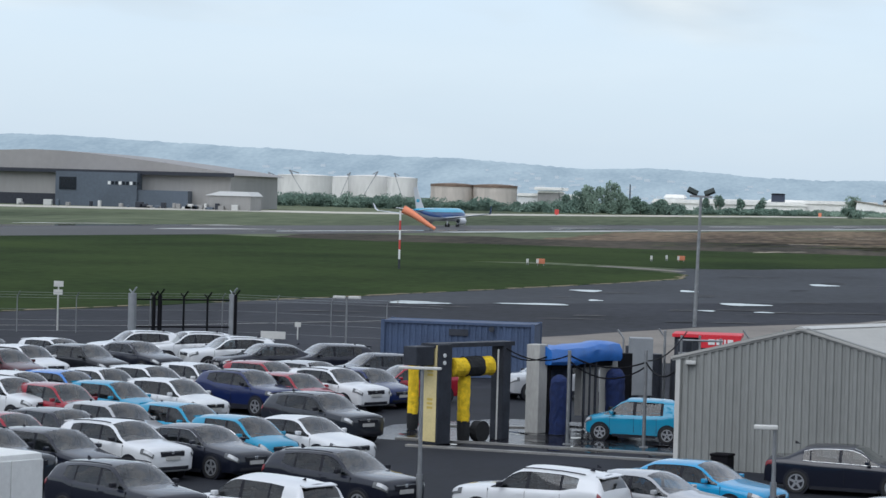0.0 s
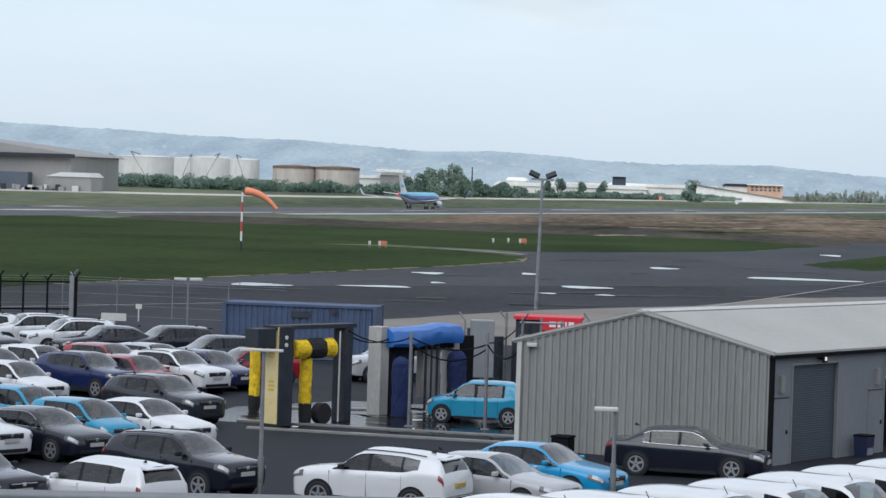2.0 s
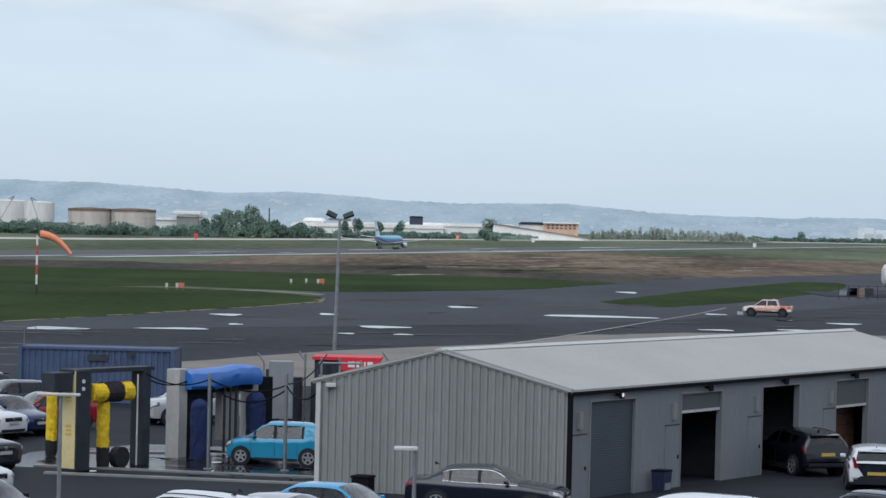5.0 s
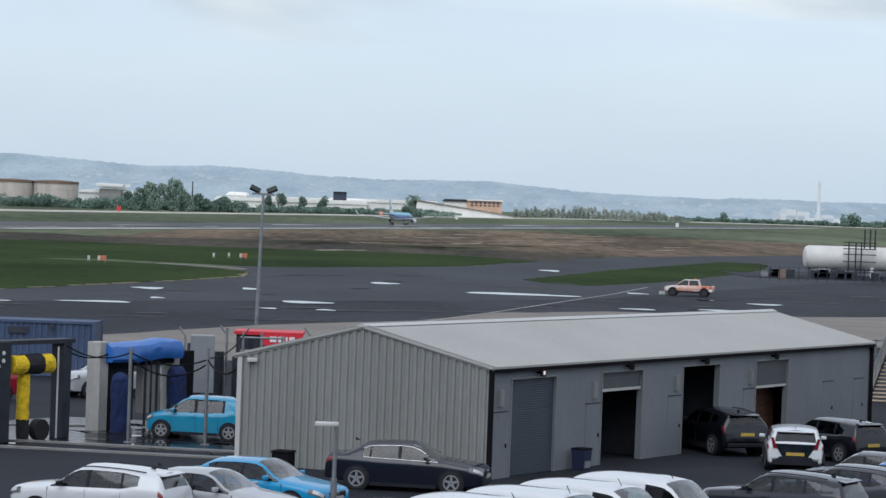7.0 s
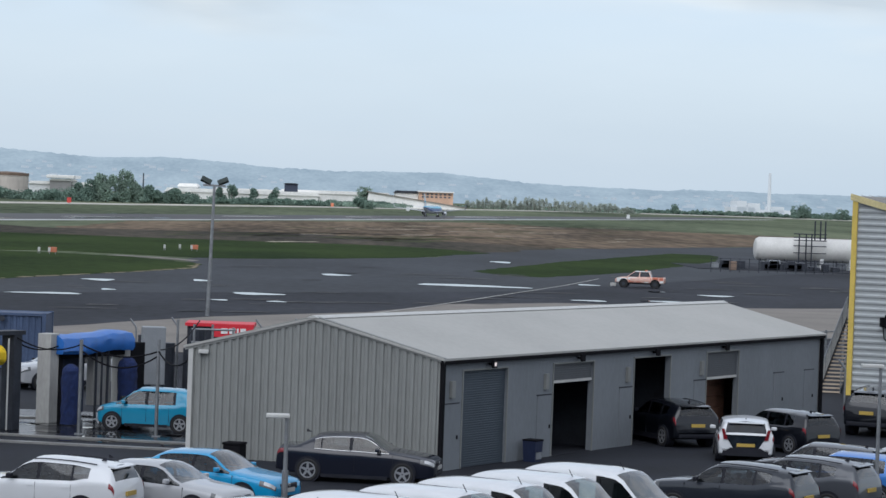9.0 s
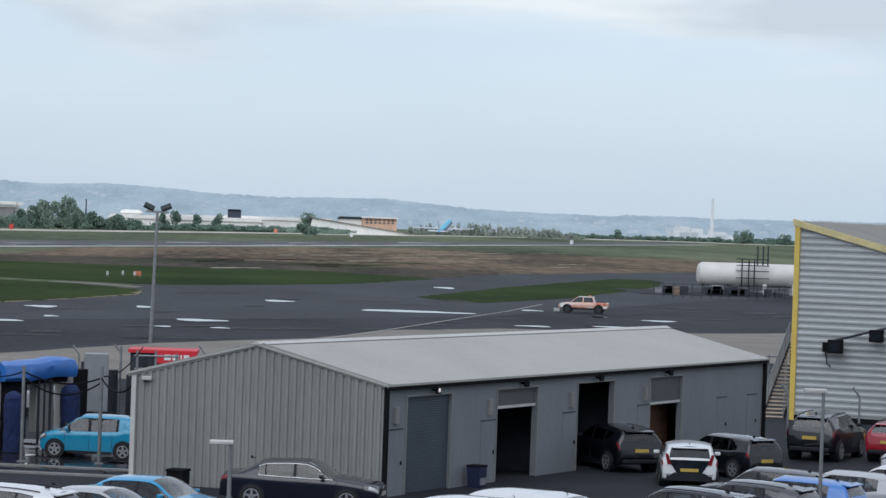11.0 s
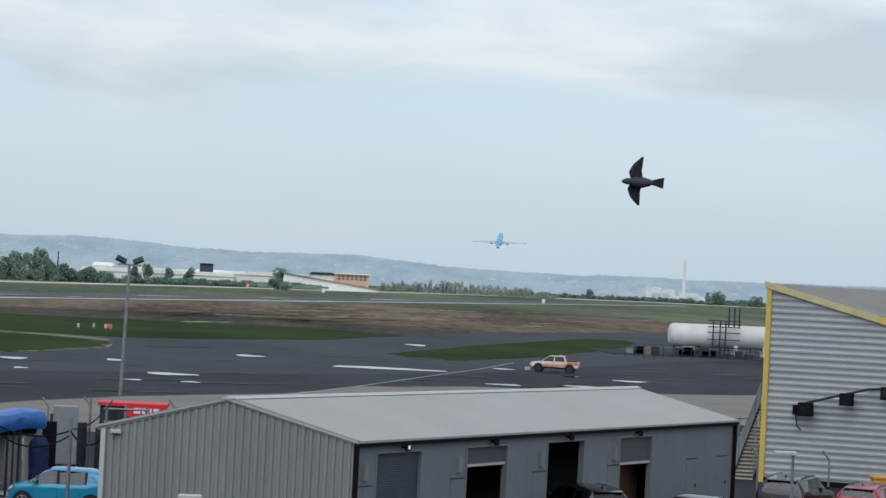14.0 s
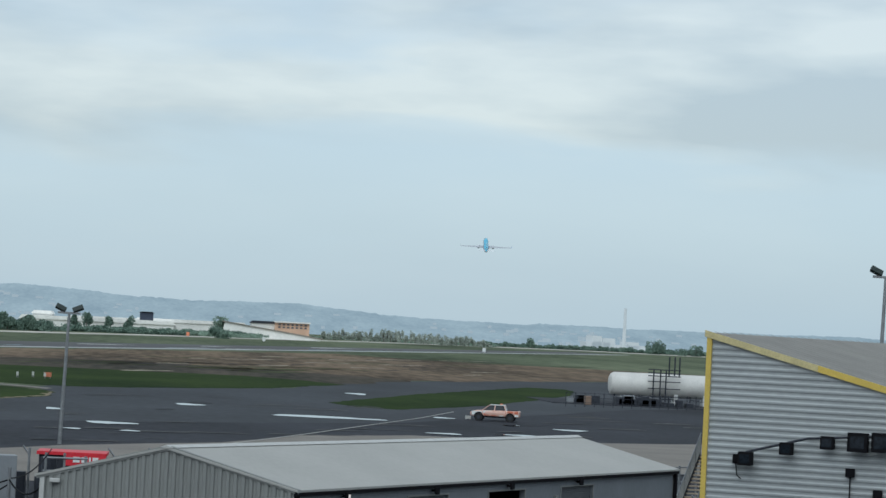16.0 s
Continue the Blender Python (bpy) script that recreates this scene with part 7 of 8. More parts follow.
def runway_signs():
    for x, y, kind in ((-31.4, 325, "o"), (-33.2, 327, "w"), (-16.4, 366, "o"), (-18.6, 371, "w"), (-20.4, 366, "w")):
        s = empty("taxi_sign", pose(x, y, 0.05), "low orange taxiway sign box" if kind == "o" else "small white marker light box" if kind == "w" else "red and white marker board", "sign")
        bm = bmesh.new()
        wd = {"o": 0.5, "w": 0.14, "r": 0.5}[kind]
        h = {"o": 0.6, "w": 0.5, "r": 1.0}[kind]
        box(bm, -wd, wd, -0.15, 0.15, 0.25, 0.25 + h, None, 0.03)
        part("panel", bm, {"o": mat("orange_panel", (0.46, 0.15, 0.075), 0.5), "w": TRIM_PALE, "r": RED}[kind], s)
        for k in (-0.7, 0.7):
            bm = bmesh.new()
            tube(bm, (k * wd, 0, 0), (k * wd, 0, 0.3), 0.04)
            part("leg", bm, GALV, s)
        if kind == "o":
            bm = bmesh.new()
            box(bm, -wd - 0.02, -wd + 0.28, -0.17, 0.17, 0.3, 0.8)
            part("end_cap", bm, TRIM_PALE, s)
    # marker boards far over the field
    for az, d, c in ((5.21, 1180, RED), (-0.3, 1650, SOCK), (-6.55, 1500, WHITE), (-1.9, 1500, WHITE)):
        p = polar(az, d)
        bm = bmesh.new()
        box(bm, p[0] - 0.9, p[0] + 0.9, p[1], p[1] + 0.5, 0.4, 2.6)
        tube(bm, p, (p[0], p[1], 0.6), 0.2)
        m = part("marker_board", bm, c)
        tagged(m, "bright marker board far across the airfield", "sign")
    # twin-head taxi lamp on the apron edge
    l = empty("apron_lamp", pose(-24.1, 142.7, 0.05), "twin-headed low apron lamp on a thin post", "lamp")
    bm = bmesh.new()
    tube(bm, (0, 0, 0), (0, 0, 2.7), 0.05)
    part("post", bm, GALV, l)
    for s in (-1, 1):
        bm = bmesh.new()
        box(bm, s * 0.42 - 0.33, s * 0.42 + 0.33, -0.12, 0.12, 2.66, 2.80, None, 0.03)
        part("head", bm, TRIM_PALE, l)


runway_signs()


# ---- beyond the runway ----
def big_hangar():
    h = empty("aircraft_hangar", pose(0, 0, 0), "long grey hangar with a shallow curved roof and slate offices", "hangar")
    d0 = 1010
    xr, xl = polar(12.08, d0)[0], polar(27, d0)[0]
    y = 985.0

    def zz(el):
        return 8.5 + y * math.tan(radians(el))

    def X(az):
        return -y * math.tan(radians(az))

    eave = zz(0.26)
    bm = bmesh.new()
    box(bm, X(27), X(12.1), y, y + 90, 0, eave)
    part("wall", bm, HANGAR_WALL, h, "grey-beige clad wall")
    bm = bmesh.new()
    prof = [(X(28), 0.52), (X(20), 0.60), (X(16.9), 0.665), (X(16.2), 0.70), (X(15.6), 0.685), (X(15), 0.64), (X(14.2), 0.56), (X(13.4), 0.47), (X(12.6), 0.37), (X(12.1), 0.295), (X(11.98), 0.25)]
    loft(bm, [[(x, y + dy, zz(e)) for x, e in prof] + [(x, y + dy, eave - 0.3) for x, e in prof[::-1]] for dy in (-2.5, 92)])
    part("roof", bm, HANGAR_ROOF, h, "pale grey-brown curved roof")
    bm = bmesh.new()
    box(bm, X(28), X(12.0), y - 3, y - 2.4, eave - 0.9, eave + 0.5)
    part("eaves_band", bm, DARK_METAL, h)
    bm = bmesh.new()
    box(bm, X(15.63), X(13.95), y - 8, y, 0, zz(0.24))
    o = part("office_block", bm, OFFICE, h, "slate-blue glazed office block")
    bm = bmesh.new()
    box(bm, X(13.95), X(12.9), y - 7, y, 0, zz(-0.12))
    part("office_wing", bm, OFFICE, h)
    for i in range(9):
        bm = bmesh.new()
        a = 14.55 - i * 0.075
        box(bm, X(a), X(a - 0.055), y - 8.2, y - 8.0, zz(-0.02), zz(0.05))
        part("window", bm, GLASS if i % 3 else WHITE, o)
    bm = bmesh.new()
    box(bm, X(15.55), X(15.2), y - 8.3, y - 8.0, zz(-0.15), zz(0.12))
    part("glazing", bm, GLASS, o)
    bm = bmesh.new()
    box(bm, X(27), X(15.7), y - 0.6, y, 0, zz(-0.25))
    part("plinth", bm, DARK_METAL, h)
    s = empty("field_store", pose(0, 0, 0), "low grey store with pale pitched roof beside the hangar", "building")
    bm = bmesh.new()
    box(bm, X(12.2), X(11.33), y - 30, y - 10, 0, zz(-0.19))
    part("wall", bm, HANGAR_WALL, s)
    bm = bmesh.new()
    loft(bm, [[(X(12.25), yy, zz(-0.19)), (X(11.3), yy, zz(-0.19)), (X(11.45), yy + 4, zz(-0.10)), (X(12.0), yy + 4, zz(-0.10))] for yy in (y - 30.5, y - 9.5)])
    part("roof", bm, TRIM_PALE, s)
    # parked airfield clutter in front
    rnd = random.Random(8)
    for i in range(34):
        a = rnd.uniform(11.5, 17.2) if i > 9 else rnd.uniform(11.9, 13.4)
        w, hh = rnd.uniform(0.8, 3.2), rnd.uniform(0.8, 2.4)
        bm = bmesh.new()
        box(bm, X(a), X(a) + w, y - 32, y - 30, 0, hh, None, 0.2)
        tagged(part("ground_equipment", bm, rnd.choice((OFFICE, DARK_METAL, HANGAR_WALL, HANGAR_WALL, TRIM_PALE))), "small ground equipment parked before the hangar", "equipment", "hangar equipment")


big_hangar()


def tank_farm():
    def tank(az0, az1, el, d, material, label):
        r = d * (math.tan(radians(az0)) - math.tan(radians(az1))) / 2
        x = -d * math.tan(radians((az0 + az1) / 2))
        z = 8.5 + d * math.tan(radians(el))
        t = empty("storage_tank", pose(x, d, 0), label, "tank", "storage tanks")
        bm = bmesh.new()
        n = 40
        rows = [[(rr * math.cos(2 * math.pi * j / n), rr * math.sin(2 * math.pi * j / n), zz) for j in range(n)] for rr, zz in ((r, 0), (r, z * 0.97), (r * 1.01, z * 0.97), (r * 1.01, z))]
        loft(bm, rows)
        part("shell", bm, material, t, smooth=30)
        bm = bmesh.new()
        loft(bm, [[(rr * math.cos(2 * math.pi * j / n), rr * math.sin(2 * math.pi * j / n), zz) for j in range(n)] for rr, zz in ((r * 0.99, z), (r * 0.6, z + 0.5), (0.3, z + 0.8))])
        part("lid", bm, RUST if material == TANK_RUST else TANK_WHITE, t)
        for k in range(4):
            bm = bmesh.new()
            rows = [[((r + o) * math.cos(2 * math.pi * j / n), (r + o) * math.sin(2 * math.pi * j / n), z * (0.22 * (k + 1)) + dz) for o, dz in ((0, -0.06), (0.12, -0.06), (0.12, 0.06), (0, 0.06))] for j in range(n + 1)]
            loft(bm, rows, caps=False)
            part("stiffener", bm, material, t)
        if material == TANK_RUST:
            bm = bmesh.new()
            loft(bm, [[(r * k * math.cos(2 * math.pi * j / n), r * k * math.sin(2 * math.pi * j / n), zz) for j in range(n)] for k, zz in ((1.004, z * 0.90), (1.014, z * 0.90), (1.014, z * 1.005), (1.004, z * 1.005))], caps=False)
            part("rusty_rim", bm, RUST, t, "rusty top rim")
        return t, r, z

    for a0, a1, el, d in ((12.05, 11.30, 0.24, 1560), (11.45, 10.75, 0.24, 1600), (11.10, 9.97, 0.29, 1500), (10.0, 9.35, 0.28, 1590), (9.62, 8.66, 0.31, 1520), (8.80, 8.17, 0.29, 1500), (12.9, 12.0, 0.22, 1650)):
        t, r, z = tank(a0, a1, el, d, TANK_WHITE, "large white cylindrical fuel storage tank")
        bm = bmesh.new()
        lean = 1 if a0 < 10.3 and a0 != 8.80 else -1
        tube(bm, (-lean * r * 0.15, -r * 1.02, z * 0.35), (lean * r * 0.42, -r * 0.95, z + 2.6), 0.16, n=6)
        tube(bm, (lean * r * 0.30, -r * 0.9, z + 0.3), (lean * r * 0.42, -r * 0.9, z + 2.6), 0.45, n=6)
        tube(bm, (lean * r * 0.42, -r * 0.9, z + 2.6), (lean * r * 0.15, -r * 0.5, z + 1.2), 0.3, n=6)
        part("stairway", bm, STEEL_GREY, t)
    for a0, a1 in ((7.88, 6.97), (6.99, 6.06)):
        tank(a0, a1, 0.185, 1480, TANK_RUST, "stained brown cylindrical storage tank with rusty lid")


tank_farm()


def block(name, az0, az1, el0, el1, d, deep, material, label, category="building", roof=None):
    x0, x1 = -d * math.tan(radians(az0)), -d * math.tan(radians(az1))
    z1, z2 = 8.5 + d * math.tan(radians(el0)), 8.5 + d * math.tan(radians(el1))
    b = empty(name, pose(0, 0, 0), label, category)
    bm = bmesh.new()
    box(bm, x0, x1, d, d + deep, 0, z1)
    part("wall", bm, material, b)
    bm = bmesh.new()
    loft(bm, [[(x0 - 1, yy, z1), (x1 + 1, yy, z1), (x1 - 1, yy, max(z2, z1 + 0.5)), (x0 + 1, yy, max(z2, z1 + 0.5))] for yy in (d - 1, d + deep + 1)])
    part("roof", bm, roof or PALE_SHEET, b)
    return b, x0, x1, z1


def far_buildings():
    block("works_building", 6.05, 4.7, -0.02, 0.04, 1700, 60, WHITE, "white low works building behind the trees")
    b, x0, x1, z = block("works_building", 5.62, 5.18, 0.06, 0.10, 1690, 40, HANGAR_WALL, "flat-topped pale control building")
    bm = bmesh.new()
    box(bm, x0 - 2, x1 + 2, 1687, 1735, z + 1.5, z + 3.5, None, 0.4)
    part("parapet", bm, PALE_SHEET, b)
    block("long_warehouse", 3.2, 0.0, -0.08, 0.00, 1950, 80, PALE_SHEET, "very long low warehouse with pale sheet roof")
    block("long_warehouse", 0.8, -1.5, -0.02, 0.05, 2000, 80, PALE_SHEET, "very long low warehouse with pale sheet roof")
    block("white_unit", 2.95, 2.55, 0.03, 0.10, 2000, 40, WHITE, "small white industrial unit")
    block("white_unit", 2.2, 0.8, 0.0, 0.03, 2040, 40, WHITE, "small white industrial unit")
    # the long sloping roof and the orange offices
    d = 1900
    X = lambda a: -d * math.tan(radians(a))
    Z = lambda e: 8.5 + d * math.tan(radians(e))
    b = empty("sloping_hall", pose(0, 0, 0), "broad pale hall with a long roof sloping down", "building")
    bm = bmesh.new()
    loft(bm, [[(X(-1.0), yy, 0), (X(-3.05), yy, 0), (X(-3.05), yy, Z(-0.22)), (X(-2.3), yy, Z(-0.10)), (X(-1.05), yy, Z(0.06))] for yy in (d - 30, d + 60)])
    part("hall", bm, PALE_SHEET, b)
    bm = bmesh.new()
    loft(bm, [[(X(-1.0), yy, Z(0.055)), (X(-1.0), yy, Z(0.075)), (X(-3.1), yy, Z(-0.20)), (X(-3.1), yy, Z(-0.225))] for yy in (d - 31, d + 60)])
    part("roof_edge", bm, mat("grey_brown_edge", (0.22, 0.20, 0.17)), b)
    o = empty("orange_offices", pose(0, 0, 0), "orange brick office block with two rows of windows", "building")
    bm = bmesh.new()
    box(bm, X(-2.2), X(-2.95), d + 70, d + 100, 0, Z(0.10))
    part("wall", bm, ORANGE_BRICK, o)
    bm = bmesh.new()
    box(bm, X(-2.18), X(-2.97), d + 68, d + 101, Z(0.095), Z(0.125))
    part("roof", bm, PALE_SHEET, o)
    for r in range(2):
        for i in range(7):
            bm = bmesh.new()
            a = -2.27 - i * 0.095
            box(bm, X(a), X(a - 0.05), d + 69.6, d + 70, Z(-0.02 + r * 0.06), Z(0.012 + r * 0.06))
            part("window", bm, OFFICE, o)
    b, *_ = block("pale_offices", -1.62, -2.2, 0.06, 0.11, d + 80, 30, PALE_SHEET, "pale office block with dark flat roof", roof=DARK_METAL)
    block("dark_tower", 0.72, 0.44, 0.16, 0.18, 1960, 12, mat("dark_blue_block", (0.025, 0.035, 0.06), 0.6), "dark blue block standing above the warehouses", roof=BLACK)
    # power station with its stack
    d = 3600
    X = lambda a: -d * math.tan(radians(a))
    Z = lambda e: 8.5 + d * math.tan(radians(e))
    # walls and chimney emit a little: distance haze painted into the material
    haze = distant("haze_glow_white_walls", (0.40, 0.41, 0.42), (0.24, 0.27, 0.29))
    p = empty("power_station", pose(0, 0, 0), "white power station with one tall chimney, haze painted in as glow", "building")
    for a0, a1, e in ((-8.70, -9.2, 0.02), (-8.82, -9.02, 0.15), (-9.05, -9.3, 0.11), (-9.3, -10.0, -0.02), (-9.55, -9.8, 0.05)):
        bm = bmesh.new()
        box(bm, X(a0), X(a1), d, d + 60, 0, Z(e))
        part("hall", bm, haze, p)
    bm = bmesh.new()
    tube(bm, (X(-9.47), d - 5, 0), (X(-9.47), d - 5, Z(0.76)), 2.9, 1.7, n=16)
    part("chimney", bm, haze, p, "tall pale chimney")
    # thin mast
    d = 1500
    x = -d * math.tan(radians(3.68))
    bm = bmesh.new()
    tube(bm, (x, d, 0), (x, d, 16), 0.5, 0.3)
    tagged(part("radio_mast", bm, DARK_METAL), "thin grey mast behind the hedge", "mast")


far_buildings()


def crown(bm, cx, cy, z0, z1, rx, ry, n, rnd, size):
    """A ragged crown: many small leaf tufts in a lumpy cloud."""
    lumps = [(rnd.uniform(-0.6, 0.6), rnd.uniform(-0.5, 0.5), rnd.uniform(0.1, 0.95), rnd.uniform(0.35, 0.62)) for _ in range(7)]
    for _ in range(n):
        lx, ly, lz, lr = rnd.choice(lumps)
        a, b = rnd.uniform(0, 2 * math.pi), rnd.uniform(-1, 1)
        k = lr * rnd.uniform(0.55, 1.05)
        c = math.sqrt(1 - b * b)
        p = Vector((cx + (lx + k * c * math.cos(a)) * rx, cy + (ly + k * c * math.sin(a)) * ry, z0 + (z1 - z0) * min(1.08, max(0.0, lz * 0.8 + k * b * 0.55))))
        s = size * rnd.uniform(0.5, 1.2)
        q = Euler((rnd.uniform(0, 6), rnd.uniform(0, 6), rnd.uniform(0, 6))).to_matrix()
        bm.faces.new([bm.verts.new(p + q @ Vector(v) * s) for v in ((-1, -0.6, 0.1), (1, -0.5, -0.1), (0.7, 0.7, 0.15), (-0.6, 0.8, -0.1))])


def hedges():
    rnd = random.Random(21)

    def belt(name, a0, a1, d0, d1, h0, h1, step, material, label, size=1.2, dense=60):
        bm = bmesh.new()
        a = a0
        while a > a1:
            t = (a - a0) / (a1 - a0)
            d = d0 + (d1 - d0) * t + rnd.uniform(-25, 25)
            h = rnd.uniform(h0, h1)
            p = polar(a, d)
            w = rnd.uniform(3.5, 7.5)
            crown(bm, p[0], p[1], 0.0, h, w, w, dense * 8, rnd, size * 0.33)
            a -= step * rnd.uniform(0.6, 1.4)
        tagged(part(name, bm, material), label, "hedge", kind="stuff")

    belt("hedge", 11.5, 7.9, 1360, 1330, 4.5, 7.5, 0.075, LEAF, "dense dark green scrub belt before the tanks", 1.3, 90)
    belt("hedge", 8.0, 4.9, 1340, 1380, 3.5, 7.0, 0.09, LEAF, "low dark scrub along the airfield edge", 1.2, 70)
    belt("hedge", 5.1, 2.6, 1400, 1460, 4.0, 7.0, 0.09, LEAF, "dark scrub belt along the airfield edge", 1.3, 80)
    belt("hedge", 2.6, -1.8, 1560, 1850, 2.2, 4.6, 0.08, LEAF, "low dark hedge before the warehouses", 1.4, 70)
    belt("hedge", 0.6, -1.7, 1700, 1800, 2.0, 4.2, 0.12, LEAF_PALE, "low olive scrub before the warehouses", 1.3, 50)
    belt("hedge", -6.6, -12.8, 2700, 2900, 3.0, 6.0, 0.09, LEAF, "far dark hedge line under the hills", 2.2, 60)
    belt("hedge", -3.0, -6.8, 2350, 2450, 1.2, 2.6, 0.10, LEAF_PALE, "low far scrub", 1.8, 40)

    def tree(az, d, h, w, material, label, n=700, size=0.7, bare=0.25):
        p = polar(az, d)
        t = empty("tree", pose(*p), label, "tree")
        bm = bmesh.new()
        tube(bm, (0, 0, 0), (0, 0, h * 0.55), h * 0.025, h * 0.012, n=8)
        for i in range(7):
            a = rnd.uniform(0, 6.28)
            z = h * rnd.uniform(0.2, 0.55)
            tube(bm, (0, 0, z), (math.cos(a) * w * 0.5, math.sin(a) * w * 0.5, z + h * rnd.uniform(0.15, 0.35)), h * 0.01, h * 0.004, n=5)
        part("trunk", bm, BARK, t)
        bm = bmesh.new()
        crown(bm, 0, 0, h * bare, h, w, w, n, rnd, size)
        part("crown", bm, material, t)

    for az, d, h, w in ((4.72, 1370, 14.0, 5.5), (4.45, 1365, 16.0, 6.0), (4.1, 1370, 16.8, 5.5), (3.85, 1380, 13.5, 5.0), (4.95, 1390, 10, 5), (3.45, 1400, 9.0, 5.0), (3.1, 1400, 8.5, 5.0), (2.8, 1430, 7.5, 4.5)):
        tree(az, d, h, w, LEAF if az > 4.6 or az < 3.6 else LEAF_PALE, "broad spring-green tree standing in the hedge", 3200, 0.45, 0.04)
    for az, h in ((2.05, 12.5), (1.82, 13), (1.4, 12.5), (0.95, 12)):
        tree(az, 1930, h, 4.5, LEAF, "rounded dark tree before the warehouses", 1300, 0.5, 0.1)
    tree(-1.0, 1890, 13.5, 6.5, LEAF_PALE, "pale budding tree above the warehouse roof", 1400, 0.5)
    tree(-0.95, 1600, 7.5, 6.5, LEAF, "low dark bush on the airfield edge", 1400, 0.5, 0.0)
    # row of slim half-bare poplars
    az = -3.15
    while az > -6.7:
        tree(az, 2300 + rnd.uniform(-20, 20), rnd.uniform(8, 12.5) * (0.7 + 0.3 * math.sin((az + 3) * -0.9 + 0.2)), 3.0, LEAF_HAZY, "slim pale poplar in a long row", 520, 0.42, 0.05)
        az -= rnd.uniform(0.07, 0.12)
    for az, h, w in ((-10.1, 17, 8), (-10.25, 15, 7), (-7.55, 12, 6), (-11.0, 11, 8), (-11.5, 12, 8), (-10.7, 10, 8)):
        tree(az, 2650, h, w, LEAF, "dark rounded tree at the airfield's far edge", 1000, 0.7, 0.0)


hedges()


# ---- what moves ----
def airliner():
    a = empty("airliner", pose(-88, 662, 3.0), "light blue and white twin-jet regional airliner taking off", "aircraft")
    st = [(15.7, 0.12, -0.55), (15.2, 0.55, -0.5), (14.3, 0.98, -0.32), (13.0, 1.32, -0.12), (11.3, 1.49, 0.0), (8.0, 1.5, 0), (-5.0, 1.5, 0), (-8.5, 1.38, 0.10), (-11.5, 1.05, 0.42), (-14.0, 0.62, 0.78), (-15.6, 0.30, 1.02), (-16.0, 0.12, 1.08)]
    n = 32

    def band(j0, j1, material, name, label=""):
        bm = bmesh.new()
        loft(bm, [[(x, r * math.sin(2 * math.pi * j / n), dz + 1.1 * r * math.cos(2 * math.pi * j / n)) for j in range(j0, j1 + 1)] for x, r, dz in st], caps=False, closed=False)
        return part(name, bm, material, a, label, smooth=60)

    band(-6, 6, AIR_BLUE, "upper_fuselage", "light blue upper fuselage")
    band(6, 10, AIR_NAVY, "stripe", "dark blue cheat line")
    band(-10, -6, AIR_NAVY, "stripe", "dark blue cheat line")
    band(10, 22, AIR_WHITE, "belly", "pale grey belly")
    bm = bmesh.new()
    for s in (-1, 1):
        for i in range(18):
            x = 10.2 - i * 1.05
            box(bm, x - 0.13, x + 0.13, s * 1.47 - 0.03, s * 1.47 + 0.03, 0.30, 0.62)
    tagged(part("cabin_windows", bm, OFFICE, a), kind="stuff")
    bm = bmesh.new()
    loft(bm, [[(14.55, y, 0.35), (13.6, y * 1.3, 0.98), (13.2, y * 1.3, 0.95), (14.2, y, 0.25)] for y in (-0.75, 0.75)])
    part("windscreen", bm, GLASS, a)

    def wing(s, root, tip, zr, zt, cr, ct, xr, xt, th, name, material):
        bm = bmesh.new()
        rows = []
        for y, z, c, x in ((root, zr, cr, xr), (root + (tip - root) * 0.35, zr + (zt - zr) * 0.35, cr + (ct - cr) * 0.55, xr + (xt - xr) * 0.33), (tip, zt, ct, xt)):
            rows.append([(x + c * f, s * y, z + c * g) for f, g in ((0.5, 0.0), (0.35, th), (0.0, th * 1.2), (-0.5, 0.0), (0.0, -th * 0.6), (0.35, -th * 0.7))])
        loft(bm, rows)
        return part(name, bm, material, a, smooth=40)

    for s in (-1, 1):
        w = wing(s, 0.6, 15.0, -1.0, 0.55, 5.6, 1.5, 1.2, -3.9, 0.06, "wing", AIR_GREY)
        bm = bmesh.new()
        loft(bm, [[(x + c * f, s * y + g * s, z) for f, g in ((0.5, -0.05), (0, 0.05), (-0.5, -0.02))] for x, y, z, c in ((-3.9, 14.95, 0.5, 1.5), (-4.5, 15.5, 1.0, 1.1), (-5.2, 15.9, 2.4, 0.6))])
        part("winglet", bm, AIR_WHITE if s > 0 else AIR_NAVY, a)
        wing(s, 0.2, 5.0, 0.95, 1.5, 2.9, 1.3, -13.6, -15.2, 0.05, "tailplane", AIR_WHITE)
        e = new("engine")
        e.parent = a
        e.matrix_basis = pose(2.9, s * 4.4, -1.5)
        bm = bmesh.new()
        rows = [[(x, r * math.cos(2 * math.pi * j / 20), r * math.sin(2 * math.pi * j / 20)) for j in range(20)] for x, r in ((1.7, 0.72), (1.85, 0.80), (1.6, 0.92), (0.5, 0.98), (-0.8, 0.85), (-1.6, 0.62))]
        loft(bm, rows)
        part("nacelle", bm, AIR_WHITE, e, smooth=40)
        bm = bmesh.new()
        tube(bm, (-1.55, 0, 0), (-2.4, 0, 0), 0.45, 0.18, n=14)
        tube(bm, (1.80, 0, 0), (1.83, 0, 0), 0.70, n=18)
        part("core", bm, DARK_METAL, e)
        bm = bmesh.new()
        box(bm, 0.0, 2.6, s * 4.4 - 0.12, s * 4.4 + 0.12, -0.9, -0.35)
        part("pylon", bm, AIR_WHITE, a)
        g = new("main_gear")
        g.parent = a
        g.matrix_basis = pose(-1.2, s * 2.6, -0.9)
        bm = bmesh.new()
        tube(bm, (0, 0, 0), (0, 0, -1.7), 0.13)
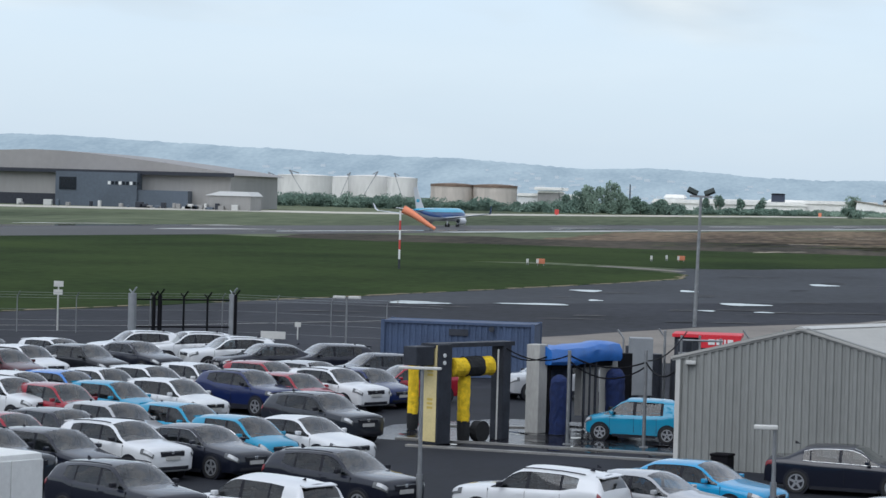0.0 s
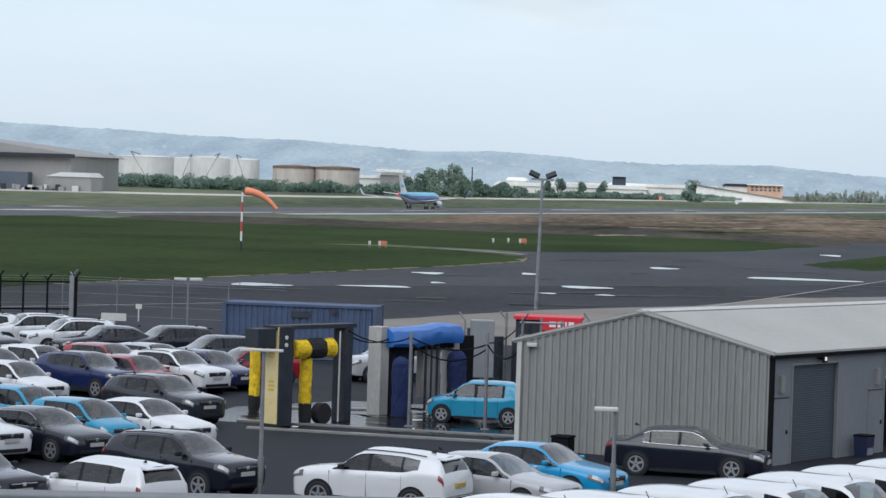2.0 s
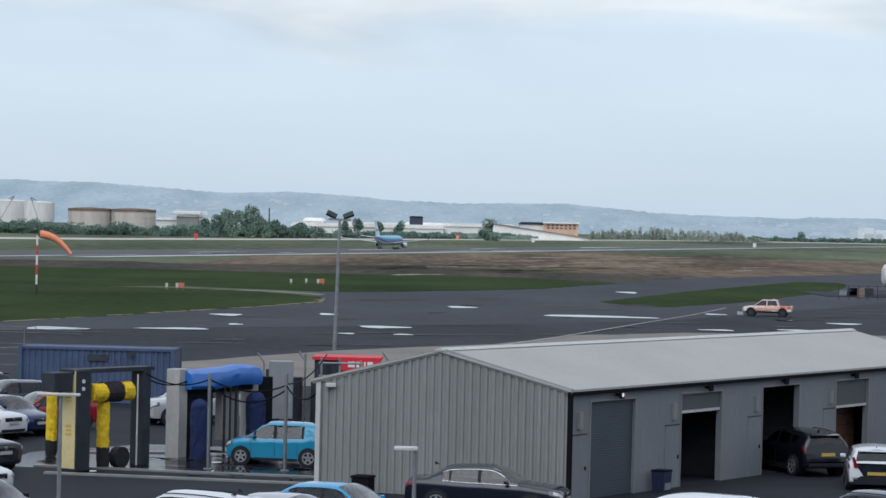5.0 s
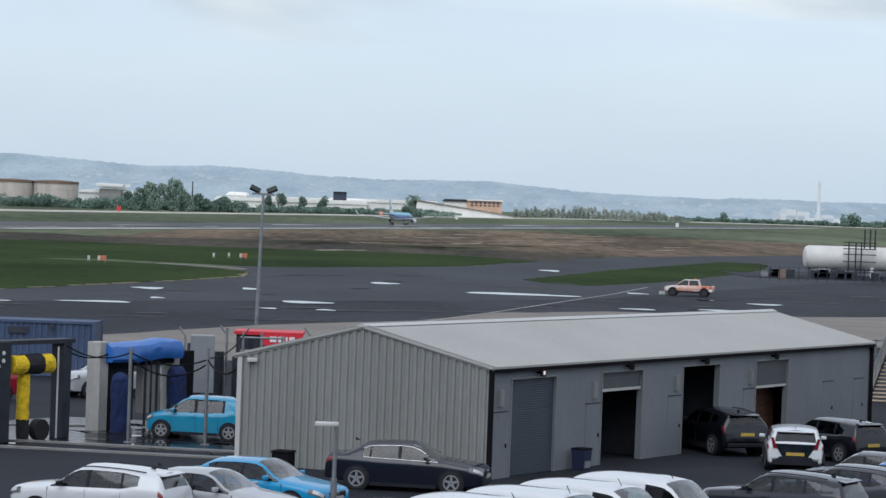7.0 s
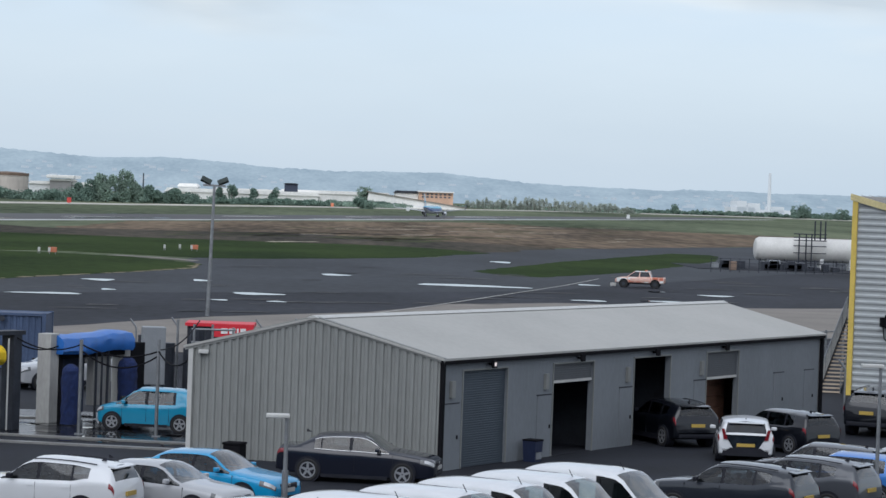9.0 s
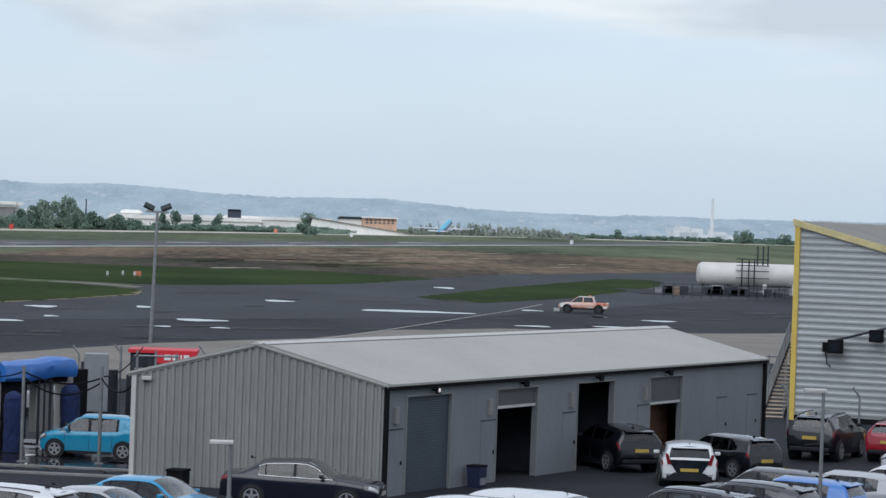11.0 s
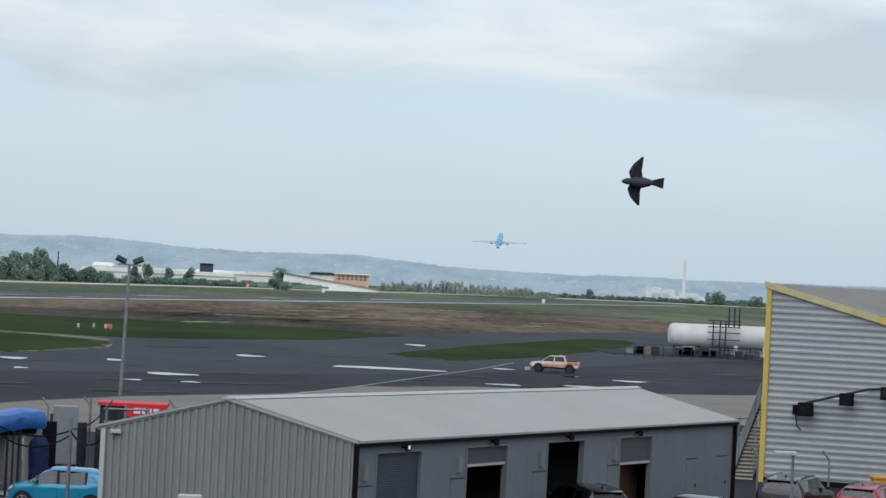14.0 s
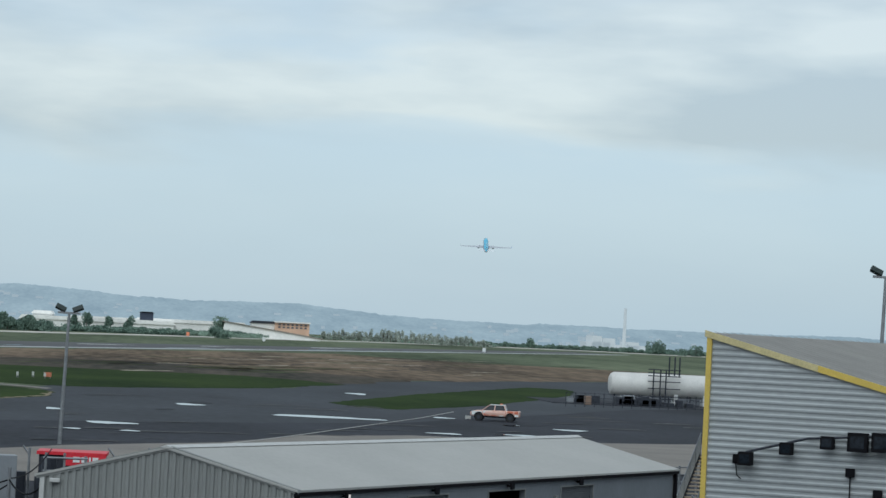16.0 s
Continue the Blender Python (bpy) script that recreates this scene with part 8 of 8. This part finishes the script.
        part("strut", bm, AIR_GREY, g)
        for k in (-0.35, 0.35):
            bm = bmesh.new()
            tube(bm, (0, k - 0.14, -1.65), (0, k + 0.14, -1.65), 0.48, n=18)
            part("tyre", bm, RUBBER, g)
    bm = bmesh.new()
    loft(bm, [[(x + c * f, g, z) for f, g in ((0.5, 0.0), (0.1, 0.16 * c / 4), (-0.5, 0.0), (0.1, -0.16 * c / 4))] for x, z, c in ((-11.8, 1.0, 5.2), (-13.6, 3.4, 3.8), (-15.4, 6.6, 2.4))])
    part("tail_fin", bm, AIR_WHITE, a, "white tail fin with a blue mark", smooth=40)
    bm = bmesh.new()
    box(bm, -14.6, -13.2, -0.22, 0.22, 3.0, 3.7)
    part("fin_mark", bm, AIR_BLUE, a)
    g = new("nose_gear")
    g.parent = a
    g.matrix_basis = pose(11.4, 0, -1.1)
    bm = bmesh.new()
    tube(bm, (0, 0, 0), (0, 0, -1.5), 0.1)
    part("strut", bm, AIR_GREY, g)
    for k in (-0.25, 0.25):
        bm = bmesh.new()
        tube(bm, (0, k - 0.1, -1.6), (0, k + 0.1, -1.6), 0.34, n=16)
        part("tyre", bm, RUBBER, g)
    return a


PLANE = airliner()


def bird():
    b = empty("bird", pose(200, 22, 10), "dark slate-grey pigeon in flapping flight", "bird", "passing birds")
    bm = bmesh.new()
    rows = []
    for x, r, z in ((0.17, 0.008, 0.0), (0.15, 0.022, 0.005), (0.12, 0.032, 0.012), (0.08, 0.035, 0.005), (0.03, 0.052, -0.005), (-0.04, 0.055, -0.005), (-0.10, 0.038, 0.0), (-0.14, 0.022, 0.005)):
        rows.append([(x, r * math.cos(2 * math.pi * j / 12), z + r * math.sin(2 * math.pi * j / 12)) for j in range(12)])
    loft(bm, rows)
    part("body", bm, BIRD, b, smooth=50)
    bm = bmesh.new()
    loft(bm, [[(-0.12, -0.02, 0.0), (-0.12, 0.02, 0.0), (-0.12, 0.02, 0.012), (-0.12, -0.02, 0.012)], [(-0.25, -0.06, 0.0), (-0.25, 0.06, 0.0), (-0.25, 0.06, 0.006), (-0.25, -0.06, 0.006)]])
    part("tail", bm, BIRD, b)
    wings = []
    for s in (-1, 1):
        bm = bmesh.new()
        loft(bm, [[(x + c * f, s * y, z + g) for f, g in ((0.5, 0.0), (0.2, 0.010), (-0.5, 0.0), (0.2, -0.006))] for y, c, x, z in ((0.0, 0.12, 0.02, 0.0), (0.075, 0.13, 0.03, 0.0), (0.15, 0.10, 0.0, 0.0), (0.22, 0.025, -0.05, 0.0))])
        w = part("wing", bm, BIRD, b)
        w.location = (0.0, s * 0.03, 0.03)
        wings.append((s, w))
    return b, wings


BIRD_A = bird()
BIRD_B = bird()


def motions():
    # the take-off: seconds, place of the fuselage's middle, nose-up degrees
    d = (0.27, 0.963)
    heading = math.degrees(math.atan2(d[1], d[0]))
    rows = ((0, 668, 3.05, 0), (1.5, 738, 3.05, 0), (3.5, 833, 3.05, 0), (5, 911, 3.05, 0), (7.5, 1050, 3.05, 0), (9, 1146, 3.05, 0), (9.8, 1199, 3.2, 4), (10.5, 1246, 5.7, 9), (11, 1280, 7.4, 12), (11.5, 1316, 10.5, 14), (12.5, 1387, 17.2, 16), (13.5, 1456, 26, 16.5), (14.5, 1532, 41.5, 17.5), (15, 1567, 49.3, 18), (15.5, 1603, 56, 18), (16, 1640, 64, 18))
    walk(PLANE, [(t, pose(-88 + 0.2804 * (y - 662) + float(np.interp(t, (0, 2, 3.5, 5, 8, 10.5, 12), (-3.7, -3.5, -2.6, -0.2, 0.0, 1.5, 0.0))), y, z, 0, -p, heading + max(0.0, t - 10.5) * 1.9)) for t, y, z, p in rows])
    # the wheels fold away once it climbs
    for g in PLANE.children:
        if "gear" in g.name:
            p, s = g.location.copy(), (1 if g.location.y > 0 else -1)
            walk(g, [(t, pose(*p, -s * a, 0, 0) if "main" in g.name else pose(*p, 0, -a, 0)) for t, a in ((0, 0), (12.6, 0), (13.4, 44), (14.2, 88), (16, 88))])
    # the sock stirs in the wind
    droop = ((0.0, (-24, -30, -32, -33, -30)), (0.5, (-14, -24, -32, -38, -40)), (1.5, (-4, -14, -26, -38, -46)), (2.5, (-6, -20, -33, -42, -46)), (3.5, (-5, -16, -32, -45, -50)), (4.5, (-9, -24, -38, -46, -50)), (5.2, (-8, -20, -34, -44, -48)), (8, (-8, -18, -30, -42, -48)), (12, (-12, -26, -36, -44, -48)), (16, (-8, -20, -34, -44, -48)))
    for i, seg in enumerate(SOCK_SEGMENTS):
        keys = []
        for t, angles in droop:
            x, z = 0.35, 6.5
            for a in angles[:i]:
                x += 0.80 * math.cos(radians(a))
                z += 0.80 * math.sin(radians(a))
            keys.append((t, pose(x, 0, z, 0, -angles[i], 0)))
        walk(seg, keys)
    # two pigeons cross close by
    a = ((13.3, 5.25, 22.39, 10.39), (13.5, 2.37, 22.88, 10.02), (13.7, -0.46, 23.0, 9.80), (13.8, -1.95, 22.92, 9.62))
    b = ((13.8, 6.1, 26.3, 9.83), (14.0, 3.96, 26.71, 9.60), (14.2, 1.95, 26.93, 9.42), (14.4, -0.64, 26.99, 9.08))
    beat_a = ((13.3, 45), (13.4, 2), (13.5, -48), (13.6, 22), (13.7, -28), (13.8, 40))
    beat_b = ((13.7, -20), (13.8, -30), (13.9, 28), (14.0, 0), (14.1, 22), (14.2, 60), (14.3, -20), (14.4, -35))
    for (thing, wings), path, flaps, bank in ((BIRD_A, a, beat_a, {}), (BIRD_B, b, beat_b, {13.9: 12, 14.0: 68, 14.1: 12})):
        t0, x0, y0, z0 = path[0]
        t1, x1, y1, z1 = path[-1]
        v = (x1 - x0) / (t1 - t0)
        full = [(0.0, x0 - v * t0, y0, z0 + 1.0)] + [(t0 - 0.5, x0 - v * 0.5, y0, z0 + 0.2)] + list(path) + [(t1 + 0.1, x1 + v * 0.16, y1, z1 - 0.1), (t1 + 0.5, x1 + v * 0.8, y1, z1 - 0.3), (16.0, x1 + v * (16.5 - t1), y1, z1 - 0.6)]
        ts = sorted({r[0] for r in full} | {13.9, 14.1})
        rows = [(t, *(float(np.interp(t, [r[0] for r in full], [r[k] for r in full])) for k in (1, 2, 3))) for t in ts]
        walk(thing, [(t, pose(x, y, z, bank.get(t, 0), 0, 178)) for t, x, y, z in rows])
        for s, w in wings:
            walk(w, [(t, pose(0, s * 0.03, 0.03, f * s, 0, -8 * s)) for t, f in ((0.0, 10), (13.2, 30)) + flaps + ((14.6, 20), (16.0, 10))])


motions()
